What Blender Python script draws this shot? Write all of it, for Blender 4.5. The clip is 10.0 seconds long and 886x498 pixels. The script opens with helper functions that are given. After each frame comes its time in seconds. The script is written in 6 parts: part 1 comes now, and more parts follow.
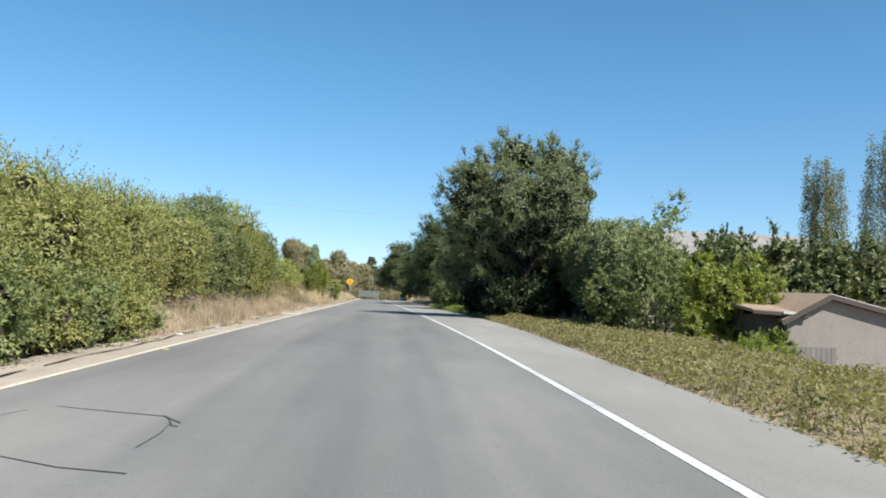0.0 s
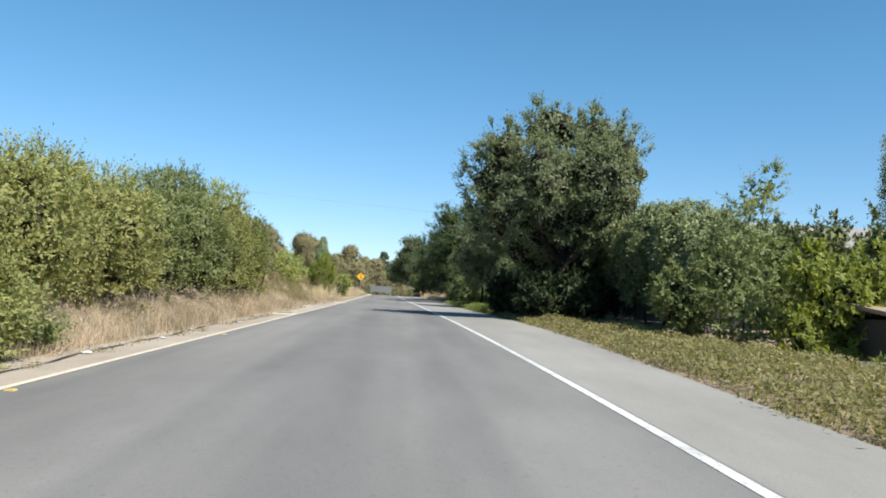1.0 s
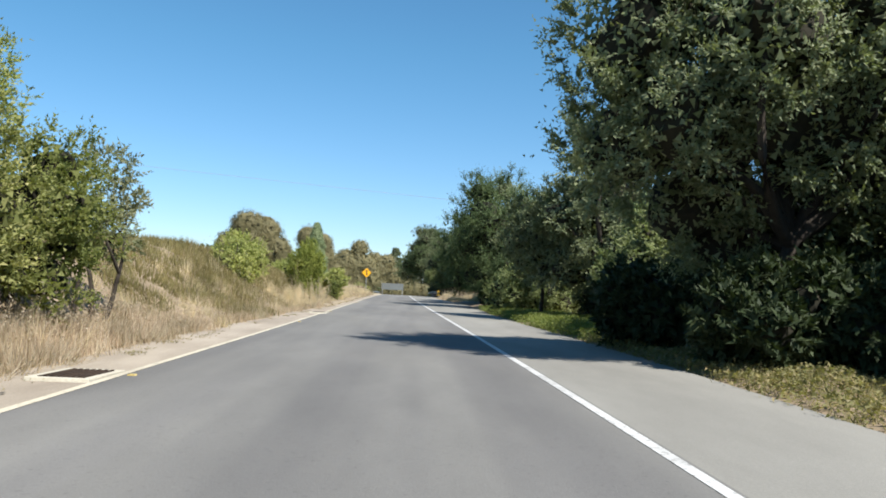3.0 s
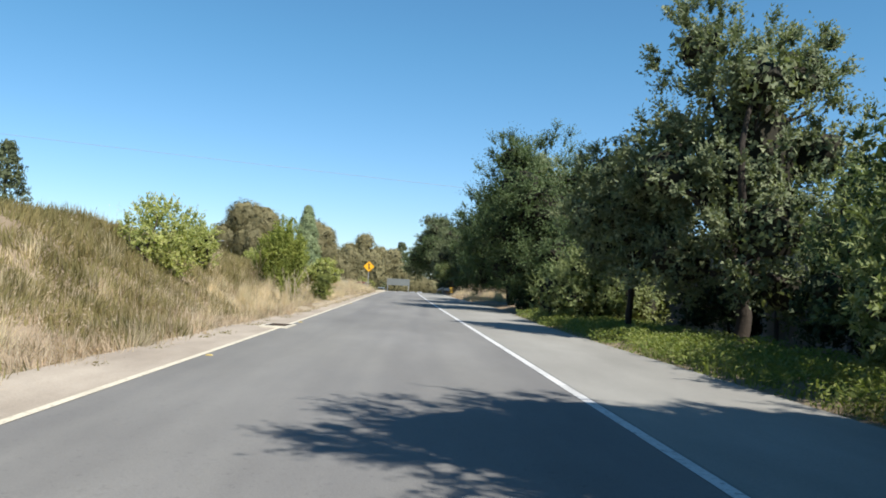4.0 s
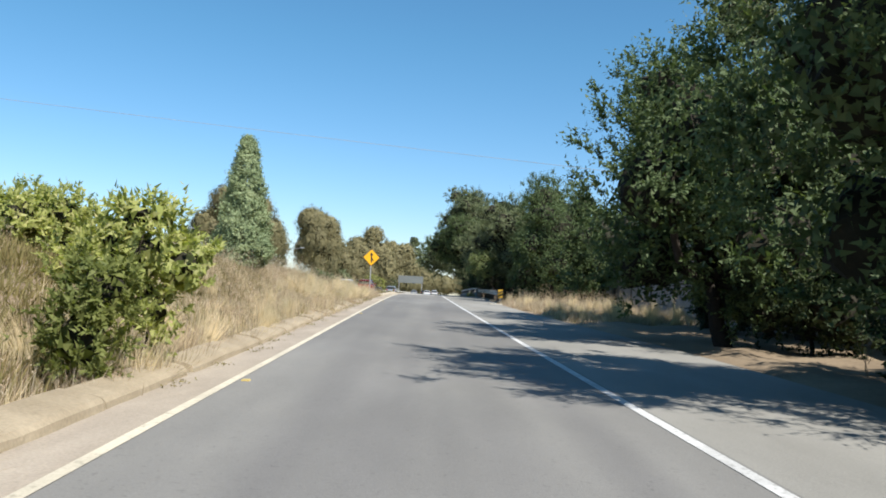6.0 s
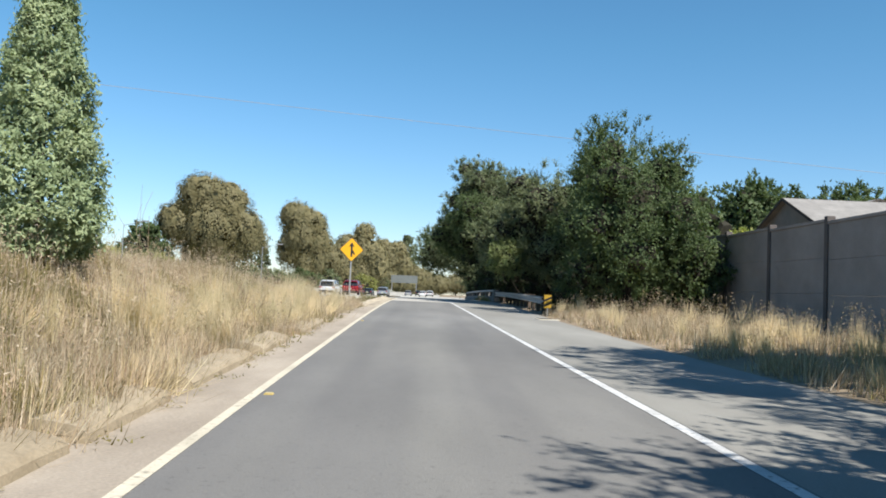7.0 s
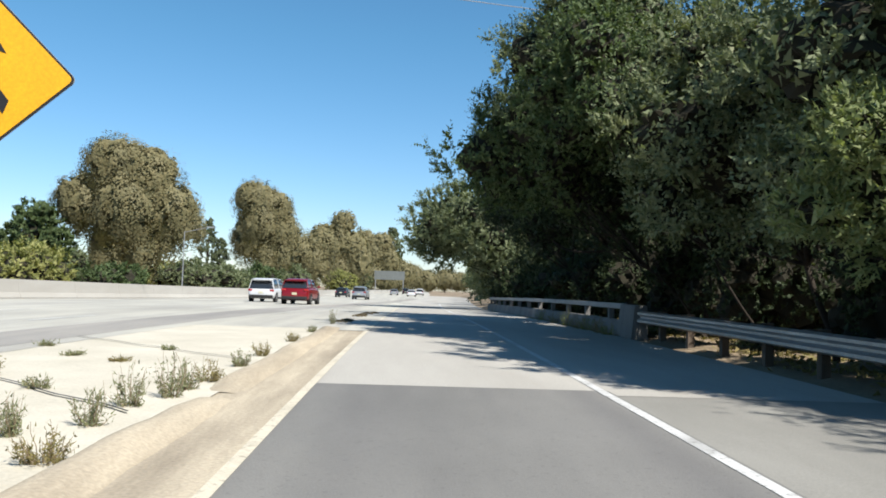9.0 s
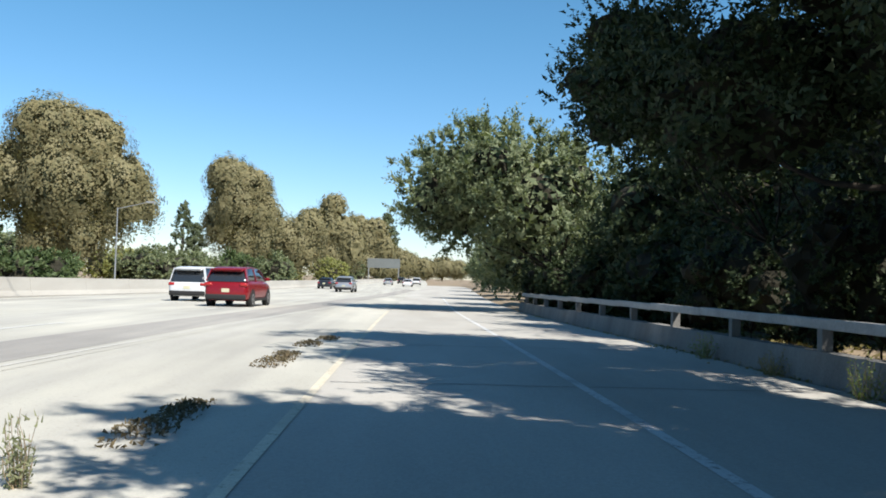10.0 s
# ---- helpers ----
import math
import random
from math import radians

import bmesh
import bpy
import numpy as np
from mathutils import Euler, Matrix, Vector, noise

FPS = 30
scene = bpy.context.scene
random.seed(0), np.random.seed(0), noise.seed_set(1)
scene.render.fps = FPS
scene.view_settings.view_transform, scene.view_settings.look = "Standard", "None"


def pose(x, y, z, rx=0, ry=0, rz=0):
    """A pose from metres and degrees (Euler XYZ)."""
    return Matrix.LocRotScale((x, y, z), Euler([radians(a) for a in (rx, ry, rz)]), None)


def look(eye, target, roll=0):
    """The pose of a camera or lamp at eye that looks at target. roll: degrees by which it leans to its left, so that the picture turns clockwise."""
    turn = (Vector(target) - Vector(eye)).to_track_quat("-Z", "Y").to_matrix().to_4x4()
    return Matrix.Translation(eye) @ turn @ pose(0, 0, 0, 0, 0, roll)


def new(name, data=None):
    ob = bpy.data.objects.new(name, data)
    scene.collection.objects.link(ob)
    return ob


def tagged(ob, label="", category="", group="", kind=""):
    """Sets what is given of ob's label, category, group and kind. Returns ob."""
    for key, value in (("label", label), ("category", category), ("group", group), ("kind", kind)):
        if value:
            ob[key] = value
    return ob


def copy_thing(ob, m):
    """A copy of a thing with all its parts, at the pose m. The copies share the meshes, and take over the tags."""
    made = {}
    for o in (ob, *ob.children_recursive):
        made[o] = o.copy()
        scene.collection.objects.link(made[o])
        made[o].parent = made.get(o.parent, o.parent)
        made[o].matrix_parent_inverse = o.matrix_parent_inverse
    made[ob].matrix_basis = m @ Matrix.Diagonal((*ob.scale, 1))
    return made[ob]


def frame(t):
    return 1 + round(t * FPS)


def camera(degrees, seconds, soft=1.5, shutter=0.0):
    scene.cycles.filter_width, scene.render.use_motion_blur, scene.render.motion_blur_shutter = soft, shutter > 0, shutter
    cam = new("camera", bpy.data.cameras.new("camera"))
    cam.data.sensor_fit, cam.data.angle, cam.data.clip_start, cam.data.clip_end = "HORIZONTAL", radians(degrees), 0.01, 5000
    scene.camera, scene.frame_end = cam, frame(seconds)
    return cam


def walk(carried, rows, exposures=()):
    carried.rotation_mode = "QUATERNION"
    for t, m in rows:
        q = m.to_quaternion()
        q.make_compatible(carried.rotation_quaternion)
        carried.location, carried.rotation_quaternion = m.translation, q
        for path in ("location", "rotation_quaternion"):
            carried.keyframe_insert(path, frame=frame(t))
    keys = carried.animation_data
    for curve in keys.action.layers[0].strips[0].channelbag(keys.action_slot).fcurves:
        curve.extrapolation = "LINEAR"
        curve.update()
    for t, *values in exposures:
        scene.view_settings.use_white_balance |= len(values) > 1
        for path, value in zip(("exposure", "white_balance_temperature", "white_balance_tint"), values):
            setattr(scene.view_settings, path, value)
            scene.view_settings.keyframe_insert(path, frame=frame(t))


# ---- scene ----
cam = camera(57.16, 10.0, 1.8)
PATH = [
    (0, look((0.000, -0.043, 1.289), (0.686, 9.904, 2.052), 2.39)),
    (0.5, look((0.000, 2.736, 1.367), (0.605, 12.696, 2.025), 2.50)),
    (1, look((-0.008, 6.184, 1.448), (0.528, 16.145, 2.150), 2.65)),
    (1.5, look((0.022, 10.387, 1.573), (0.517, 20.353, 2.234), 2.41)),
    (2, look((0.017, 15.041, 1.705), (0.470, 25.010, 2.353), 2.50)),
    (2.5, look((0.004, 20.205, 1.860), (0.424, 30.174, 2.524), 2.51)),
    (4, look((-0.307, 38.242, 2.265), (0.011, 48.219, 2.865), 2.90)),
    (4.5, look((-0.505, 45.380, 2.402), (-0.270, 55.361, 2.966), 2.64)),
    (5, look((-0.752, 52.555, 2.561), (-0.568, 62.537, 3.131), 2.86)),
    (5.5, look((-1.044, 60.125, 2.690), (-0.881, 70.107, 3.254), 3.06)),
    (7, look((-1.944, 86.794, 3.222), (-1.673, 96.775, 3.774), 2.40)),
    (7.5, look((-2.109, 95.878, 3.353), (-1.821, 105.859, 3.894), 1.97)),
    (8, look((-2.237, 105.368, 3.552), (-1.905, 115.350, 4.061), 1.83)),
    (8.5, look((-2.383, 114.500, 3.687), (-1.993, 124.480, 4.188), 2.16)),
    (9, look((-2.484, 124.098, 3.894), (-2.034, 134.075, 4.399), 1.92)),
    (9.5, look((-2.406, 133.289, 4.018), (-1.928, 143.269, 4.425), 2.15)),
    (10, look((-2.341, 142.725, 4.098), (-1.835, 152.706, 4.457), 1.61)),
]
walk(cam, PATH, [(0, 0.88), (7.3, 0.88), (8.0, 0.82), (9.4, 0.84), (10, 0.95)])

# ---- world and light ----
SUN_EL, SUN_AZ = radians(48.0), radians(141.5)
to_sun = Vector((math.sin(SUN_AZ) * math.cos(SUN_EL), math.cos(SUN_AZ) * math.cos(SUN_EL), math.sin(SUN_EL)))
world = bpy.data.worlds.new("sky")
scene.world = world
world.use_nodes = True
wn = world.node_tree.nodes
sky = wn.new("ShaderNodeTexSky")
sky.sky_type, sky.sun_disc = "NISHITA", False
sky.sun_elevation, sky.sun_rotation = SUN_EL, SUN_AZ
sky.air_density, sky.dust_density, sky.ozone_density = 1.0, 0.15, 2.5
wn["Background"].inputs[1].default_value = 0.080
deep = wn.new("ShaderNodeHueSaturation")
deep.inputs["Saturation"].default_value, deep.inputs["Hue"].default_value = 1.14, 0.5
world.node_tree.links.new(sky.outputs[0], deep.inputs["Color"])
# a paler, whiter sky towards the horizon
up = wn.new("ShaderNodeTexCoord")
split = wn.new("ShaderNodeSeparateXYZ")
world.node_tree.links.new(up.outputs["Generated"], split.inputs[0])
air = wn.new("ShaderNodeValToRGB")
air.color_ramp.elements[0].position, air.color_ramp.elements[0].color = 0.02, (0.81, 0.87, 1.04, 1)
air.color_ramp.elements[1].position, air.color_ramp.elements[1].color = 0.30, (0.74, 1.03, 1.03, 1)
world.node_tree.links.new(split.outputs[2], air.inputs[0])
tint = wn.new("ShaderNodeMix")
tint.data_type, tint.blend_type = "RGBA", "MULTIPLY"
tint.inputs[0].default_value = 1.0
world.node_tree.links.new(deep.outputs[0], tint.inputs[6])
world.node_tree.links.new(air.outputs[0], tint.inputs[7])
world.node_tree.links.new(tint.outputs[2], wn["Background"].inputs[0])
sun_data = bpy.data.lights.new("sun", "SUN")
sun_data.energy, sun_data.angle, sun_data.color = 4.9, radians(0.55), (1.0, 0.957, 0.90)
sun = new("sun", sun_data)
sun.matrix_world = look((0, 0, 60), Vector((0, 0, 60)) - to_sun)

# ---- small tools ----


def curve_of(knots):
    """A smooth x(y) or z(y) through rough knots."""
    ky, kv = [k[0] for k in knots], [k[1] for k in knots]
    y = np.arange(-400.0, 1400.0, 1.0)
    v = np.interp(y, ky, kv)
    v = np.convolve(np.pad(v, 8, mode="edge"), np.ones(17) / 17, mode="valid")
    return lambda q: np.interp(q, y, v)


rise = curve_of([(-20, -0.79), (-10, -0.36), (0, 0), (10, 0.31), (20, 0.57), (30, 0.81), (40, 1.02), (50, 1.22), (60, 1.42), (70, 1.61), (80, 1.80),
                 (90, 2.0), (100, 2.19), (110, 2.37), (120, 2.54), (130, 2.69), (140, 2.80), (150, 2.83), (160, 2.80), (170, 2.72), (180, 2.62),
                 (200, 2.47), (230, 2.3)])
left_line = curve_of([(-20, -4.6), (0, -4.25), (20, -3.76), (40, -3.5), (60, -3.44), (80, -3.52), (100, -3.63), (120, -3.68), (140, -3.5), (155, -3.2),
                      (175, -2.9), (220, -1.6)])
right_line = curve_of([(-20, 2.65), (0, 2.52), (20, 2.36), (40, 1.94), (60, 1.39), (80, 0.85), (100, 0.385), (120, 0.06), (140, -0.11), (160, -0.08),
                       (180, 0.1), (220, 1.6), (300, 7.0)])
shoulder_edge = curve_of([(-20, 3.9), (5, 4.1), (12, 4.2), (21, 4.6), (35, 4.95), (44, 4.7), (54, 4.35), (62, 4.05), (70, 3.9), (76, 4.3), (84, 4.4),
                          (94, 3.6), (106, 3.0), (120, 2.85), (130, 3.35), (140, 3.3), (160, 3.2), (175, 3.0), (200, 4.2), (300, 11.0)])
kerb_line = curve_of([(-20, -5.3), (8, -4.95), (18, -4.65), (24, -4.3), (34, -4.5), (50, -4.45), (60, -4.2), (75, -4.15), (100, -4.45), (124, -4.5), (140, -4.3)])
freeway_edge = curve_of([(-80, -30.0), (0, -24.5), (30, -22.5), (60, -21.5), (80, -20.5), (96, -19.0), (106, -15.5), (116, -9.9), (152, -7.2), (185, -4.9), (253, 0.0), (300, 2.6), (382, 5.5), (700, 14.0), (1400, 30.0)])
hill_top = curve_of([(-40, 1.6), (0, 1.8), (40, 2.1), (55, 2.5), (64, 2.5), (73, 2.15), (80, 1.9), (106, 1.45), (114, 1.4), (121, 1.05), (128, 0.5), (138, 0.0)])


def smooth(a):
    a = np.clip(a, 0.0, 1.0)
    return a * a * (3 - 2 * a)


def land(x, y):
    """Height of the bare ground."""
    x, y = np.asarray(x, float), np.asarray(y, float)
    base = rise(y) - 0.06
    k = kerb_line(y) - 0.25
    up = smooth((k - x) / 5.4) ** 1.25 * hill_top(y)
    border = 123.2 + 1.05 * np.clip(k - x, 0, 7)
    up = up * smooth((border + 1.5 - y) / 6.0)
    up = up * (1 - smooth((np.maximum(freeway_edge(y) + 0.5, -15.5) - x) / 3.5))
    bump = 0.05 * np.sin(x * 1.7 + y * 0.6) * np.sin(y * 1.1 - x * 0.4) + 0.04 * np.sin(x * 3.1 - y * 2.3)
    s = shoulder_edge(y)
    bank = -1.9 * smooth((x - 8.2) / 3.6) * smooth((33 - y) / 6.0)
    berm = 0.10 * smooth((x - s - 0.1) / 0.8)
    far_drop = -1.0 * smooth((x - 14) / 12.0)
    side = smooth((k - x) / 1.0) * smooth((border - y) / 2.0) + smooth((x - s - 0.1) / 0.8)
    return base + up + bank + berm + far_drop + bump * np.clip(side, 0, 1) * smooth((60 - np.abs(x)) / 30)


def link_mesh(name, verts, faces, material, parent=None, label="", smooth_shade=False):
    me = bpy.data.meshes.new(name)
    me.from_pydata([tuple(v) for v in verts], [], [tuple(f) for f in faces])
    me.materials.append(material)
    if smooth_shade:
        me.polygons.foreach_set("use_smooth", np.ones(len(me.polygons), bool))
    me.update()
    ob = new(name, me)
    if parent:
        ob.parent = parent
    return tagged(ob, label)


def poly_mesh(name, verts, per, material, parent=None, label=""):
    """Many separate polygons with the same number of corners, from one array (n * per, 3)."""
    verts = np.ascontiguousarray(verts, dtype=np.float32)
    n = len(verts) // per
    me = bpy.data.meshes.new(name)
    me.vertices.add(n * per)
    me.vertices.foreach_set("co", verts.ravel())
    me.loops.add(n * per)
    me.loops.foreach_set("vertex_index", np.arange(n * per, dtype=np.int32))
    me.polygons.add(n)
    me.polygons.foreach_set("loop_start", np.arange(0, n * per, per, dtype=np.int32))
    me.materials.append(material)
    me.update(calc_edges=True)
    ob = new(name, me)
    if parent:
        ob.parent = parent
    return tagged(ob, label)


def part(name, bm, material, parent=None, label="", smooth_shade=False):
    """Links a bmesh as one mesh object under a thing or a part."""
    me = bpy.data.meshes.new(name)
    if smooth_shade:
        for f in bm.faces:
            f.smooth = True
    bm.to_mesh(me)
    bm.free()
    me.materials.append(material)
    ob = new(name, me)
    if parent:
        ob.parent = parent
    return tagged(ob, label)


def empty(name, place, label, category, group="", turn=0.0):
    ob = new(name)
    ob.matrix_world = pose(*place, 0, 0, turn)
    return tagged(ob, label, category, group)


def box(size, at, bevel=0.0, turn=(0, 0, 0), bm=None):
    bm = bm or bmesh.new()
    made = bmesh.ops.create_cube(bm, size=1.0, matrix=pose(*at, *turn) @ Matrix.Diagonal((*size, 1)))
    if bevel:
        edges = list({e for v in made["verts"] for e in v.link_edges})
        bmesh.ops.bevel(bm, geom=edges, offset=bevel, segments=2, affect="EDGES", profile=0.6)
    return bm


def rod(a, b, r, bm=None, sides=10, r2=None):
    bm = bm or bmesh.new()
    a, b = Vector(a), Vector(b)
    m = Matrix.Translation((a + b) / 2) @ (b - a).to_track_quat("Z", "Y").to_matrix().to_4x4()
    bmesh.ops.create_cone(bm, cap_ends=True, segments=sides, radius1=r, radius2=r if r2 is None else r2, depth=(b - a).length, matrix=m)
    return bm


def prism(outline, depth, axis_matrix=None, bm=None):
    """A flat outline (x, z) made solid along y."""
    bm = bm or bmesh.new()
    m = axis_matrix or Matrix()
    front = [bm.verts.new(m @ Vector((x, -depth / 2, z))) for x, z in outline]
    back = [bm.verts.new(m @ Vector((x, depth / 2, z))) for x, z in outline]
    n = len(outline)
    bm.faces.new(front)
    bm.faces.new(back[::-1])
    for i in range(n):
        bm.faces.new((front[i], back[i], back[(i + 1) % n], front[(i + 1) % n]))
    bmesh.ops.recalc_face_normals(bm, faces=bm.faces)
    return bm


def strip(name, ys, left, right, lift, material, across=2, kind="structure", label="", category="", bumpy=0.0):
    """A sheet that follows the road between two curves."""
    ys = np.asarray(ys, float)
    a, b = left(ys), right(ys)
    u = np.linspace(0, 1, across)
    X = a[:, None] * (1 - u) + b[:, None] * u
    Y = np.repeat(ys[:, None], across, 1)
    Z = rise(Y) + lift
    if bumpy:
        Z = Z + bumpy * (np.sin(Y * 2.1 + X * 5) * np.sin(Y * 0.7) + 0.6 * np.sin(Y * 5.3 + X * 9))
    V = np.stack([X, Y, Z], -1).reshape(-1, 3)
    F = [(i * across + j, i * across + j + 1, (i + 1) * across + j + 1, (i + 1) * across + j) for i in range(len(ys) - 1) for j in range(across - 1)]
    ob = link_mesh(name, V, F, material, smooth_shade=True)
    return tagged(ob, label, category, "", kind)


# ---- materials ----


def material(name, build, rough=0.9, metal=0.0, bump=None, spec=0.3):
    """build(tree) returns the socket that gives the colour; bump: (strength, scale, detail)."""
    m = bpy.data.materials.new(name)
    m.use_nodes = True
    t = m.node_tree
    b = t.nodes["Principled BSDF"]
    b.inputs["Roughness"].default_value, b.inputs["Metallic"].default_value = rough, metal
    b.inputs["Specular IOR Level"].default_value = spec
    t.links.new(build(t), b.inputs["Base Color"])
    if bump:
        n = noise_of(t, bump[1], bump[2])
        k = t.nodes.new("ShaderNodeBump")
        k.inputs["Strength"].default_value, k.inputs["Distance"].default_value = bump[0], 0.02
        t.links.new(n, k.inputs["Height"])
        t.links.new(k.outputs[0], b.inputs["Normal"])
    return m


def noise_of(t, scale, detail=4.0, stretch=(1, 1, 1)):
    c = t.nodes.new("ShaderNodeTexCoord")
    mp = t.nodes.new("ShaderNodeMapping")
    mp.inputs["Scale"].default_value = stretch
    n = t.nodes.new("ShaderNodeTexNoise")
    n.inputs["Scale"].default_value, n.inputs["Detail"].default_value = scale, detail
    n.inputs["Roughness"].default_value = 0.62
    t.links.new(c.outputs["Object"], mp.inputs[0])
    t.links.new(mp.outputs[0], n.inputs["Vector"])
    return n.outputs["Fac"]


def ramp(t, fac, stops):
    r = t.nodes.new("ShaderNodeValToRGB")
    e = r.color_ramp.elements
    while len(e) < len(stops):
        e.new(0.5)
    for k, (p, c) in zip(e, stops):
        k.position, k.color = p, (*c, 1)
    t.links.new(fac, r.inputs[0])
    return r.outputs[0]


def blend(t, a, b, fac, mode="MIX"):
    m = t.nodes.new("ShaderNodeMix")
    m.data_type, m.blend_type = "RGBA", mode
    for s, v in ((m.inputs[0], fac), (m.inputs[6], a), (m.inputs[7], b)):
        if isinstance(v, (int, float)):
            s.default_value = v
        elif isinstance(v, tuple):
            s.default_value = (*v, 1)
        else:
            t.links.new(v, s)
    return m.outputs[2]


def two_scale(dark, light, fine=30.0, coarse=0.6, stretch=(1, 1, 1), amount=0.5):
    def build(t):
        mid = tuple((a + b) / 2 for a, b in zip(dark, light))
        big = ramp(t, noise_of(t, coarse, 5, stretch), [(0.32, dark), (0.52, mid), (0.7, light)])
        small = ramp(t, noise_of(t, fine, 3), [(0.3, (0.72, 0.72, 0.72)), (0.7, (1.22, 1.22, 1.22))])
        return blend(t, big, small, amount, "MULTIPLY")
    return build


def plain(c, vary=0.12, scale=8.0):
    return two_scale(tuple(v * (1 - vary) for v in c), tuple(v * (1 + vary) for v in c), scale * 12, scale)


def leaf_material(name, colours, translucent=0.35, rough=0.55, spec=0.16):
    """Leaves: a colour for each by chance, with light coming through."""
    m = bpy.data.materials.new(name)
    m.use_nodes = True
    t = m.node_tree
    b = t.nodes["Principled BSDF"]
    g = t.nodes.new("ShaderNodeNewGeometry")
    n = len(colours)
    c = ramp(t, g.outputs["Random Per Island"], [(i / max(1, n - 1), col) for i, col in enumerate(colours)])
    c = blend(t, c, ramp(t, noise_of(t, 1.1, 3), [(0.3, (0.72, 0.78, 0.72)), (0.7, (1.28, 1.22, 1.15))]), 0.9, "MULTIPLY")
    t.links.new(c, b.inputs["Base Color"])
    b.inputs["Roughness"].default_value, b.inputs["Specular IOR Level"].default_value = max(rough, 0.6) if spec < 0.3 else rough, spec
    tr = t.nodes.new("ShaderNodeBsdfTranslucent")
    t.links.new(blend(t, c, (1.35, 1.45, 0.7), 1.0, "MULTIPLY"), tr.inputs[0])
    mix = t.nodes.new("ShaderNodeMixShader")
    mix.inputs[0].default_value = translucent
    t.links.new(b.outputs[0], mix.inputs[1])
    t.links.new(tr.outputs[0], mix.inputs[2])
    t.links.new(mix.outputs[0], t.nodes["Material Output"].inputs[0])
    return m


def asphalt_colour(dark, light):
    def build(t):
        c = two_scale(dark, light, 60, 0.35, (1, 0.25, 1), 0.35)(t)
        lanes = ramp(t, noise_of(t, 0.9, 2, (1, 0.02, 1)), [(0.35, (0.86, 0.86, 0.87)), (0.6, (1.08, 1.08, 1.06))])
        c = blend(t, c, lanes, 0.9, "MULTIPLY")
        patches = ramp(t, noise_of(t, 0.35, 6, (1, 0.35, 1)), [(0.36, (0.90, 0.90, 0.905)), (0.5, (1.0, 1.0, 1.0)), (0.64, (1.09, 1.085, 1.07))])
        c = blend(t, c, patches, 1.0, "MULTIPLY")
        specks = ramp(t, noise_of(t, 18, 2), [(0.30, (0.78, 0.78, 0.78)), (0.38, (1.0, 1.0, 1.0)), (0.68, (1.0, 1.0, 1.0)), (0.74, (1.14, 1.14, 1.13))])
        return blend(t, c, specks, 0.8, "MULTIPLY")
    return build


def paint_colour(paint, under):
    def build(t):
        worn = ramp(t, noise_of(t, 14, 6), [(0.30, (0, 0, 0)), (0.46, (1, 1, 1))])
        worn2 = ramp(t, noise_of(t, 0.8, 3), [(0.25, (0.45, 0.45, 0.45)), (0.5, (1, 1, 1))])
        return blend(t, under, two_scale(tuple(v * 0.88 for v in paint), paint, 40, 2)(t), blend(t, worn, worn2, 1.0, "MULTIPLY"))
    return build


ASPHALT = material("ramp asphalt", asphalt_colour((0.1334, 0.1298, 0.1211), (0.1895, 0.1841, 0.172)), 0.88, bump=(0.35, 55, 4))
SHOULDER = material("shoulder asphalt", two_scale((0.1892, 0.1825, 0.1608), (0.2599, 0.2515, 0.2232), 50, 0.5, (1, 0.3, 1), 0.4), 0.92, bump=(0.3, 45, 4))
CONCRETE = material("freeway concrete", two_scale((0.3156, 0.2974, 0.2607), (0.4166, 0.3983, 0.3554), 35, 0.4, (1, 0.2, 1), 0.35), 0.9, bump=(0.25, 40, 3))
APRON = material("cream apron concrete", two_scale((0.4281, 0.3928, 0.3111), (0.5322, 0.4949, 0.4035), 30, 0.7, (1, 1, 1), 0.4), 0.92, bump=(0.3, 30, 4))
LANE = material("freeway lane concrete", asphalt_colour((0.3418, 0.328, 0.2827), (0.4275, 0.4117, 0.358)), 0.88, bump=(0.25, 40, 3))
GUTTER = material("sandy gutter", two_scale((0.2515, 0.2117, 0.1645), (0.3687, 0.3179, 0.2525), 40, 1.1, (1, 0.35, 1), 0.5), 0.95, bump=(0.5, 30, 5))
KERB = material("kerb concrete", two_scale((0.2438, 0.1981, 0.132), (0.3498, 0.2912, 0.2032), 30, 1.5, (1, 1, 1), 0.5), 0.92, bump=(0.5, 25, 5))
DIKE = material("tan dike concrete", two_scale((0.2257, 0.1898, 0.1391), (0.488, 0.4197, 0.309), 30, 1.6, (1, 0.12, 1), 0.6), 0.93, bump=(0.6, 28, 5))
WORN_LANE = material("dark worn freeway lane", asphalt_colour((0.2418, 0.2288, 0.2067), (0.3315, 0.3133, 0.2782)), 0.9, bump=(0.25, 40, 3))
WHITE_LINE = material("white road paint", paint_colour((0.552, 0.552, 0.531), (0.172, 0.166, 0.152)), 0.7)
FADED_LINE = material("faded road paint", paint_colour((0.455, 0.441, 0.4), (0.331, 0.314, 0.276)), 0.8)
YELLOW_LINE = material("worn yellow road paint", paint_colour((0.561, 0.505, 0.39), (0.2728, 0.2478, 0.1899)), 0.75)
TAR = material("crack sealant", plain((0.0414, 0.04, 0.0379)), 0.6)
SOIL = material("dry ground", two_scale((0.166, 0.124, 0.0793), (0.29, 0.228, 0.152), 14, 0.35, (1, 1, 1), 0.6), 0.98, bump=(0.9, 9, 6))
STRAW = leaf_material("dry grass", [(0.239, 0.1729, 0.1243), (0.3703, 0.2851, 0.214), (0.4693, 0.3849, 0.3028), (0.3047, 0.2296, 0.1692), (0.5594, 0.4888, 0.4175)], 0.3, 0.8)
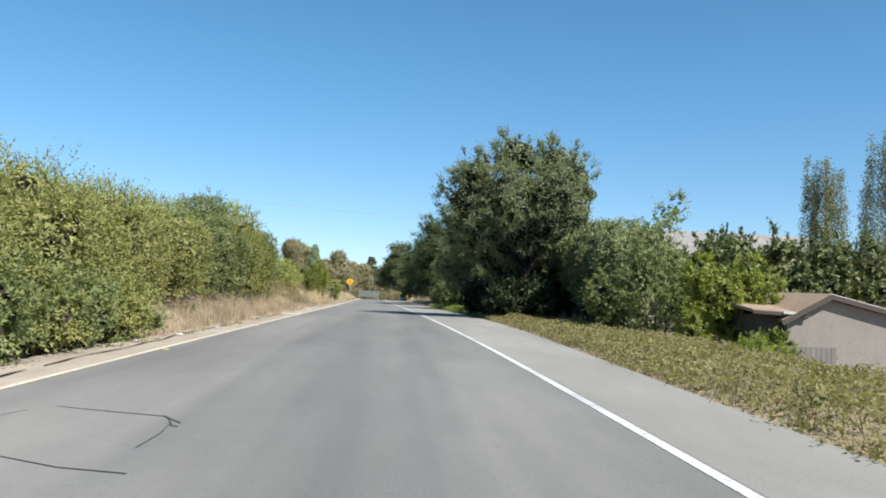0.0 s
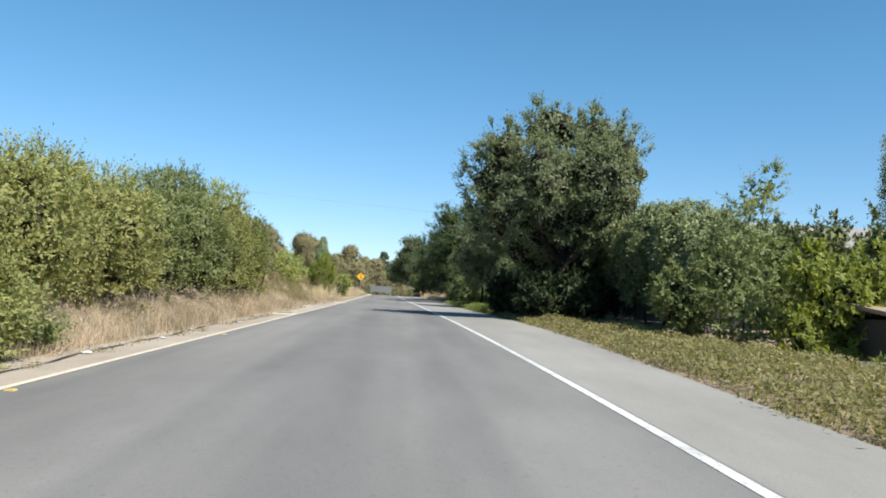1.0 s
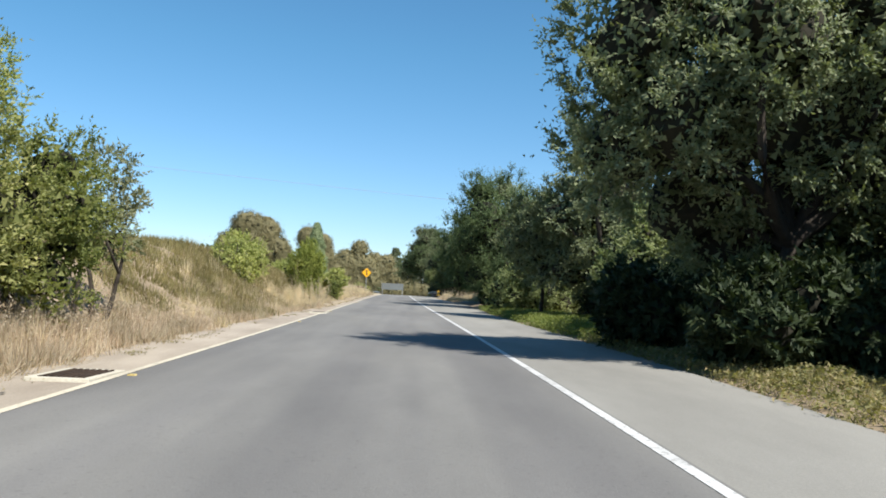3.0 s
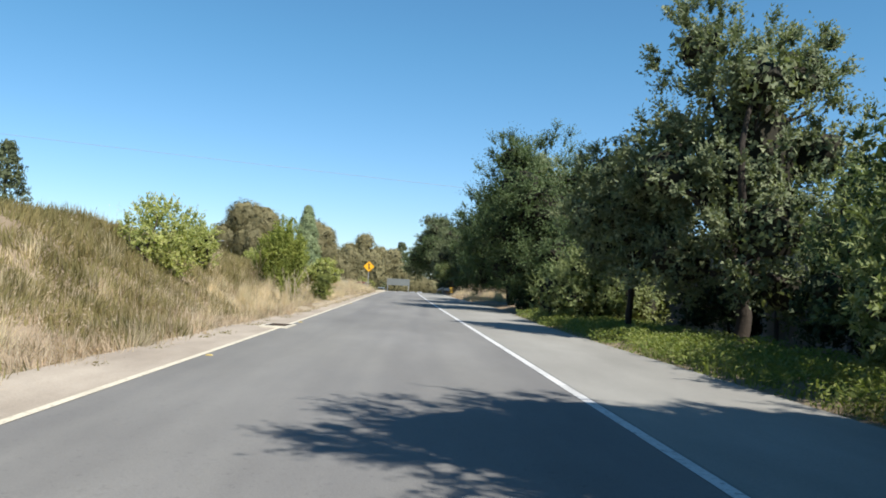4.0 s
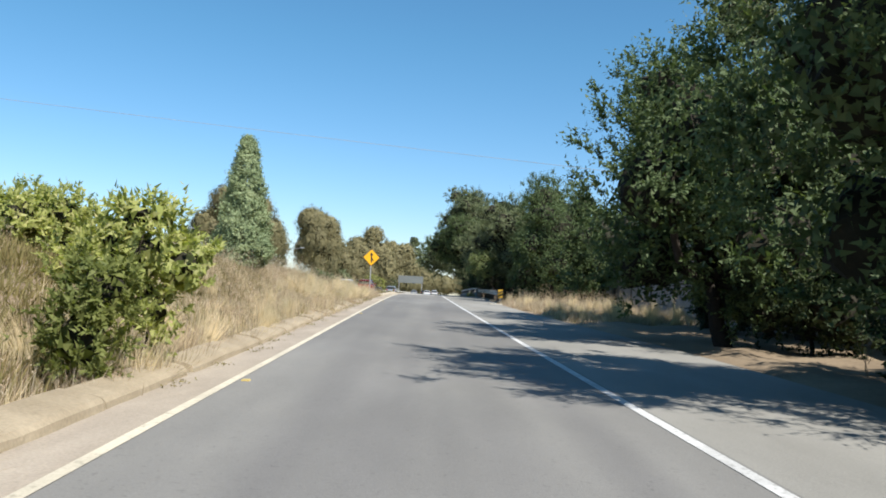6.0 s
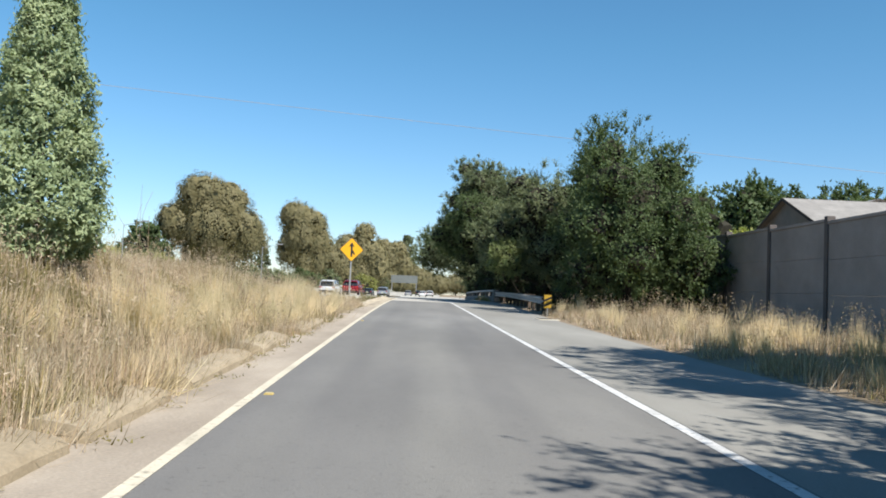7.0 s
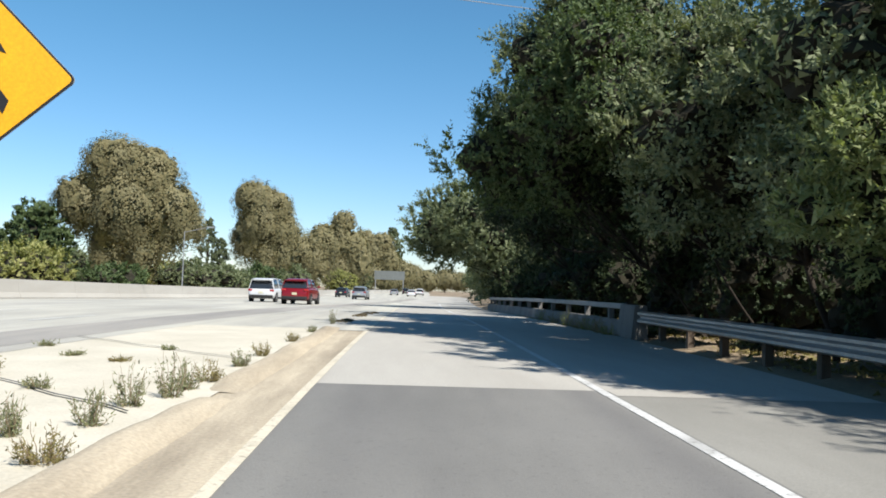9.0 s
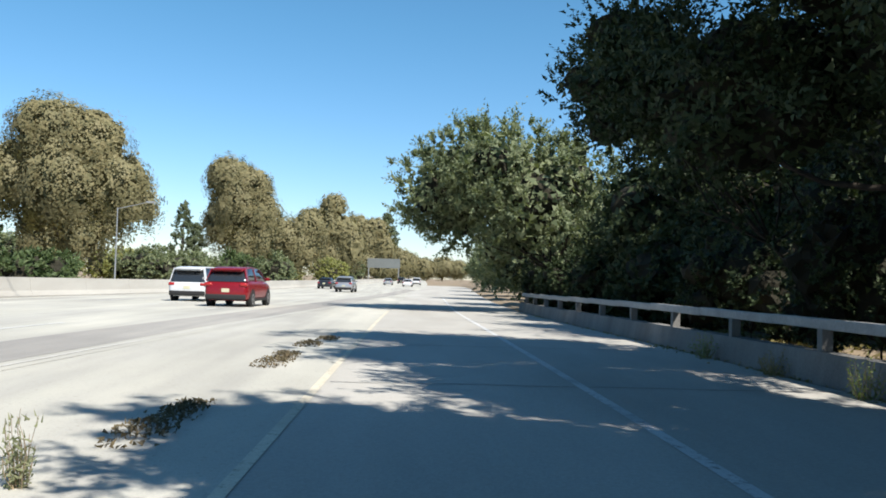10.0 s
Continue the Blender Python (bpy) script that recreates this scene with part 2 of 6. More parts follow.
BROWN_WEED = leaf_material("brown dry weeds", [(0.1516, 0.1235, 0.0597), (0.2049, 0.1686, 0.0808), (0.1741, 0.1519, 0.0667), (0.2346, 0.2058, 0.0986)], 0.25, 0.85)
VERGE_LEAF = leaf_material("verge weeds", [(0.156, 0.1557, 0.0704), (0.2033, 0.1912, 0.0893), (0.2611, 0.2149, 0.1155), (0.1744, 0.1735, 0.0777), (0.2841, 0.2386, 0.1463)], 0.35)
GREEN_WEED = leaf_material("green weeds", [(0.113, 0.1482, 0.0444), (0.1587, 0.1947, 0.058), (0.2109, 0.2289, 0.0792), (0.1302, 0.1662, 0.0512)], 0.4)
BARK = material("bark", two_scale((0.0171, 0.0136, 0.0106), (0.0493, 0.0398, 0.0304), 40, 3, (1, 1, 0.2), 0.6), 0.95, bump=(1.0, 14, 5))
# Near-black core colour stands in for the shade deep inside crowns.
CORE_SHADE = material("dark core for crown shade", two_scale((0.014, 0.013, 0.008), (0.030, 0.027, 0.016), 30, 3), 0.95)
PALE_BARK = material("pale bark", two_scale((0.0966, 0.0759, 0.0586), (0.228, 0.193, 0.152), 30, 1.2, (1, 1, 0.15), 0.6), 0.9, bump=(0.7, 10, 5))
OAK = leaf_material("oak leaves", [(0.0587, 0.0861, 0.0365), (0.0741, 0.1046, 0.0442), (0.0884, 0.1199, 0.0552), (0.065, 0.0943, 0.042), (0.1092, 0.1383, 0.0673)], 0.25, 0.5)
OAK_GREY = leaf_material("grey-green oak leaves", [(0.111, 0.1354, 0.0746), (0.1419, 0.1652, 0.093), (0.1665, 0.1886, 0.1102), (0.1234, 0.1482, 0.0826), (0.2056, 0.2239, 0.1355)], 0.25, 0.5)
# Lighter copy of the grey-green oak, with sun painted into its leaves.
OAK_LIT = leaf_material("grey-green oak leaves lightened for sun", [(0.128, 0.1572, 0.0858), (0.1632, 0.1892, 0.1073), (0.1902, 0.2144, 0.1266), (0.143, 0.1707, 0.0933), (0.2329, 0.2484, 0.1598)], 0.28, 0.5)
OLIVE = leaf_material("olive bush leaves", [(0.1975, 0.2082, 0.0751), (0.2428, 0.2482, 0.097), (0.2853, 0.2808, 0.1162), (0.217, 0.2254, 0.0811), (0.3166, 0.3008, 0.143)], 0.35)
DARK_BUSH = leaf_material("dark bush leaves", [(0.1377, 0.1681, 0.0715), (0.171, 0.1995, 0.0869), (0.2088, 0.228, 0.1056), (0.1575, 0.1805, 0.0792)], 0.3)
YELLOW_BUSH = leaf_material("yellow-green bush leaves", [(0.246, 0.2793, 0.0878), (0.3095, 0.3324, 0.1109), (0.3709, 0.3717, 0.1525), (0.2782, 0.3037, 0.1001), (0.4274, 0.4057, 0.2079)], 0.4)
BRIGHT_BUSH = leaf_material("bright green bush leaves", [(0.122, 0.141, 0.0435), (0.155, 0.176, 0.058), (0.189, 0.202, 0.0725), (0.139, 0.16, 0.0483)], 0.4)
SPRAY_GREEN = leaf_material("fresh green shoot leaves", [(0.1644, 0.1991, 0.0462), (0.2127, 0.2398, 0.0601), (0.2611, 0.2728, 0.0785), (0.184, 0.2167, 0.0508)], 0.45)
SILVER = leaf_material("silvery olive leaves", [(0.1454, 0.1568, 0.0885), (0.1794, 0.19, 0.1107), (0.2088, 0.2137, 0.1341), (0.1619, 0.1681, 0.1008)], 0.3)
CYPRESS = leaf_material("grey-green conifer needles", [(0.1857, 0.2337, 0.1296), (0.2276, 0.2786, 0.1597), (0.2597, 0.3074, 0.1797), (0.2017, 0.249, 0.1396)], 0.2)
GUM = leaf_material("gum tree leaves", [(0.1547, 0.1396, 0.0744), (0.1749, 0.1556, 0.0851), (0.1866, 0.165, 0.0922), (0.1624, 0.1462, 0.0786)], 0.2)
PINE = leaf_material("dark conifer needles", [(0.0664, 0.0832, 0.0454), (0.0857, 0.102, 0.0546), (0.0991, 0.116, 0.0647)], 0.2)
# Near-black and bright leaf tones put shade and sun into the ivy.
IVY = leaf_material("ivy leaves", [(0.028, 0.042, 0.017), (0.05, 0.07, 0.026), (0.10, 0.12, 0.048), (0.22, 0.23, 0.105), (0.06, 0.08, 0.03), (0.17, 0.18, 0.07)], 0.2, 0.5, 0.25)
# Lighter copy of the ivy tones, painting sun onto the outer leaves.
IVY_LIT = leaf_material("ivy leaves lightened for sun", [(0.056, 0.0756, 0.0311), (0.096, 0.1218, 0.0503), (0.16, 0.1848, 0.0851), (0.248, 0.2688, 0.1332), (0.12, 0.147, 0.0629), (0.2, 0.2226, 0.1036)], 0.25, 0.5, 0.25)
PALE_TWIG = material("bleached dead twigs", two_scale((0.33, 0.27, 0.18), (0.46, 0.39, 0.27), 30, 2), 0.9)
WALL = material("sound wall masonry", two_scale((0.214, 0.19, 0.172), (0.29, 0.262, 0.238), 25, 0.7, (1, 1, 1), 0.4), 0.95, bump=(0.5, 22, 4))
STEEL = material("galvanised steel", two_scale((0.29, 0.29, 0.283), (0.4, 0.4, 0.393), 20, 2), 0.45, 0.7)
WOOD = material("weathered timber post", two_scale((0.069, 0.0517, 0.0379), (0.131, 0.103, 0.0793), 40, 3, (1, 1, 0.2)), 0.9)
SIGN_YELLOW = material("yellow sign sheeting", plain((0.586, 0.297, 0.0083), 0.05, 3), 0.45)
GANTRY_GREY = material("dull grey sign back", plain((0.117, 0.128, 0.124), 0.08, 0.5), 0.7)
# Marker yellow dimmed in colour for the tree shade on it.
MARKER_YELLOW = material("yellow marker sheeting dimmed for shade", plain((0.34, 0.21, 0.022), 0.08, 3), 0.6)
SIGN_BLACK = material("black sign ink", plain((0.012, 0.012, 0.013), 0.05), 0.5)
SIGN_BACK = material("sign aluminium", plain((0.31, 0.317, 0.324), 0.08, 2), 0.45, 0.4)
STUCCO = material("tan stucco", plain((0.248, 0.214, 0.172), 0.10, 1.5), 0.95, bump=(0.3, 40, 4))
STUCCO_GREY = material("grey-tan siding", plain((0.228, 0.207, 0.183), 0.08, 1.5), 0.95, bump=(0.2, 40, 4))
ROOF_WHITE = material("white roofing", plain((0.483, 0.476, 0.455), 0.06, 1.2), 0.8)
ROOF_TAN = material("tan shingle roofing", two_scale((0.228, 0.166, 0.11), (0.324, 0.241, 0.172), 30, 1.2), 0.95, bump=(0.6, 20, 4))
ROOF_GREY = material("grey shingle roofing", two_scale((0.186, 0.176, 0.162), (0.262, 0.248, 0.228), 30, 1.2), 0.95, bump=(0.6, 20, 4))
FENCE = material("weathered fence boards", two_scale((0.138, 0.128, 0.114), (0.221, 0.207, 0.186), 40, 2, (1, 1, 0.2)), 0.95)
RED_PAINT = material("red car paint", plain((0.207, 0.0083, 0.0138), 0.04, 1), 0.25, 0.3, spec=0.6)
WHITE_PAINT = material("white car paint", plain((0.497, 0.503, 0.51), 0.03, 1), 0.25, spec=0.6)
SILVER_PAINT = material("silver car paint", plain((0.345, 0.352, 0.366), 0.04, 1), 0.28, 0.6, spec=0.6)
DARK_PAINT = material("black car paint", plain((0.0124, 0.0131, 0.0152), 0.05, 1), 0.2, spec=0.6)
GLASS_DARK = material("tinted car glass", plain((0.02, 0.023, 0.026), 0.05, 1), 0.08, spec=0.7)
TYRE = material("tyre rubber", plain((0.02, 0.02, 0.02), 0.1, 4), 0.85)
RIM = material("alloy wheel", plain((0.31, 0.31, 0.317), 0.06, 4), 0.35, 0.8)
LAMP_RED = material("red lamp lens", plain((0.31, 0.0138, 0.0138), 0.05, 4), 0.2, spec=0.6)
PLATE = material("number plate", plain((0.483, 0.455, 0.31), 0.05, 4), 0.5)
RUST = material("rusty drain iron", two_scale((0.0379, 0.0262, 0.0193), (0.0828, 0.0552, 0.0379), 40, 4), 0.85, 0.3, bump=(0.4, 40, 4))
CLOTH = material("white plastic litter", plain((0.497, 0.49, 0.469), 0.05, 4), 0.6)
AMBER = material("amber road reflector", plain((0.4692, 0.3565, 0.1242), 0.05, 10), 0.35)

# ---- ground, road, freeway ----
gx = np.unique(np.concatenate([np.arange(-22, 16.01, 0.5), -22 - 3 * 1.32 ** np.arange(0, 24), 16 + 2 * 1.32 ** np.arange(0, 25)]))
gy = np.unique(np.concatenate([np.arange(-16, 200.01, 1.0), -16 - 3 * 1.4 ** np.arange(0, 17), 200 + 4 * 1.32 ** np.arange(0, 23)]))
GX, GY = np.meshgrid(gx, gy)
GZ = land(GX, GY)
nx = len(gx)
tagged(link_mesh("ground", np.stack([GX, GY, GZ], -1).reshape(-1, 3),
                 [(i * nx + j, i * nx + j + 1, (i + 1) * nx + j + 1, (i + 1) * nx + j) for i in range(len(gy) - 1) for j in range(nx - 1)],
                 SOIL, smooth_shade=True), "bare dry earth bank with thin straw", "ground", kind="structure")

ramp_y = np.arange(-16, 134.01, 1.0)
deck_y = np.arange(133.6, 330.01, 1.2)
strip("road", ramp_y, lambda y: left_line(y) - 0.04, lambda y: right_line(y) + 0.10, 0.0, ASPHALT, 10, label="grey worn asphalt ramp lane", category="road")
strip("road_deck", deck_y, lambda y: left_line(y) - 0.04, shoulder_edge, 0.0, CONCRETE, 10, label="pale concrete ramp deck", category="road")
strip("shoulder", ramp_y, lambda y: right_line(y) + 0.05, shoulder_edge, -0.004, SHOULDER, 6, label="light grey asphalt shoulder with ragged edge", category="road shoulder")
strip("gutter", np.arange(121.5, 148.6, 0.5), lambda y: kerb_line(y) - 0.2 + (left_line(y) - kerb_line(y) + 0.2) * smooth((y - 142.5) / 6.0), lambda y: left_line(y) + 0.05, -0.008, DIKE, 7,
      label="cream sandy gutter beside the dike", category="gutter", bumpy=0.006)
strip("gutter", np.arange(-16, 121.51, 0.5), lambda y: kerb_line(y) - 0.35, lambda y: left_line(y) + 0.05, -0.008, GUTTER, 7,
      label="sandy concrete gutter beside the lane", category="gutter", bumpy=0.006)
strip("apron", np.arange(122.6, 145.01, 0.7), lambda y: np.maximum(freeway_edge(y) - 0.3, -4.6 - np.clip((y - 122.6) / 1.05, 0, 60)),
      lambda y: kerb_line(y) - 0.05, 0.006, APRON, 8, label="cream concrete gore apron", category="apron", bumpy=0.001)
strip("gore_paving", np.arange(144.6, 236.01, 0.7), lambda y: freeway_edge(y) - 0.3, lambda y: np.maximum(left_line(y) - 0.038, freeway_edge(y) + 0.06), 0.005, LANE, 8,
      label="grey-cream concrete paving where the ramp meets the freeway", category="paving", bumpy=0.001)


def dike(y0, y1):
    """A low rolled ridge of concrete between gutter and apron, broken at its ends."""
    bm = bmesh.new()
    rings = []
    ys = np.arange(y0, y1 + 0.01, 0.5)
    for i, u in enumerate(ys):
        end = min(1.0, 0.25 + min(i, len(ys) - 1 - i) / 3.0)
        k, z = float(kerb_line(u)) + 0.02 * math.sin(u * 1.3), float(rise(u)) - 0.02
        h = (0.105 + 0.012 * math.sin(u * 3.1) + 0.008 * math.sin(u * 7.7)) * end
        rings.append([bm.verts.new((k + px, u, z + pz * h)) for px, pz in ((-0.30, -0.3), (-0.24, 0.35), (-0.16, 0.86), (-0.07, 1.0), (0.03, 0.92), (0.12, 0.55), (0.22, 0.12), (0.27, -0.3))])
    for a, b in zip(rings, rings[1:]):
        for j in range(len(a) - 1):
            bm.faces.new((a[j], b[j], b[j + 1], a[j + 1]))
    bmesh.ops.recalc_face_normals(bm, faces=bm.faces)
    return tagged(part("kerb", bm, DIKE, smooth_shade=True), "low rolled tan concrete dike between gutter and apron", "kerb", kind="structure")


dike(121.6, 132.6)
dike(133.0, 146.4)
strip("freeway", np.arange(-80, 900.1, 2.0), lambda y: freeway_edge(y) - 15.4, freeway_edge, 0.01, LANE, 12, label="pale concrete freeway lanes", category="road")
strip("freeway_far_lanes", np.arange(-80, 900.1, 4.0), lambda y: freeway_edge(y) - 33.0, lambda y: freeway_edge(y) - 16.2, 0.0, LANE, 6,
      label="far freeway carriageway", category="road")
strip("road_marking", ramp_y, lambda y: right_line(y) - 0.06, lambda y: right_line(y) + 0.06, 0.005, WHITE_LINE, 2, label="white edge line", category="line")
strip("road_marking", np.arange(134, 215, 1.0), lambda y: right_line(y) - 0.06, lambda y: right_line(y) + 0.06, 0.006, WHITE_LINE, 2, label="white edge line", category="line")
strip("road_marking", np.arange(-16, 178, 1.0), lambda y: left_line(y) - 0.05, lambda y: left_line(y) + 0.05, 0.006, YELLOW_LINE, 2, label="worn yellow edge line", category="line")
strip("road_marking", np.arange(150, 420, 2.0), lambda y: freeway_edge(y) - 0.30, lambda y: freeway_edge(y) - 0.22, 0.016, FADED_LINE, 2, label="faded freeway edge line", category="line")
strip("freeway_shoulder", np.arange(-80, 260, 2.0), lambda y: freeway_edge(y) - 2.2, lambda y: freeway_edge(y) - 0.5, 0.0135, WORN_LANE, 6, label="dark worn asphalt freeway shoulder", category="road")
for lane in (3.9, 7.5, 11.1):
    for k in range(24):
        y0 = 126 + 14.6 * k + lane
        strip("road_marking", np.arange(y0, y0 + 3.8, 1.2), lambda y: freeway_edge(y) - lane - 0.06, lambda y: freeway_edge(y) - lane + 0.06, 0.016, WHITE_LINE, 2,
              label="white lane dash", category="line")

# joint between apron and ramp deck, and grooves in the apron
for (xa, ya), (xb, yb) in (((-4.75, 127.1), (-9.5, 131.6)), ((-4.9, 131.5), (-9.3, 135.6)), ((-4.9, 136.4), (-8.6, 139.8))):
    n = 14
    u = np.linspace(0, 1, n)
    X, Y = xa + (xb - xa) * u, ya + (yb - ya) * u + 0.05 * np.sin(u * 19)
    V = [(x, y + d, float(rise(y)) + 0.03) for x, y in zip(X, Y) for d in (-0.025, 0.025)]
    tagged(link_mesh("pavement_joint", V, [(2 * i, 2 * i + 2, 2 * i + 3, 2 * i + 1) for i in range(n - 1)], TAR), "dark joint across the concrete apron", "joint", kind="structure")

# the long joint between the gutter pan and the walk behind it
for ya, yb in ((-4.0, 11.2), (11.3, 27.6), (27.8, 34.6)):
    u = np.arange(ya, yb, 0.4)
    X = -4.5 + 0.05 * np.sin(u * 0.9) + 0.03 * np.sin(u * 2.3) + 0.5 * np.clip((u - 27.0) / 8.0, 0, 1)
    V = [(x + d * (1 + 0.5 * math.sin(y * 3.3)), y, float(rise(y)) + 0.008) for x, y in zip(X, u) for d in (-0.02, 0.02)]
    tagged(link_mesh("pavement_joint", V, [(2 * i, 2 * i + 1, 2 * i + 3, 2 * i + 2) for i in range(len(u) - 1)], TAR), "dark weathered joint along the gutter", "joint", kind="structure")

for ya in (146.8, 152.6, 158.4, 164.2):
    u = np.linspace(float(left_line(ya)) + 0.1, float(shoulder_edge(ya)) - 0.05, 12)
    V = [(x, ya + 0.03 * math.sin(x * 3) + d, float(rise(ya)) + 0.0045) for x in u for d in (-0.012, 0.012)]
    tagged(link_mesh("pavement_joint", V, [(2 * i, 2 * i + 2, 2 * i + 3, 2 * i + 1) for i in range(11)], TAR), "thin dark joint across the concrete deck", "joint", kind="structure")

# sealed cracks in the lane
for pts in (((-3.06, 7.99), (-2.5, 7.78), (-1.95, 7.61), (-1.72, 7.28)), ((-1.95, 7.66), (-1.83, 7.35), (-1.77, 7.15), (-1.70, 7.1)),
            ((-1.80, 7.2), (-1.76, 6.8), (-1.78, 6.2)), ((-3.35, 7.2), (-3.2, 7.72)), ((-2.75, 5.9), (-2.08, 5.52), (-1.6, 5.4))):
    V, F = [], []
    for i, (x, y) in enumerate(pts):
        w = 0.007 + 0.004 * math.sin(5 * i + x)
        V += [(x - w * 0.6, y - w, float(rise(y)) + 0.005), (x + w * 0.6, y + w, float(rise(y)) + 0.005)]
        if i:
            F.append((2 * i - 2, 2 * i, 2 * i + 1, 2 * i - 1))
    tagged(link_mesh("crack", V, F, TAR), "dark sealed crack in the asphalt", "crack", kind="structure")


def kerb_piece(y, length, lean):
    """A worn length of rolled concrete kerb with broken ends."""
    bm = bmesh.new()
    n = 6
    rings = []
    for i in range(n + 1):
        u = y + length * i / n
        k = float(kerb_line(u))
        d = 0.008 * math.sin(u * 7.3) + 0.006 * math.sin(u * 17.0)
        z = float(rise(u))
        prof = [(0.10, -0.05), (0.08, 0.055 - d), (0.04, 0.095 - d), (-0.04, 0.118 - d), (-0.18, 0.13 - d + lean * 0.5), (-0.32, 0.135 - d + lean), (-0.36, -0.03)]
        rings.append([bm.verts.new((k + px, u, z + pz)) for px, pz in prof])
    for a, b in zip(rings, rings[1:]):
        for j in range(len(a) - 1):
            bm.faces.new((a[j], b[j], b[j + 1], a[j + 1]))
    bm.faces.new(rings[0][::-1])
    bm.faces.new(rings[-1])
    bmesh.ops.recalc_face_normals(bm, faces=bm.faces)
    return tagged(part("kerb", bm, KERB, smooth_shade=False), "worn pale concrete kerb length, partly buried in sand", "kerb", kind="structure")


kr = random.Random(4)
yk = 66.4
while yk < 107:
    ln = kr.uniform(1.8, 4.6)
    kerb_piece(yk, ln, kr.uniform(-0.01, 0.03))
    yk += ln + kr.choice((0.04, 0.06, 0.3, 0.8, 1.8))

# ---- foliage makers ----


def unit(v):
    return v / np.maximum(np.linalg.norm(v, axis=-1, keepdims=True), 1e-6)


def leaf_blades(rng, p, nrm, length, width, along=None):
    """Pointed leaves at p, a triangle each; along: the way that each one points."""
    n = len(p)
    if along is None:
        a = unit(np.cross(nrm, rng.normal(size=(n, 3))))
    else:
        a = unit(along)
        nrm = unit(nrm - a * (nrm * a).sum(1, keepdims=True))
    b = np.cross(nrm, a)
    ln = (length * rng.uniform(0.65, 1.3, n))[:, None]
    w = (width * rng.uniform(0.65, 1.3, n))[:, None]
    return np.stack([p - a * ln * 0.4 + b * w / 2, p - a * ln * 0.4 - b * w / 2, p + a * ln * 0.6], 1).reshape(-1, 3)


def crown_leaves(rng, lobes, count, leaf, puff=0.0, droop=0.0, sprig=0.07, lump=0.16, fill=1.0, fill_leaf=9.0, hollow=0.0, jitter=0.33, calm=0.0, face=None, reach=1.0):
    """Leaves on short twigs in puffs over the shells of a crown's lobes, with fewer inside; lobes: rows of x, y, z, rx, ry, rz.
    face: the side that the road sees, which is the fullest."""
    L = np.array(lobes, float)
    C, R = L[:, :3], L[:, 3:]
    area = (R[:, 0] * R[:, 1] + R[:, 0] * R[:, 2] + R[:, 1] * R[:, 2])
    pr = puff or float(np.clip(0.36 * R.mean(), 0.2, 0.72))
    want = int(area.sum() * 3.6 / (pr * pr)) + 20
    pick = rng.choice(len(L), want, p=area / area.sum())
    d = unit(rng.normal(size=(want, 3)))
    ph, fr = rng.uniform(0, 6.28, (5, 1)), rng.normal(size=(5, 3)) * 3.2
    rough = sum(np.sin(d @ fr[k] + ph[k] + pick * 1.7) for k in range(5))
    p = C[pick] + d * R[pick] * ((1 + lump * rough / 2.0) * rng.uniform(0.76, 1.0, want))[:, None]
    keep = np.ones(want, bool)
    for k in range(len(L)):
        keep &= (np.linalg.norm((p - C[k]) / R[k], axis=1) > 0.72) | (pick == k)
    if hollow:
        # clumps with dark hollows between them
        wave = rng.normal(size=(6, 3)) * (1.5 / pr)
        field = sum(np.sin(p @ wave[k] + ph[k % 5] * (k + 1)) for k in range(6)) / 1.73
        keep &= field > -1.1 + hollow
        p = p + (0.22 * pr * np.clip(field, -1, 1.5))[:, None] * d
    p, d = p[keep], unit(d[keep] / R[pick[keep]] * R[pick[keep]].mean(1, keepdims=True))
    m = len(p)
    per = max(6, int(count / m))
    if face is not None:
        seen = np.clip(0.2 + 0.9 * (d @ unit(np.array(face, float)) + 0.4), 0.2, 1.0)
        stay = rng.random(m) < seen
        p, d = p[stay], d[stay]
        m = len(p)
    size = pr * rng.uniform(0.55, 1.25, (m, 1, 1))
    if droop or calm:
        e = unit(0.8 * d[:, None] + np.array([0, 0, 0.45]) + 0.8 * rng.normal(size=(m, per, 3)))
        q = p[:, None] + e * size * rng.uniform(0.55, 1.05, (m, per, 1)) * np.array([1.0, 1.0, 0.8])
        q[:, :, 2] -= droop * size[:, :, 0] * rng.random((m, per)) ** 2
        nrm = unit(e * (1 - calm) + d[:, None] * calm + rng.normal(size=(m, per, 3)) * jitter)
        out = [leaf_blades(rng, q.reshape(-1, 3), nrm.reshape(-1, 3), *leaf)]
    else:
        # twigs that fan outwards and upwards from each puff, with leaves along them
        K = 8
        ns = max(2, per // K)
        e = unit(0.75 * d[:, None] + np.array([0, 0, 0.5]) + 0.62 * rng.normal(size=(m, ns, 3)))
        long = np.where(rng.random((m, ns, 1)) < sprig, 1.5, 1.0) * reach
        run = size * rng.uniform(0.6, 1.1, (m, ns, 1)) * long
        s = np.linspace(0.0, 1.0, K)[None, None, :, None] + rng.normal(size=(m, ns, K, 1)) * 0.05
        side = unit(np.cross(np.repeat(e[:, :, None], K, 2), rng.normal(size=(m, ns, K, 3))))
        q = p[:, None, None] + e[:, :, None] * run[:, :, None] * s + side * leaf[0] * 0.38
        way = e[:, :, None] * 0.8 + side * 0.75
        nrm = unit(0.8 * d[:, None, None] + np.array([0, 0, 0.4]) + 0.28 * rng.normal(size=(m, ns, K, 3)))
        out = [leaf_blades(rng, q.reshape(-1, 3), nrm.reshape(-1, 3), *leaf, along=way.reshape(-1, 3))]
    fs = min(fill_leaf, max(leaf[0] * 1.8, pr * 0.55))
    nf = int(0.75 * fill * area.sum() * 7.0 / (fs * fs))
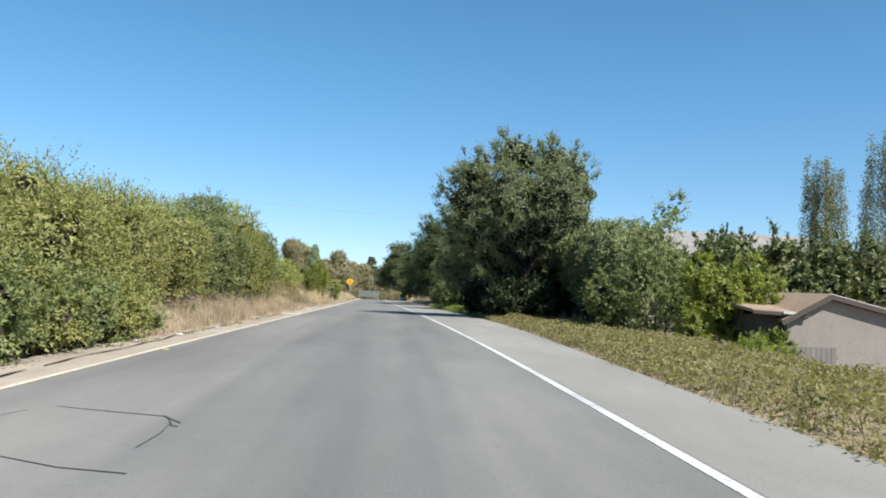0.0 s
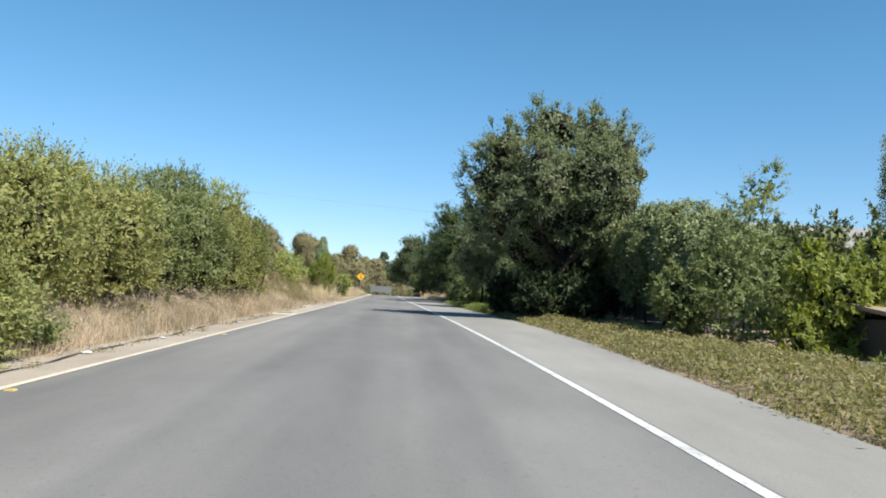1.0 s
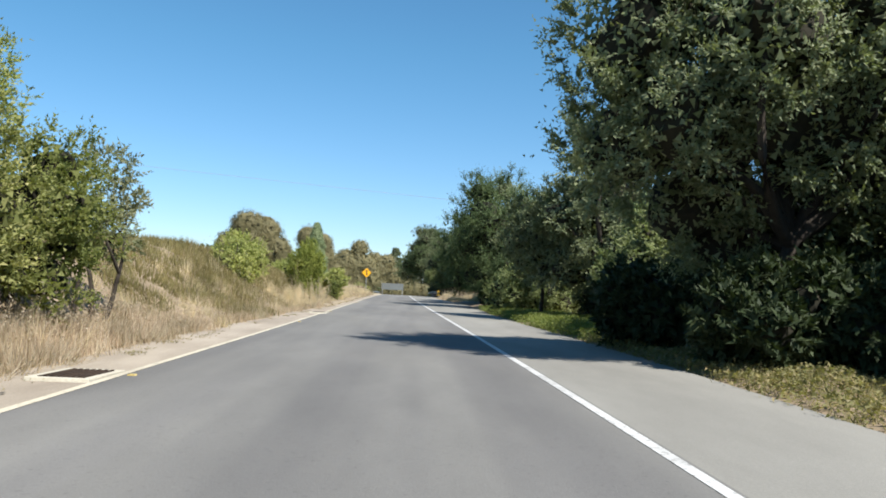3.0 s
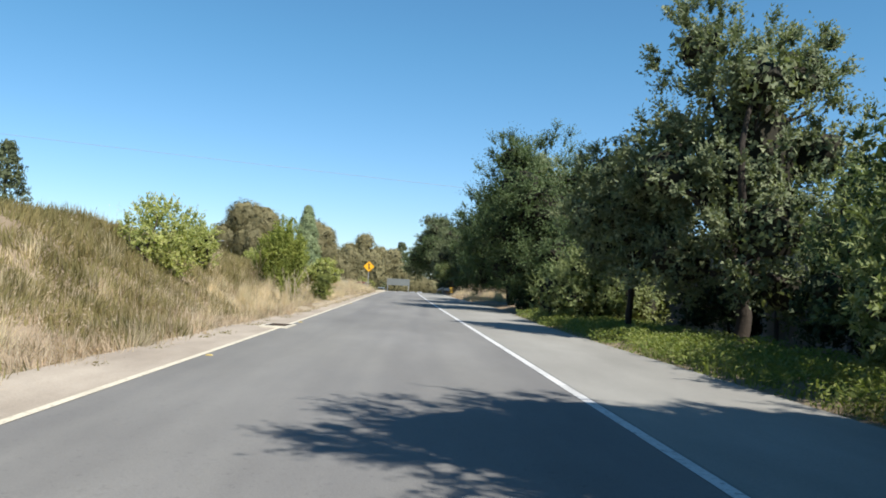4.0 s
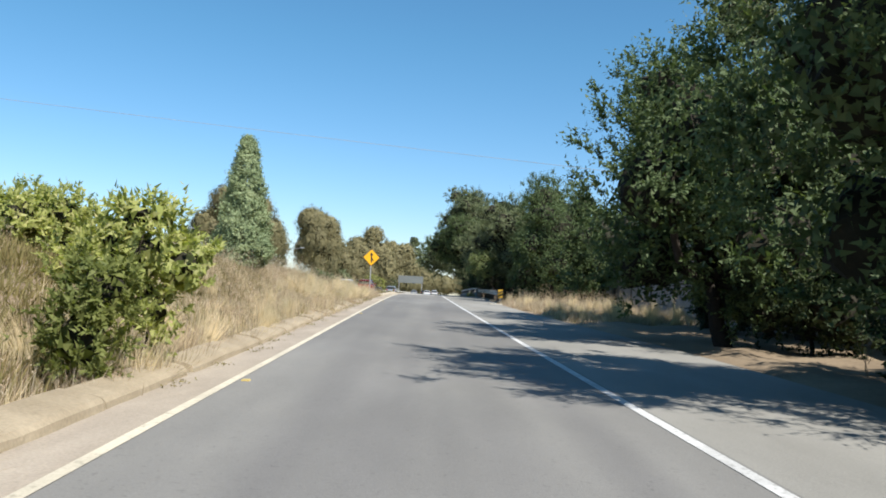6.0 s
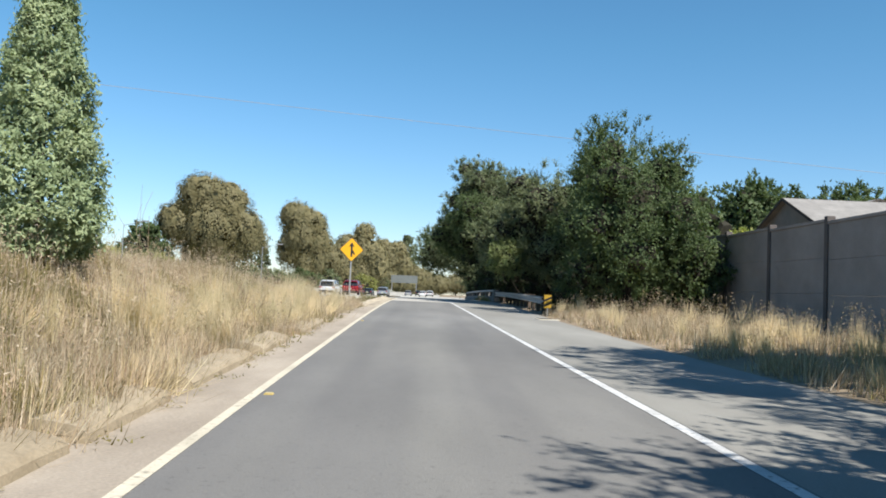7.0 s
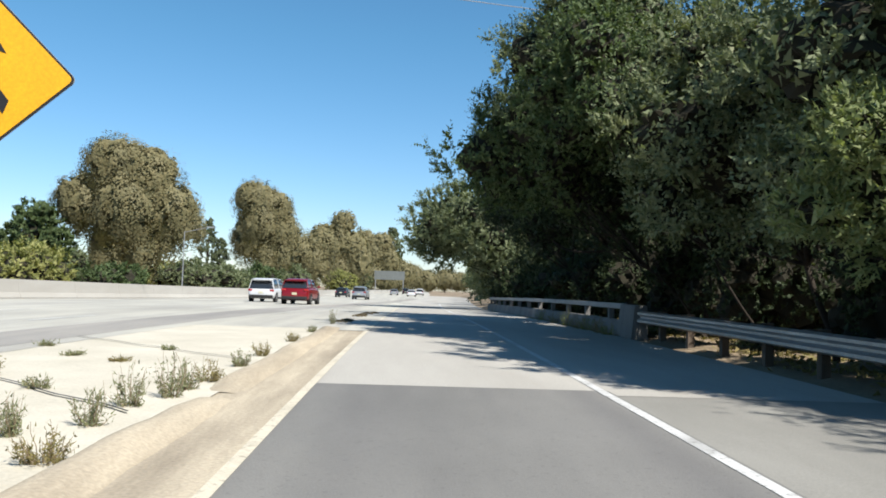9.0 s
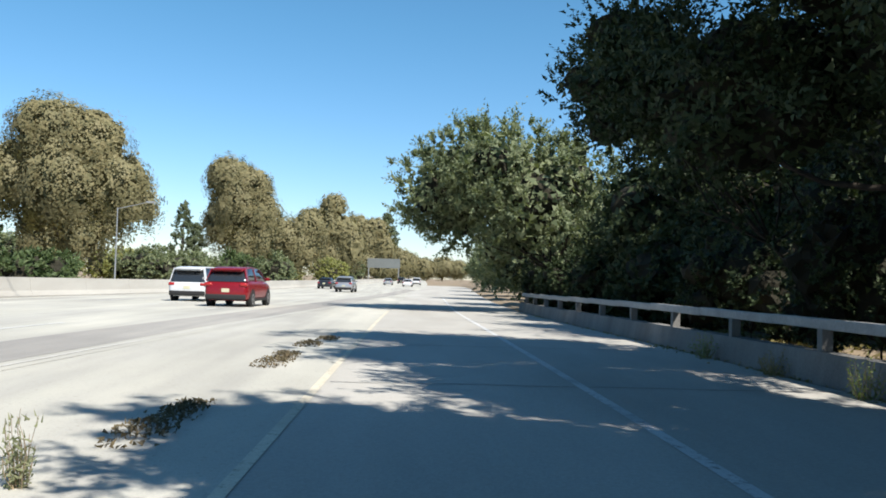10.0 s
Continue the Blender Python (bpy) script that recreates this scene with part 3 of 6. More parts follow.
    if nf:
        pk = rng.choice(len(L), nf, p=area / area.sum())
        dd = unit(rng.normal(size=(nf, 3)))
        s = rng.uniform(0.35, 0.8, nf)[:, None]
        out.append(leaf_blades(rng, C[pk] + dd * R[pk] * s, unit(dd + 0.5 * rng.normal(size=(nf, 3))), fs, fs * 0.7))
    return np.concatenate(out)


ICO = {}


def foliage_core(rng, lobes, inner=0.6, level=2):
    """A solid core added inside a crown: a rough lump in each lobe."""
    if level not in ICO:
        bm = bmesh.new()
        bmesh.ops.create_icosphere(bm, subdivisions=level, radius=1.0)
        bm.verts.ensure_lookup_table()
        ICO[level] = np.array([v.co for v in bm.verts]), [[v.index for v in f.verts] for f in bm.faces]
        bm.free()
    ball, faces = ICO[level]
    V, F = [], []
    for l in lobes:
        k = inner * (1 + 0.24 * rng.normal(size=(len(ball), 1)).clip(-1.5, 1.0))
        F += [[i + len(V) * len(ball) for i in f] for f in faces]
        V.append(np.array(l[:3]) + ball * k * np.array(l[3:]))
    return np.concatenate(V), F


def tubes(paths, sides=5):
    """Tapered limbs: each path is a list of (point, radius)."""
    V, F = [], []
    for path in paths:
        start = len(V)
        pts = [Vector(p) for p, _ in path]
        for i, (p, r) in enumerate(path):
            d = (pts[min(i + 1, len(pts) - 1)] - pts[max(i - 1, 0)]).normalized()
            a = d.orthogonal().normalized()
            b = d.cross(a)
            for k in range(sides):
                t = 2 * math.pi * k / sides
                V.append(tuple(pts[i] + (a * math.cos(t) + b * math.sin(t)) * r))
        for i in range(len(path) - 1):
            for k in range(sides):
                s = start + i * sides
                F.append((s + k, s + (k + 1) % sides, s + sides + (k + 1) % sides, s + sides + k))
        F.append(tuple(start + (len(path) - 1) * sides + k for k in range(sides)))
    return V, F


def limb(rng, a, b, r0, r1, bend=0.12, n=6):
    a, b = np.array(a, float), np.array(b, float)
    ln = np.linalg.norm(b - a)
    off = rng.normal(size=3) * bend * ln
    off2 = rng.normal(size=3) * bend * ln * 0.4
    path = []
    for i in range(n + 1):
        u = i / n
        p = a * (1 - u) + b * u + off * math.sin(math.pi * u) + off2 * math.sin(2 * math.pi * u)
        path.append((p, r0 + (r1 - r0) * u))
    return path


def tree(name, x, y, lobes, count, leaf, leaves, label, category="tree", trunk=0.2, bark=None, seed=1, base=None, stems=1, branches=2, group="", **how):
    """A tree or bush: trunk with limbs, and a crown of leaves. Lobes are given round the foot, z from the foot."""
    rng = np.random.default_rng(seed)
    z = float(land(x, y)) - 0.05 if base is None else base
    foot = empty(name, (x, y, z), label, category, group)
    wood = []
    branches = 1 if trunk < 0.09 else branches
    mid = np.mean([l[:3] for l in lobes], 0)
    for s in range(stems):
        start = np.array([rng.normal() * 0.22 * (stems > 1), rng.normal() * 0.22 * (stems > 1), 0])
        fork = start * 1.5 + np.array([mid[0] * 0.35, mid[1] * 0.35, max(0.5, mid[2] * 0.42)]) + rng.normal(size=3) * 0.15
        wood.append(limb(rng, start, fork, trunk, trunk * 0.7, 0.05))
        for l in lobes[s::stems]:
            c = np.array(l[:3])
            wood.append(limb(rng, fork, c, trunk * 0.6, trunk * 0.22, 0.10))
            for _ in range(branches):
                e = c + unit(rng.normal(size=3) + np.array([0, 0, 0.3])) * np.array(l[3:]) * 0.66
                wood.append(limb(rng, c * 0.75 + fork * 0.25, e, trunk * 0.22, trunk * 0.04, 0.10, 3))
    V, F = tubes(wood, 5 if trunk > 0.15 else 4)
    link_mesh("trunk", V, F, bark or BARK, foot, smooth_shade=True)
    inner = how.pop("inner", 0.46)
    # Core lumps are coloured as inner shade; gum cores keep the leaf colour.
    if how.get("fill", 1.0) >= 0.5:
        V, F = foliage_core(rng, lobes, inner, 3 if trunk > 0.3 or how.get("droop") or 126 < y < 158 and x < 9 else 2)
        link_mesh("foliage_core", V, F, leaves if how.get("droop") else CORE_SHADE, foot, "solid lumps added to close the inside of the crown")
    poly_mesh("crown", crown_leaves(rng, lobes, count * 0.68, (leaf[0] * 0.96, leaf[1] * 1.1), **how), 3, leaves, foot)
    return foot


def round_lobes(rng, r, bottom, top, n=9, squash=1.0, lean=(0, 0)):
    """Lobes that fill a crown between bottom and top."""
    h = top - bottom
    out = [(lean[0] * 0.5, lean[1] * 0.5, bottom + 0.5 * h, r * 0.72, r * 0.72, 0.46 * h)]
    for i in range(n):
        a = 2.4 * i + rng.uniform(-0.4, 0.4)
        lvl = (i + 0.5) / n
        lr = r * rng.uniform(0.36, 0.52)
        reach = (r - lr * 0.85) * (math.sin(math.pi * (0.15 + 0.75 * lvl)) ** 0.6)
        zc = bottom + lr * 0.6 + lvl * (h - lr * 1.45)
        out.append((math.cos(a) * reach + lean[0] * lvl, math.sin(a) * reach * squash + lean[1] * lvl, zc, lr, lr, lr * rng.uniform(0.75, 1.0)))
    return out

# ---- trees along the shady side ----
SILVER_GREEN = leaf_material("pale grey-green leaves", [(0.1425, 0.1752, 0.0701), (0.1889, 0.2222, 0.1), (0.2375, 0.2599, 0.1299), (0.1669, 0.1999, 0.0828)], 0.3)
# Darker oak copy: shade of the far row and undergrowth put into colour.
OAK_SHADE = leaf_material("oak leaves darkened for shade", [(0.0258, 0.0393, 0.018), (0.0333, 0.0485, 0.0219), (0.0415, 0.0571, 0.0274), (0.0289, 0.0435, 0.0203), (0.0547, 0.07, 0.0352)], 0.14, 0.5)
ROADWARD = (-0.75, -0.62, 0.2)
OAK_LABEL = "dense dark green oak with leafy crown down to the weeds"


def side_tree(x, y, r, bottom, top, count, seed, leaves=None, label=OAK_LABEL, leaf=(0.16, 0.095), n=10, trunk=0.22, lean=(0, 0), **how):
    rng = np.random.default_rng(seed + 100)
    z = float(land(x, y)) - 0.05
    lift = float(rise(y)) - z
    lobes = round_lobes(rng, r, bottom + lift, top + lift - 0.15, n, 1.0, lean)
    if y > 120:
        # the feet stand behind the barrier, the crowns lean out over the lane
        back = max(0.0, 5.4 - x)
        lobes = [(l[0] - back, *l[1:]) for l in lobes]
        x = x + back
    if y < 165 and x < 13 and r >= 1.5:
        leaf, how["fill_leaf"] = ((0.09, 0.056), 0.15) if 115 < y < 158 or 70 < y < 80 or 60 < y < 71 else ((0.105, 0.066), 0.18)
        how["face"] = ROADWARD
        how.setdefault("inner", 0.54 if y > 124 else 0.48)
        how.setdefault("fill", 0.75)
    if leaves is SILVER_GREEN:
        leaf = (0.09, 0.036)
    if r > 2:
        how.setdefault("hollow", 0.45)
        how.setdefault("puff", min(0.62, 0.16 * r) if y < 186 else 0.2 * r)
    if y > 186:
        how["fill_leaf"] = 0.9
    # Beyond y 124 the default leaves carry painted shade.
    return tree("tree", x, y, lobes, count, leaf, leaves or (OAK_SHADE if y > 124 else OAK), label, "tree", trunk * (0.35 if y > 130 else 1.0), seed=seed, group="roadside trees", **how)


# the great tree
tree("tree", 6.7, 40.6, [(0, 0, 5.6, 2.9, 2.7, 3.0), (-2.6, 0, 5.9, 1.6, 1.8, 1.7), (-2.3, -0.3, 7.2, 1.3, 1.5, 1.1), (-0.4, 0, 8.2, 1.5, 1.7, 1.2), (1.7, 0.2, 7.9, 1.5, 1.6, 1.2), (2.6, 0, 7.0, 1.3, 1.5, 1.3),
                         (2.6, -0.2, 5.3, 1.3, 1.5, 1.6), (3.5, 0.2, 6.5, 0.55, 0.6, 0.45), (-2.8, 0.2, 4.2, 1.3, 1.5, 1.4), (-1.0, -2.0, 5.8, 1.5, 1.4, 1.6), (1.3, -2.0, 6.0, 1.5, 1.4, 1.6),
                         (-2.1, -1.0, 4.4, 1.2, 1.2, 1.2), (2.0, 0.2, 3.9, 1.3, 1.3, 1.3), (-0.9, 1.7, 3.4, 1.6, 1.4, 1.5), (1.6, 1.5, 4.2, 1.6, 1.4, 1.6), (0.3, 1.6, 2.6, 2.0, 1.2, 1.4)],
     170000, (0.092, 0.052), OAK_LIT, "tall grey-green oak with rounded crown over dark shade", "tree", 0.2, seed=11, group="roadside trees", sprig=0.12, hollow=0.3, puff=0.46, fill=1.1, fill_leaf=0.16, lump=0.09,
     face=ROADWARD, inner=0.6)
tree("shrub", 6.3, 48.2, [(0, 0, 2.1, 0.9, 0.9, 1.1), (0.4, 0.2, 3.0, 0.6, 0.6, 0.8), (-0.5, 0.3, 1.4, 0.6, 0.6, 0.8)], 14000, (0.10, 0.045), SILVER_GREEN,
     "sunlit grey-green shrub before the oaks", "shrub", 0.05, seed=12, stems=2, sprig=0.3)
side_tree(8.4, 50.4, 2.4, 0.2, 5.0, 30000, 13)
side_tree(7.9, 58.6, 3.1, 0.3, 9.4, 90000, 14, OAK_GREY)
side_tree(5.7, 60.8, 2.0, 1.6, 5.7, 60000, 36, OAK_GREY, trunk=0.12)
side_tree(6.7, 66.0, 2.0, 0.0, 4.2, 40000, 41, SILVER_GREEN, "sunlit grey-green bush with upright shoots beside the verge", n=9, trunk=0.07, sprig=0.5)
side_tree(5.3, 66.8, 1.5, 0.0, 2.5, 16000, 42, SILVER_GREEN, "low sunlit grey-green bush beside the verge", n=7, trunk=0.05, sprig=0.5)
side_tree(9.4, 54.6, 1.8, 0.2, 4.6, 22000, 15, SILVER_GREEN, "sunlit grey-green bush beside the oaks", sprig=0.25)
side_tree(5.7, 77.0, 3.8, 0.3, 8.9, 150000, 17, OAK, sprig=0.16)
side_tree(9.0, 75.2, 2.3, 0.2, 5.6, 28000, 18, OAK_GREY)
side_tree(7.1, 68.8, 1.9, 0.0, 3.3, 24000, 19, SILVER_GREEN, "sunlit grey-green shrub under the oaks", n=6, trunk=0.06, sprig=0.3)
side_tree(8.2, 69.8, 2.3, 0.0, 4.5, 36000, 20, SILVER_GREEN, "sunlit grey-green bush under the oaks", n=9, trunk=0.07, sprig=0.4, hollow=0.5)
side_tree(5.6, 87.4, 3.7, 0.4, 7.6, 60000, 21)
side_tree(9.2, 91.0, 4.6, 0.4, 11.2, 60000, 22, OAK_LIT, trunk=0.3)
side_tree(8.3, 96.4, 3.5, 2.7, 9.4, 56000, 23, trunk=0.2)
side_tree(6.8, 120.2, 3.2, 0.1, 8.4, 90000, 24)
side_tree(9.2, 119.6, 1.6, 0.0, 4.2, 16000, 37)
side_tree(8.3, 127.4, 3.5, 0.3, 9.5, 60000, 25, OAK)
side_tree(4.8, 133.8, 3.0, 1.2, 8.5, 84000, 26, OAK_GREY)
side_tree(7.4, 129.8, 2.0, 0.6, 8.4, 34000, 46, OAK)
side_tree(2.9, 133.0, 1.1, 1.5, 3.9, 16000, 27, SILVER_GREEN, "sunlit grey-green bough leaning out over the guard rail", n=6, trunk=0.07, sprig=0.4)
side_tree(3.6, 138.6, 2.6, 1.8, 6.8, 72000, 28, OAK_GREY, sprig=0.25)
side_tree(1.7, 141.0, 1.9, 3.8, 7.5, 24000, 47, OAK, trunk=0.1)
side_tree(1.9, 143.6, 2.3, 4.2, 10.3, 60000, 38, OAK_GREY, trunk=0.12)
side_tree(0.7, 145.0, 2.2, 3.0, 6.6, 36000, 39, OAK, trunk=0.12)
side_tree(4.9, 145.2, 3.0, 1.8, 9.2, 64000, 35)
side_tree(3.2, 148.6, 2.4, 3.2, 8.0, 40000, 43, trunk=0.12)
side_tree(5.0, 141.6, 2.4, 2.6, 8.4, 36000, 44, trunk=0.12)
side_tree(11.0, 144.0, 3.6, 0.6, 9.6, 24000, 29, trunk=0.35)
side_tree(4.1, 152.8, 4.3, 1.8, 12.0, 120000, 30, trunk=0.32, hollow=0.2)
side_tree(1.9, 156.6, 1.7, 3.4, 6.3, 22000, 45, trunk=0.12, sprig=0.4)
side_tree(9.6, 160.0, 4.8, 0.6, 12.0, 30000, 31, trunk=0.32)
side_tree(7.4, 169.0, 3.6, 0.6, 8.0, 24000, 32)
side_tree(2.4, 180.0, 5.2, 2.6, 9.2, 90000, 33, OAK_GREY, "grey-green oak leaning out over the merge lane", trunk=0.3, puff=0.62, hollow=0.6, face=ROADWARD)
side_tree(8.5, 190.0, 5.0, 0.6, 9.0, 20000, 34)
for i, (x, y, r, top) in enumerate(((8.5, 208, 5, 9.0), (10.5, 228, 5, 8.5), (13, 255, 6, 9.5), (17, 285, 7, 10), (19, 320, 7, 9.5), (24, 365, 8, 11), (30, 430, 9, 12), (36, 520, 10, 14))):
    side_tree(x, y, r, 0.3, top, 6500, 40 + i, OAK_GREY, leaf=(0.34, 0.22))

# oaks added behind the row, mostly unseen, to block the sun
for i in range(8):
    side_tree(13.2 + 1.2 * math.sin(i * 2.1), 136.0 + 6.0 * i, 3.8, 0.0, 8.2 + 0.8 * math.sin(i * 1.7), 6000, 240 + i, OAK, "oak added behind the roadside row to block the sun", (0.26, 0.17), 9, fill=0.8, hollow=0.0, puff=1.0, inner=0.75)

# bushes added to close the foot of the row, coloured dark for its shade
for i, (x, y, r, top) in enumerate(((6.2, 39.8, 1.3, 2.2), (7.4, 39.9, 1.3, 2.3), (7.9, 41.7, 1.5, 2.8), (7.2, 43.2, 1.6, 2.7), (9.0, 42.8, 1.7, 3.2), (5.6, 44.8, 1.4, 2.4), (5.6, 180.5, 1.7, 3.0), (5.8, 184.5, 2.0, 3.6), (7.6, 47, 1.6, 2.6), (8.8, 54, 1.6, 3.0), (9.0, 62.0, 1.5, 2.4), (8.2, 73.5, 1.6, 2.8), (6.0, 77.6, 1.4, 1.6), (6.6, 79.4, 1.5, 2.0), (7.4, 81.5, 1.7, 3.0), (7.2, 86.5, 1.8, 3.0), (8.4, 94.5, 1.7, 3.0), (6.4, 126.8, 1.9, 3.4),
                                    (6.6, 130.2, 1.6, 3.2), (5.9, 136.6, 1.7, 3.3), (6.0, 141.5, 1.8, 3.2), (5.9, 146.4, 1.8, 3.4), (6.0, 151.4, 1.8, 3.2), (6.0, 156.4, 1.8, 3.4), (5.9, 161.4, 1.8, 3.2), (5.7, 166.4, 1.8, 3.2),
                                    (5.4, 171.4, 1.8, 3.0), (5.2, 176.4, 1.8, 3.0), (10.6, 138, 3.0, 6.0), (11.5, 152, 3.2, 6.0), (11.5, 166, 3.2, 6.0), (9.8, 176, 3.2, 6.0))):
    side_tree(x, y, r, 0.0, top, 2000 if y > 100 else 3600, 2200 + i, OAK_SHADE, "undergrowth bush added beneath the roadside oaks, darkened for shade", (0.16, 0.09), 7, 0.06, fill=0.5 if y > 100 else 0.9, inner=0.7 if y > 100 else 0.5)

# ---- bushes on the bank ----
BUSH_LABEL = "olive-green overgrown bush on the bank beside the gutter"


def bank_bush(x, y, r, top, count, seed, leaves, label=BUSH_LABEL, leaf=(0.10, 0.055), n=9, bottom=0.0, **how):
    """top: height over the road; the crown reaches the ground."""
    rng = np.random.default_rng(seed + 300)
    z = float(land(x, y)) - 0.05
    lobes = round_lobes(rng, r, bottom, float(rise(y)) + top - z, n)
    return tree("bush", x, y, lobes, count, leaf, leaves, label, "bush", 0.06, seed=seed, stems=3, group="bank bushes", **how)


bush_rows = [(-7.2, 3.5, 2.1, 2.7, OLIVE), (-6.6, 8.0, 1.7, 2.6, DARK_BUSH), (-7.0, 11.6, 2.1, 3.1, OLIVE), (-6.3, 13.2, 1.5, 2.0, DARK_BUSH), (-6.1, 16.8, 1.4, 2.1, OLIVE),
             (-7.2, 16.2, 2.2, 3.5, OLIVE), (-7.3, 20.5, 2.1, 3.8, OLIVE), (-7.2, 24.6, 2.0, 3.9, OLIVE), (-7.4, 28.6, 2.1, 4.2, DARK_BUSH), (-7.2, 32.6, 2.0, 4.3, DARK_BUSH),
             (-7.0, 36.4, 1.9, 4.9, OLIVE), (-6.9, 39.8, 1.7, 4.3, BRIGHT_BUSH), (-9.6, 14.0, 2.8, 4.3, OLIVE), (-9.8, 20.0, 2.8, 4.8, OLIVE), (-9.8, 26.0, 2.8, 4.9, OLIVE),
             (-9.9, 32.0, 2.8, 5.1, OLIVE), (-9.6, 38.0, 2.5, 4.8, YELLOW_BUSH), (-10.5, 8.0, 2.8, 3.9, OLIVE)]
for i, (x, y, r, top, lf) in enumerate(bush_rows):
    near = i < 12
    bank_bush(x, y, r, top - 0.5, (40000 if 15 < y < 41 else 24000) if near else 13000, 60 + i, lf, leaf=(0.068, 0.042), sprig=0.2, puff=0.38, face=(0.7, -0.65, 0.3), fill=0.7, fill_leaf=0.15, inner=0.42)
for i, (x, y, r, top) in enumerate(((-5.9, 9.6, 1.1, 1.5), (-5.75, 11.4, 1.1, 1.5), (-5.7, 13.0, 1.0, 1.4), (-5.6, 14.6, 1.0, 1.3), (-5.5, 16.2, 0.9, 1.1), (-5.6, 18.0, 0.8, 0.9))):
    bank_bush(x, y, r, top, 12000, 110 + i, DARK_BUSH if i % 2 else OLIVE, "low olive-green bush hanging over the gutter", (0.068, 0.042), 7, sprig=0.2, puff=0.34, face=(0.7, -0.65, 0.3), fill=0.7, fill_leaf=0.15, inner=0.42)
bank_bush(-6.5, 42.4, 1.0, 3.9, 4200, 90, SILVER, "thin grey-green sapling at the end of the bushes", (0.09, 0.04), 6, 1.2, sprig=0.3, fill=0.1)
bank_bush(-7.0, 30.4, 1.1, 4.5, 4200, 98, DARK_BUSH, "spiky dark sapling over the bushes", (0.08, 0.03), 7, 2.0, sprig=0.6, fill=0.1)
bank_bush(-7.3, 38.6, 1.0, 5.1, 3600, 99, YELLOW_BUSH, "pale yellow sapling top over the bushes", (0.07, 0.035), 7, 2.4, sprig=0.4, fill=0.1)
bank_bush(-7.6, 34.2, 1.2, 5.0, 4200, 91, DARK_BUSH, "tall dark sapling over the bushes", (0.09, 0.04), 6, 1.8, sprig=0.3, fill=0.1)
bank_bush(-7.6, 61.5, 1.3, 3.3, 14000, 92, YELLOW_BUSH, "yellow-green shrub on the dry bank", (0.08, 0.045), 8, sprig=0.4, fill=0.45, hollow=0.4)
bank_bush(-7.9, 66.2, 0.9, 2.9, 4500, 93, YELLOW_BUSH, "small yellow-green shrub on the dry bank", (0.09, 0.045), 7, sprig=0.2)
# upright green bush: many slender leafy shoots from one foot
def shoot_bush(x, y, height, reach, shoots, per, leaf, leaves, label, seed):
    rng = np.random.default_rng(seed)
    foot = empty("bush", (x, y, float(land(x, y)) - 0.05), label, "bush", "bank bushes")
    wood, pts, dirs = [], [], []
    for k in range(shoots):
        a = rng.uniform(0, 6.283)
        d = reach * math.sqrt(rng.random())
        h = height * (1.0 - 0.45 * (d / reach) ** 2) * rng.uniform(0.62, 1.08)
        tip = np.array([math.cos(a) * d, math.sin(a) * d, h])
        base = np.array([math.cos(a) * d * 0.25, math.sin(a) * d * 0.25, 0.0])
        path = limb(rng, base, tip, 0.018, 0.004, 0.05, 5)
        wood.append(path)
        q = np.array([p for p, _ in path])
        u = rng.beta(1.5, 0.95, per) * 5
        i = np.minimum(u.astype(int), 4)
        f = (u - i)[:, None]
        w = (0.20 * (1.06 - u / 5) + 0.035)[:, None]
        o = rng.normal(size=(per, 3)) * np.array([1, 1, 0.6])
        pts.append(q[i] * (1 - f) + q[i + 1] * f + o * w)
        dirs.append(unit(o + np.array([0, 0, 0.5])))
    V, F = tubes(wood, 4)
    link_mesh("stem", V, F, BARK, foot, smooth_shade=True)
    p, n = np.concatenate(pts), np.concatenate(dirs)
    poly_mesh("crown", leaf_blades(rng, p, unit(n + 0.4 * rng.normal(size=n.shape)), *leaf), 3, leaves, foot)
    return foot


shoot_bush(-6.25, 74.3, 3.6, 1.25, 90, 400, (0.10, 0.045), SPRAY_GREEN, "green upright bush with many vertical leafy shoots on the dry bank", 94)
tree("bush", -4.95, 78.6, [(0, 0, 1.55, 0.8, 0.75, 0.45), (-0.6, 0.2, 1.35, 0.5, 0.5, 0.4), (0.55, 0, 1.4, 0.5, 0.5, 0.4), (0.1, -0.2, 1.9, 0.5, 0.45, 0.28), (0.2, 0, 0.8, 0.4, 0.4, 0.6)],
     8000, (0.09, 0.05), YELLOW_BUSH, "yellow-green mushroom-shaped bush by the kerb", "bush", 0.025, seed=95, stems=2, group="bank bushes")
tree("bush", -4.75, 76.8, [(0, 0, 0.6, 0.42, 0.42, 0.55), (0.1, 0.1, 1.1, 0.42, 0.4, 0.5)], 5000, (0.08, 0.035), BRIGHT_BUSH, "small green bush beside the kerb", "bush", 0.02,
     seed=96, stems=2, group="bank bushes")
bank_bush(-8.8, 84.0, 1.2, 2.7, 6000, 97, YELLOW_BUSH, "yellow-green shrub on the dry bank", (0.09, 0.05), 7)


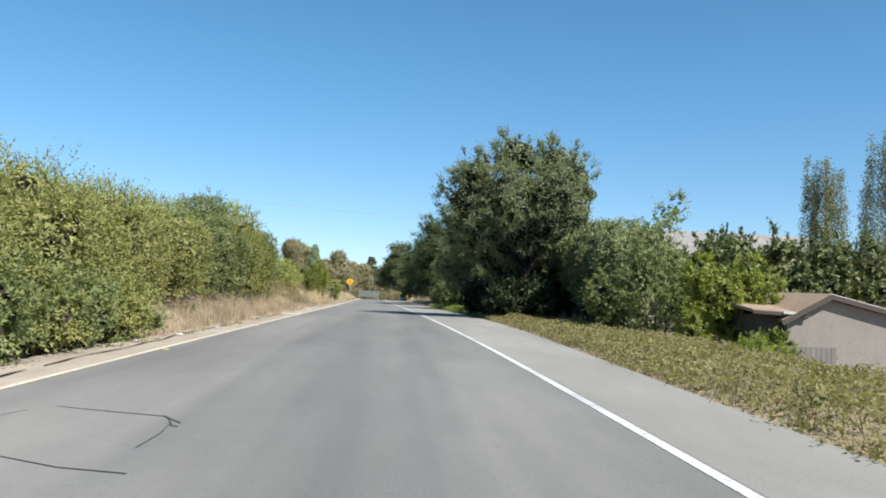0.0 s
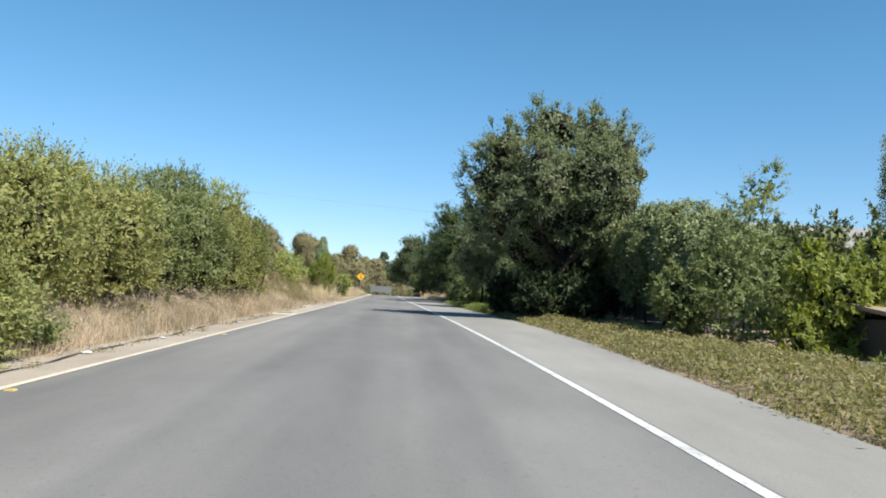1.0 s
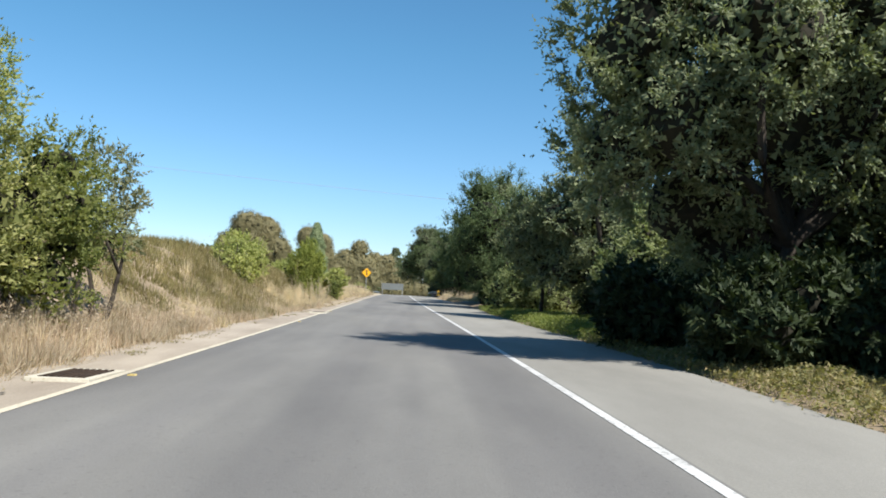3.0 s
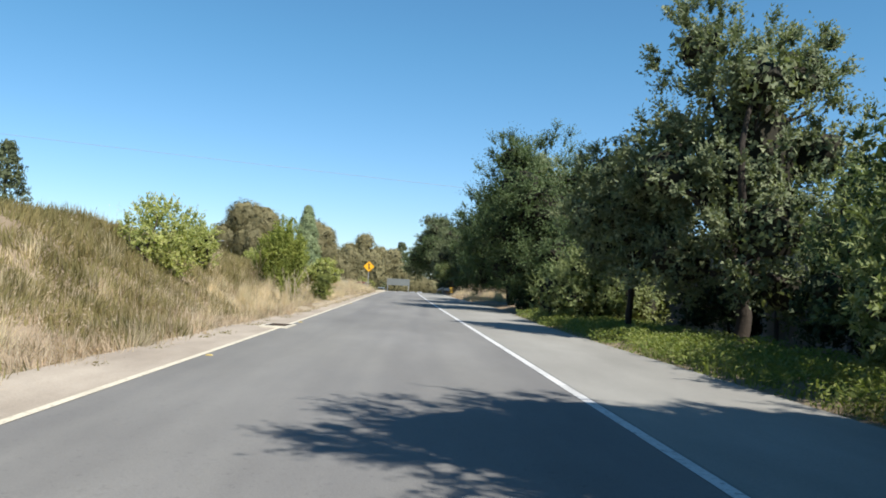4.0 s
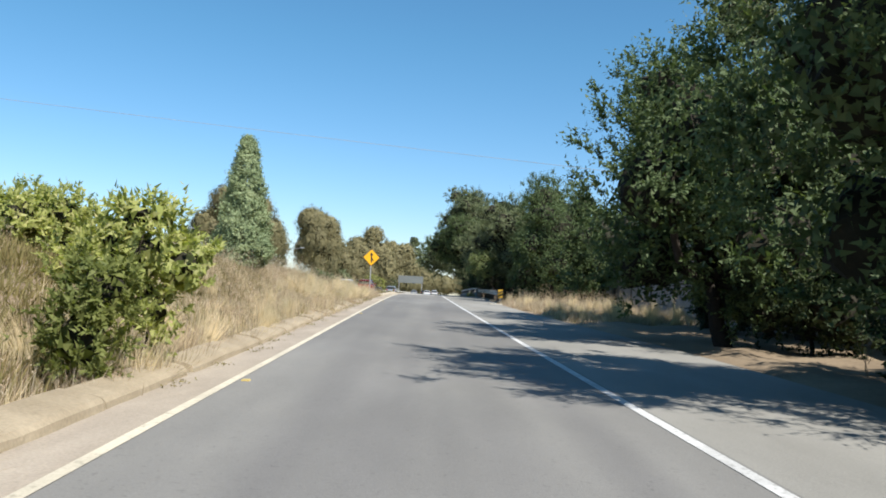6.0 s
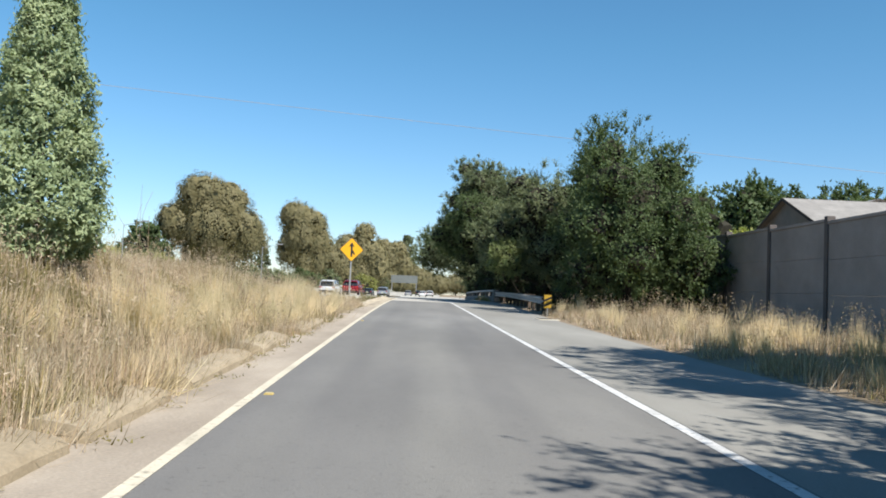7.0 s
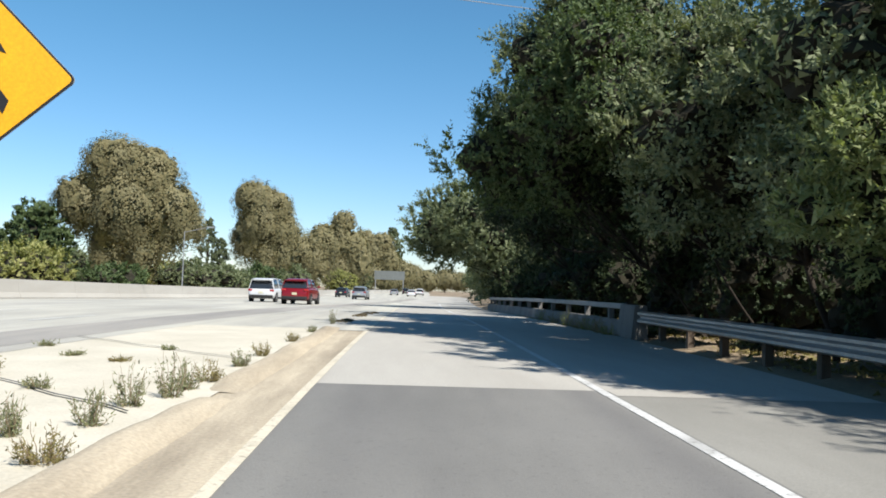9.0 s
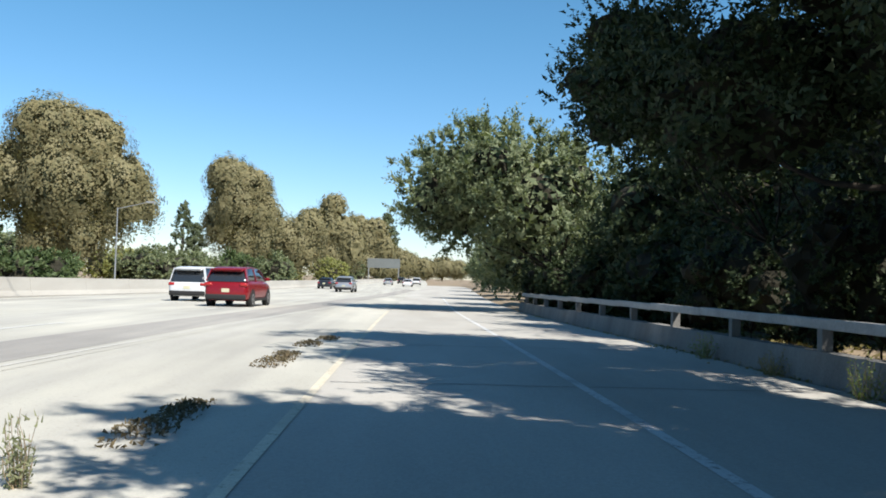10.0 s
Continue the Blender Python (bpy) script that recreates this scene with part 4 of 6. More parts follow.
def dead_shrub(x, y, height, spread, seed):
    """A leafless shrub: forked pale stems that fan upwards, each with a few side twigs."""
    rng = np.random.default_rng(seed)
    foot = empty("dead_shrub", (x, y, float(land(x, y)) - 0.05), "bleached leafless shrub with forked twigs on the dry bank", "shrub")
    for k in range(6):
        a = 2 * math.pi * k / 6 + rng.uniform(-0.4, 0.4)
        tip = np.array([math.cos(a) * spread, math.sin(a) * spread, height]) * rng.uniform(0.7, 1.0)
        stem = limb(rng, (0.04 * math.cos(a), 0.04 * math.sin(a), 0), tip, 0.017, 0.004, 0.06, 6)
        wood = [stem]
        for j in (2, 3, 3, 4, 5):
            p = stem[j][0]
            wood.append(limb(rng, p, p + unit(rng.normal(size=3) * np.array([0.6, 0.6, 0.3]) + np.array([0, 0, 0.9])) * height * rng.uniform(0.16, 0.32), 0.008, 0.003, 0.08, 4))
        V, F = tubes(wood, 5)
        link_mesh("stem", V, F, PALE_TWIG, foot, smooth_shade=True)


dead_shrub(-4.72, 68.2, 1.75, 0.5, 77)


def conifer(x, y, r, height, count, seed, leaves, label, leaf=(0.14, 0.05), base=None):
    """A pointed conifer of many small upswept sprays."""
    rng = np.random.default_rng(seed)
    z = float(land(x, y)) - 0.05 if base is None else base
    foot = empty("conifer", (x, y, z), label, "conifer tree")
    V, F = tubes([limb(rng, (0, 0, 0), (0, 0, height * 0.96), 0.03 * height, 0.01, 0.01)])
    link_mesh("trunk", V, F, BARK, foot, smooth_shade=True)
    m = count // 12
    u = rng.random(m) ** 1.35
    a = rng.uniform(0, 6.283, m)
    bulge = 1 + 0.16 * np.sin(a * 3 + u * 23) + 0.1 * np.sin(a * 5 - u * 41)
    rad = r * (np.clip(1 - u, 0, 1) ** 0.75) * np.minimum(1, 0.55 + u * 4) * bulge * (1 - 0.35 * rng.random(m) ** 2)
    p = np.stack([np.cos(a) * rad, np.sin(a) * rad, 0.02 * height + u * height * 0.97], 1)
    d = unit(np.stack([np.cos(a), np.sin(a), 0.9 + 0.4 * rng.normal(size=m)], 1) + 0.3 * rng.normal(size=(m, 3)))
    q = p[:, None] + d[:, None] * (rng.random((m, 12)) * 0.055 * height)[:, :, None] + rng.normal(size=(m, 12, 3)) * 0.008 * height
    nrm = unit(d[:, None] * np.array([1.0, 1.0, 0.4]) + 0.5 * rng.normal(size=(m, 12, 3)))
    poly_mesh("crown", leaf_blades(rng, q.reshape(-1, 3), nrm.reshape(-1, 3), *leaf), 3, leaves, foot)
    return foot


conifer(-8.9, 101.6, 1.15, 5.3, 40000, 120, CYPRESS, "grey-green pointed conifer on the dry bank", (0.105, 0.05))
conifer(-46.5, 130.0, 3.6, 14.0, 7000, 121, PINE, "dark far conifer behind the bank", (0.5, 0.22), 3.0)
conifer(-75.0, 210.0, 3.0, 14.0, 3000, 122, PINE, "dark far conifer behind the freeway", (0.6, 0.3), 2.3)
conifer(-10.0, 560.0, 9.0, 34.0, 4000, 123, PINE, "far dark conifer beyond the freeway", (1.6, 0.8), 2.3)
conifer(-52.0, 330.0, 4.0, 17.0, 3000, 124, PINE, "far conifer beyond the freeway", (0.8, 0.4), 2.3)
conifer(-47.0, 322.0, 3.0, 12.0, 2500, 125, PINE, "far conifer beyond the freeway", (0.8, 0.4), 2.3)


def gum(x, y, lobes, seed, count=12000, leaf=(0.50, 0.32), label="tall brown-green gum tree beyond the freeway", trunk=0.55):
    lobes = [tuple(1.06 * v for v in l) for l in lobes]
    return tree("gum_tree", x, y, lobes, count, leaf, GUM, label, "tree", trunk, PALE_BARK, seed=seed, base=2.2, group="gum trees", droop=2.2, inner=0.76, sprig=0.03, branches=2, puff=1.05, fill=1.1, lump=0.07, fill_leaf=0.6, jitter=0.04, calm=0.95)


gum(-40.5, 236, [(0, 0, 11, 5.2, 5, 5.5), (-1.5, 0, 16.5, 4.4, 4, 3.8), (2.6, 0, 15, 4.2, 4, 4), (-5.5, 0, 11.5, 3.6, 3.5, 4), (5.6, 0, 11, 3.4, 3.4, 3.6), (8.0, 0, 8.8, 1.9, 2, 2.2), (-1.8, 0, 5.5, 2.2, 2.4, 4),
                (2.0, 0, 6, 2.4, 2.4, 3.6), (-3.2, 1, 6.5, 1.6, 1.8, 3.0), (5.2, 0, 7.4, 1.5, 1.6, 2.6)], 130, 62000, (0.36, 0.22))
gum(-31.0, 286, [(0, 0, 13, 4.6, 4.5, 5), (-1.6, 0, 17.5, 4, 4, 3.8), (1.8, 0, 16, 3.8, 3.8, 3.6), (3.6, 0, 12, 3.4, 3, 4.4), (-2.6, 0, 10, 3, 3, 4.4), (1, 0, 7, 2.6, 2.6, 4), (3.6, 0, 7.5, 2.0, 2.2, 4)], 131, 34000, (0.4, 0.25))
gum(-27.5, 318, [(0, 0, 9, 5, 5, 5), (3, 0, 7, 4.5, 4, 5.5), (-2, 0, 6, 3.6, 3, 4.5), (4.5, 0, 11, 3.6, 3.5, 3.6)], 132, 11000)
gum(-23.0, 372, [(0, 0, 14, 5.2, 5, 6.4), (1, 0, 20, 4, 4, 3.8), (-4.6, 0, 16, 4, 4, 4), (4.2, 0, 13, 4.2, 4, 5), (0, 0, 7, 5, 4, 5.5), (6, 0, 9, 4, 4, 6)], 133, 8000, (0.7, 0.45))
gum(-14.5, 420, [(0, 0, 13, 5.5, 5, 6.5), (-3, 0, 18, 4, 4, 4), (3, 0, 17, 4, 4, 4.2), (5.5, 0, 11, 4, 4, 5), (0, 0, 6, 6, 5, 5)], 134, 7000, (0.8, 0.5))
gum(-8.0, 490, [(0, 0, 10, 6, 5, 6), (-4, 0, 14, 5, 5, 5), (5, 0, 8, 5, 5, 6), (0, 0, 5, 7, 6, 5)], 135, 6000, (0.9, 0.6))
gum(2.0, 620, [(0, 0, 9, 8, 6, 7), (-7, 0, 8, 6, 5, 6), (8, 0, 7, 7, 6, 6)], 136, 5000, (1.2, 0.8), "far brown-green trees at the end of the freeway")
gum(26.0, 700, [(0, 0, 9, 9, 6, 7), (-10, 0, 8, 7, 5, 6), (10, 0, 8, 8, 6, 6)], 137, 5000, (1.3, 0.9), "far brown-green trees at the end of the freeway")
tree("tree", -51.2, 233, [(0, 0, 7.5, 3.4, 3, 3.2), (-2.4, 0, 6, 2.6, 2.5, 2.6), (2.4, 0, 6.2, 2.6, 2.5, 2.5), (0, 0, 10, 2.2, 2, 1.6), (0, 0, 4, 3, 3, 3)], 6000, (0.5, 0.32), OAK,
     "dark green rounded tree beyond the freeway", "tree", 0.3, seed=138, base=2.2)
for i, (x, y, r, h, lf) in enumerate(((-52, 214, 6, 6.5, YELLOW_BUSH), (-44.5, 215, 5, 5.3, OLIVE), (-37, 222, 4, 3.2, OAK), (-63, 214, 7, 7.2, OLIVE), (-34, 262, 5, 4.6, OAK_GREY), (-29, 270, 4, 5.0, OAK),
                                      (-40, 268, 5, 5.2, OAK_GREY), (-46, 274, 6, 5.0, OLIVE), (-24.5, 284, 4, 5.0, OAK_GREY), (-30, 340, 5, 7, OLIVE), (-20, 345, 5, 6, OLIVE), (-19, 395, 6, 7, OAK_GREY),
                                      (-56, 255, 6, 6.2, OAK_GREY), (-70, 236, 8, 7.5, OAK), (-84, 222, 8, 8.5, OAK_GREY))):
    rng = np.random.default_rng(400 + i)
    tree("hedge_bush", x, y, round_lobes(rng, r, 0.0, h, 7), 4200, (0.42, 0.27), lf, "rounded green hedge bush behind the freeway wall", "bush", 0.12, seed=140 + i, base=2.25, stems=2, group="freeway hedge",
         puff=0.9, fill=0.5, inner=0.7)

# ---- the yard below the bank ----
tree("tree", 9.6, 28.2, [(0, 0, 3.4, 0.95, 0.9, 1.3), (-0.6, 0, 2.2, 0.8, 0.8, 1.1), (0.5, 0.2, 2.3, 0.8, 0.8, 1.0), (0.2, 0, 4.5, 0.65, 0.6, 0.7), (0.6, 0, 4.9, 0.4, 0.4, 0.6), (-0.2, 0, 1.2, 0.9, 0.9, 0.9)],
     30000, (0.09, 0.034), SILVER_GREEN, "grey silvery thin-leaved tree in the yard", "tree", 0.04, seed=160, stems=3, sprig=0.4, fill=0.45, face=(-0.4, -0.9, 0.2))
tree("tree", 11.2, 26.2, [(0, 0, 3.0, 1.1, 1.1, 1.2), (-0.7, 0, 3.7, 0.7, 0.7, 0.8), (0.9, 0, 3.6, 0.9, 0.8, 0.9), (1.1, 0, 2.6, 0.8, 0.8, 0.9), (-0.9, 0, 2.0, 0.8, 0.8, 1.1), (0, -0.3, 1.4, 0.9, 0.9, 0.9)],
     19000, (0.13, 0.075), SPRAY_GREEN, "green broad-leaved fruit tree in the yard", "tree", 0.08, seed=161, stems=2)
tree("bush", 7.9, 28.8, [(0, 0, 1.2, 0.7, 0.7, 0.9), (0.4, 0.2, 0.9, 0.6, 0.6, 0.8)], 9000, (0.10, 0.06), DARK_BUSH, "dull green shrub beside the verge", "bush", 0.04, seed=162, stems=2)
tree("bush", 11.6, 23.6, [(0, 0, 0.8, 0.7, 0.6, 0.7), (-0.5, 0, 0.6, 0.5, 0.5, 0.6)], 3000, (0.17, 0.10), BRIGHT_BUSH, "low green shrub beside the garage", "bush", 0.04, seed=163, stems=2, base=-0.4)
tree("bush", 10.0, 21.4, [(0, 0, 0.7, 0.8, 0.8, 0.6), (0.6, 0.3, 0.5, 0.6, 0.6, 0.5)], 3600, (0.11, 0.06), SPRAY_GREEN, "low green shrub at the bank edge", "bush", 0.04, seed=164, stems=2)
for i, (x, y, top) in enumerate(((13.0, 33.0, 3.9), (14.8, 33.6, 4.5), (16.8, 33.6, 4.5), (18.8, 33.6, 4.6), (20.8, 34.0, 4.7), (23, 34.4, 4.8))):
    rng = np.random.default_rng(500 + i)
    tree("hedge_bush", x, y, round_lobes(rng, 1.7, 0.2, top + float(rise(y) - land(x, y)), 9), 9000, (0.16, 0.10), IVY, "tall dark green broad-leaved hedge in the yard", "hedge", 0.08, seed=170 + i, stems=2, group="yard hedge", puff=0.4, hollow=0.4, face=(-0.4, -0.9, 0.2))


def weeping(x, y, height, r, seed):
    rng = np.random.default_rng(seed)
    foot = empty("weeping_tree", (x, y, float(land(x, y)) - 0.1), "tall slender weeping tree with hanging grey-green branches", "tree", "weeping trees")
    wood = [limb(rng, (0, 0, 0), (0.2, 0, height * 0.96), 0.16, 0.03, 0.02)]
    P = []
    for i in range(84):
        u = rng.uniform(0.35, 1.0)
        a = rng.uniform(0, 6.28)
        rr = r * rng.uniform(0.4, 1.0) * (1.15 - 0.55 * u)
        top = np.array([math.cos(a) * rr, math.sin(a) * rr, height * u])
        wood.append(limb(rng, (0.1, 0, height * u * 0.9), top, 0.035, 0.012, 0.08, 4))
        ln = height * rng.uniform(0.18, 0.42)
        n = 200
        s = rng.random(n)
        q = top + np.stack([0.12 * rng.normal(size=n) + 0.15 * math.cos(a) * s, 0.12 * rng.normal(size=n) + 0.15 * math.sin(a) * s, 0.25 - s * ln + 0.08 * rng.normal(size=n)], 1)
        P.append(q)
    q = np.concatenate(P)
    V, F = tubes(wood)
    link_mesh("trunk", V, F, PALE_BARK, foot, smooth_shade=True)
    poly_mesh("crown", leaf_blades(rng, q, unit(rng.normal(size=q.shape)), 0.17, 0.06), 3, SILVER, foot)


weeping(25.6, 46.0, 11.2, 1.6, 180)
weeping(29.6, 46.4, 13.0, 2.0, 181)
for i, (x, y, r, top) in enumerate(((27.5, 50, 3.0, 5.2), (33, 49, 3.4, 6.2), (24, 57, 3.0, 6.6), (17.5, 40, 1.8, 4.4))):
    side_tree(x, y, r, 0.0, top, 7000, 190 + i, OAK, "dark green tree behind the yard", (0.24, 0.14), 8)

for i, (x, y, r, bottom, top) in enumerate(((28.0, 161, 4.6, 3.0, 13.0), (22.0, 164, 3.4, 3.0, 10.4), (36.0, 158, 5.0, 3.0, 12.0))):
    side_tree(x, y, r, bottom, top, 9000, 210 + i, OAK, "dark green tree behind the houses", (0.3, 0.18), 9)

# ---- grass and weeds ----


def blades(rng, x, y, height, width, lean=0.35):
    """Slim leaning grass blades, a triangle each, on the ground at x, y."""
    n = len(x)
    z = land(x, y) - 0.02
    a = rng.uniform(0, 6.283, n)
    swirl = np.sin(x * 1.3 + y * 0.7) + np.sin(y * 1.9 - x * 0.8) + 0.7 * np.sin(x * 3.7 + y * 2.9)
    h = height * rng.uniform(0.4, 1.25, n) * (0.82 + 0.2 * np.sin(x * 2.1 - y * 1.4) + 0.16 * np.sin(x * 0.7 + y * 0.45))
    tilt = np.clip(np.abs(rng.normal(0, lean, n)), 0, 1.2) * h
    b = rng.normal(0, 0.9, n) + 1.7 * swirl - 0.4
    ox, oy = np.cos(b) * tilt, np.sin(b) * tilt
    wx, wy = np.cos(a) * width / 2, np.sin(a) * width / 2
    top = h * np.sqrt(np.clip(1 - (tilt / h) ** 2 * 0.6, 0.12, 1))
    p0 = np.stack([x + wx, y + wy, z], 1)
    p1 = np.stack([x - wx, y - wy, z], 1)
    p2 = np.stack([x + ox, y + oy, z + top], 1)
    return np.stack([p0, p1, p2], 1).reshape(-1, 3)


def tufts(rng, n_tufts, per, spread, xr, yr, keep=None):
    cx, cy = rng.uniform(*xr, n_tufts * 2), rng.uniform(*yr, n_tufts * 2)
    ok = np.ones(len(cx), bool) if keep is None else keep(cx, cy)
    cx, cy = cx[ok][:n_tufts], cy[ok][:n_tufts]
    x = (cx[:, None] + rng.normal(size=(len(cx), per)) * spread).ravel()
    y = (cy[:, None] + rng.normal(size=(len(cy), per)) * spread).ravel()
    return x, y


def on_bank(cx, cy):
    return (cx < kerb_line(cy) - 0.20 + 0.22 * (cy > 92) - 0.2 * np.abs(np.sin(cy * 0.9) * np.sin(cy * 2.3))) & (cy < 122.2 + 1.05 * np.clip(-4.6 - cx, 0, 7))


def seed_heads(rng, x, y, height):
    """Taller stalks with feathery heads."""
    p = blades(rng, x, y, height, 0.008, 0.22)
    tip = p.reshape(-1, 3, 3)[:, 2]
    n = len(tip)
    q = np.repeat(tip, 5, 0) + rng.normal(size=(n * 5, 3)) * np.array([0.022, 0.022, 0.06])
    return p, leaf_blades(rng, q, unit(rng.normal(size=(n * 5, 3))), 0.05, 0.014)


def ground_leaves(rng, x, y, lift, leaf):
    n = len(x)
    p = np.stack([x, y, land(x, y) + lift], 1)
    return leaf_blades(rng, p, unit(rng.normal(size=(n, 3)) * 0.6 + np.array([0, 0, 0.9])), *leaf)


g = np.random.default_rng(7)
PALE_STRAW = leaf_material("pale bleached grass", [(0.504, 0.412, 0.286), (0.605, 0.512, 0.378), (0.437, 0.344, 0.227), (0.554, 0.462, 0.328)], 0.3, 0.8)
x1, y1 = tufts(g, 190, 70, 0.10, (-8.5, -4.4), (17, 127), on_bank)
x2, y2 = tufts(g, 150, 70, 0.12, (-6.3, -4.4), (60, 127), on_bank)
tagged(poly_mesh("grass_tufts", blades(g, np.concatenate([x1, x2]), np.concatenate([y1, y2]), 0.62, 0.012, 0.6), 3, PALE_STRAW), "pale bleached grass tufts leaning on the bank", "grass", kind="stuff")
fr = np.random.default_rng(17)
fx, fy = tufts(fr, 420, 46, 0.07, (-4.95, -4.15), (58, 123), lambda a, b: np.abs(a - kerb_line(b) + 0.30 - 0.10 * np.sin(b * 1.3)) < 0.14)
p = blades(fr, fx, fy, 0.40, 0.013, 0.8).reshape(-1, 3, 3)
p[:, 2, 0] += 0.16 * fr.random(len(p))
tagged(poly_mesh("kerb_grass", p.reshape(-1, 3), 3, STRAW), "dry grass that hangs over the kerb", "grass", kind="stuff")
fans = []
for k in range(120):
    cy = fr.uniform(62, 122) if k < 60 else fr.uniform(99, 118)
    cx = float(kerb_line(cy)) - fr.uniform(0.3, 2.4)
    n = 90
    a = fr.normal(fr.uniform(-0.9, 0.6), 0.22, n)
    ln = (fr.uniform(0.5, 1.05) if k < 60 else fr.uniform(0.8, 1.35)) * fr.uniform(0.6, 1.1, n)
    side = np.array([math.cos(k * 2.4), math.sin(k * 2.4) * 0.6])
    base = np.stack([cx + fr.normal(size=n) * 0.05, cy + fr.normal(size=n) * 0.05], 1)
    z0 = land(base[:, 0], base[:, 1]) - 0.02
    tip = np.stack([base[:, 0] + np.sin(a) * ln * side[0] + fr.normal(size=n) * 0.05, base[:, 1] + np.sin(a) * ln * side[1], z0 + np.cos(a) * ln], 1)
    b0 = np.stack([base[:, 0] - 0.006, base[:, 1], z0], 1)
    b1_ = np.stack([base[:, 0] + 0.006, base[:, 1], z0], 1)
    fans.append(np.stack([b0, b1_, tip], 1).reshape(-1, 3))
for k in range(70):
    cy = fr.uniform(97, 121)
    cx = fr.uniform(float(shoulder_edge(cy)) + 0.8, 9.0)
    n = 60
    a = fr.normal(fr.uniform(-0.25, 0.25), 0.2, n)
    ln = fr.uniform(0.45, 0.95) * fr.uniform(0.6, 1.1, n)
    base = np.stack([cx + fr.normal(size=n) * 0.06, cy + fr.normal(size=n) * 0.06], 1)
    z0 = land(base[:, 0], base[:, 1]) - 0.02
    tip = np.stack([base[:, 0] + np.sin(a) * ln, base[:, 1] + fr.normal(size=n) * 0.12, z0 + np.cos(a) * ln], 1)
    fans.append(np.stack([np.stack([base[:, 0] - 0.007, base[:, 1], z0], 1), np.stack([base[:, 0] + 0.007, base[:, 1], z0], 1), tip], 1).reshape(-1, 3))
tagged(poly_mesh("grass_fans", np.concatenate(fans), 3, PALE_STRAW), "pale fans of long dead grass leaning every way", "grass", kind="stuff")
dx, dy = tufts(fr, 260, 22, 0.09, (-4.7, -3.9), (16, 122), lambda a, b: np.abs(a - kerb_line(b) - 0.13) < 0.10)
tagged(poly_mesh("gutter_debris", ground_leaves(fr, dx, dy, fr.uniform(0.055, 0.085, len(dx)), (0.045, 0.02)), 3, BROWN_WEED), "brown leaf crumbs and twigs in the gutter", "leaf litter", kind="stuff")
stalks, heads = [], []
for count, per, spread, xr, yr, height in ((2400, 18, 0.14, (-6.4, -4.4), (17, 46), 0.42), (1500, 18, 0.16, (-7.0, -4.2), (44, 88), 0.34), (4000, 18, 0.18, (-12.0, -4.2), (84, 128), 0.46),
                                            (900, 18, 0.10, (-6.3, -4.3), (86, 126), 0.55), (700, 14, 0.10, (-5.6, -4.2), (44, 88), 0.40)):
    x, y = tufts(g, count, per, spread, xr, yr, on_bank)
    stalks.append(blades(g, x, y, height, 0.016, 0.95))
for count, xr, yr, height in ((420, (-6.3, -4.7), (17, 46), 0.75), (220, (-9, -4.5), (46, 88), 0.65), (1300, (-11, -4.5), (88, 126), 0.85)):
    x, y = tufts(g, count, 4, 0.08, xr, yr, on_bank)
    s, h = seed_heads(g, x, y, height)
    stalks.append(s)
    heads.append(h)
tagged(poly_mesh("dry_grass", np.concatenate(stalks), 3, STRAW), "tall straw-coloured dry grass on the bank", "grass", kind="stuff")
tagged(poly_mesh("grass_heads", np.concatenate(heads), 3, STRAW), "pale feathery seed heads of the dry grass", "grass", kind="stuff")
x, y = tufts(g, 6800, 14, 0.18, (-13.5, -4.9), (46, 90), lambda a, b: on_bank(a, b) & (np.sin(a * 0.9 + b * 0.35) + np.sin(b * 0.8 - a * 0.5) > -1.7 + 1.5 * (a > -6.4)))
x2, y2 = tufts(g, 2000, 14, 0.16, (-12, -4.5), (86, 124), lambda a, b: on_bank(a, b) & (np.sin(a * 0.9 + b * 0.35) + np.sin(b * 0.8 - a * 0.5) + 0.5 * np.sin(a * 2.7 + b * 2.1) > 0.0))
tagged(poly_mesh("brown_weeds", blades(g, np.concatenate([x, x2]), np.concatenate([y, y2]), 0.38, 0.036, 0.6), 3, BROWN_WEED), "brown withered weeds on the bank", "weeds", kind="stuff")


def on_verge(cx, cy):
    return (cx > shoulder_edge(cy) + 0.02 + 0.25 * np.abs(np.sin(cy * 1.9) * np.sin(cy * 0.43))) & (cx < np.where(cy < 33, 9.6, 8.5))


x, y = tufts(g, 3800, 18, 0.14, (4.1, 9.6), (2, 48), on_verge)
lift = g.uniform(0.0, 0.30, len(x)) * (0.5 + 0.5 * np.abs(np.sin(x * 2.3) * np.sin(y * 1.3)))
tagged(poly_mesh("verge_weeds", ground_leaves(g, x, y, lift, (0.085, 0.045)), 3, VERGE_LEAF), "olive and straw-coloured low weeds on the verge", "weeds", kind="stuff")
x, y = tufts(g, 2200, 10, 0.12, (4.1, 9.0), (2, 48), on_verge)
tagged(poly_mesh("verge_grass", blades(g, x, y, 0.30, 0.016, 0.6), 3, VERGE_LEAF), "short olive and straw verge grass", "grass", kind="stuff")
x, y = tufts(g, 1500, 22, 0.14, (3.9, 7.5), (47, 73), on_verge)
lift = g.uniform(0.0, 0.34, len(x))
tagged(poly_mesh("green_verge_weeds", ground_leaves(g, x, y, lift, (0.09, 0.045)), 3, GREEN_WEED), "bright green weeds along the verge under the oaks", "weeds", kind="stuff")
x, y = tufts(g, 900, 10, 0.12, (3.9, 7.5), (47, 73), on_verge)
tagged(poly_mesh("green_verge_grass", blades(g, x, y, 0.34, 0.018, 0.5), 3, GREEN_WEED), "green verge grass under the oaks", "grass", kind="stuff")
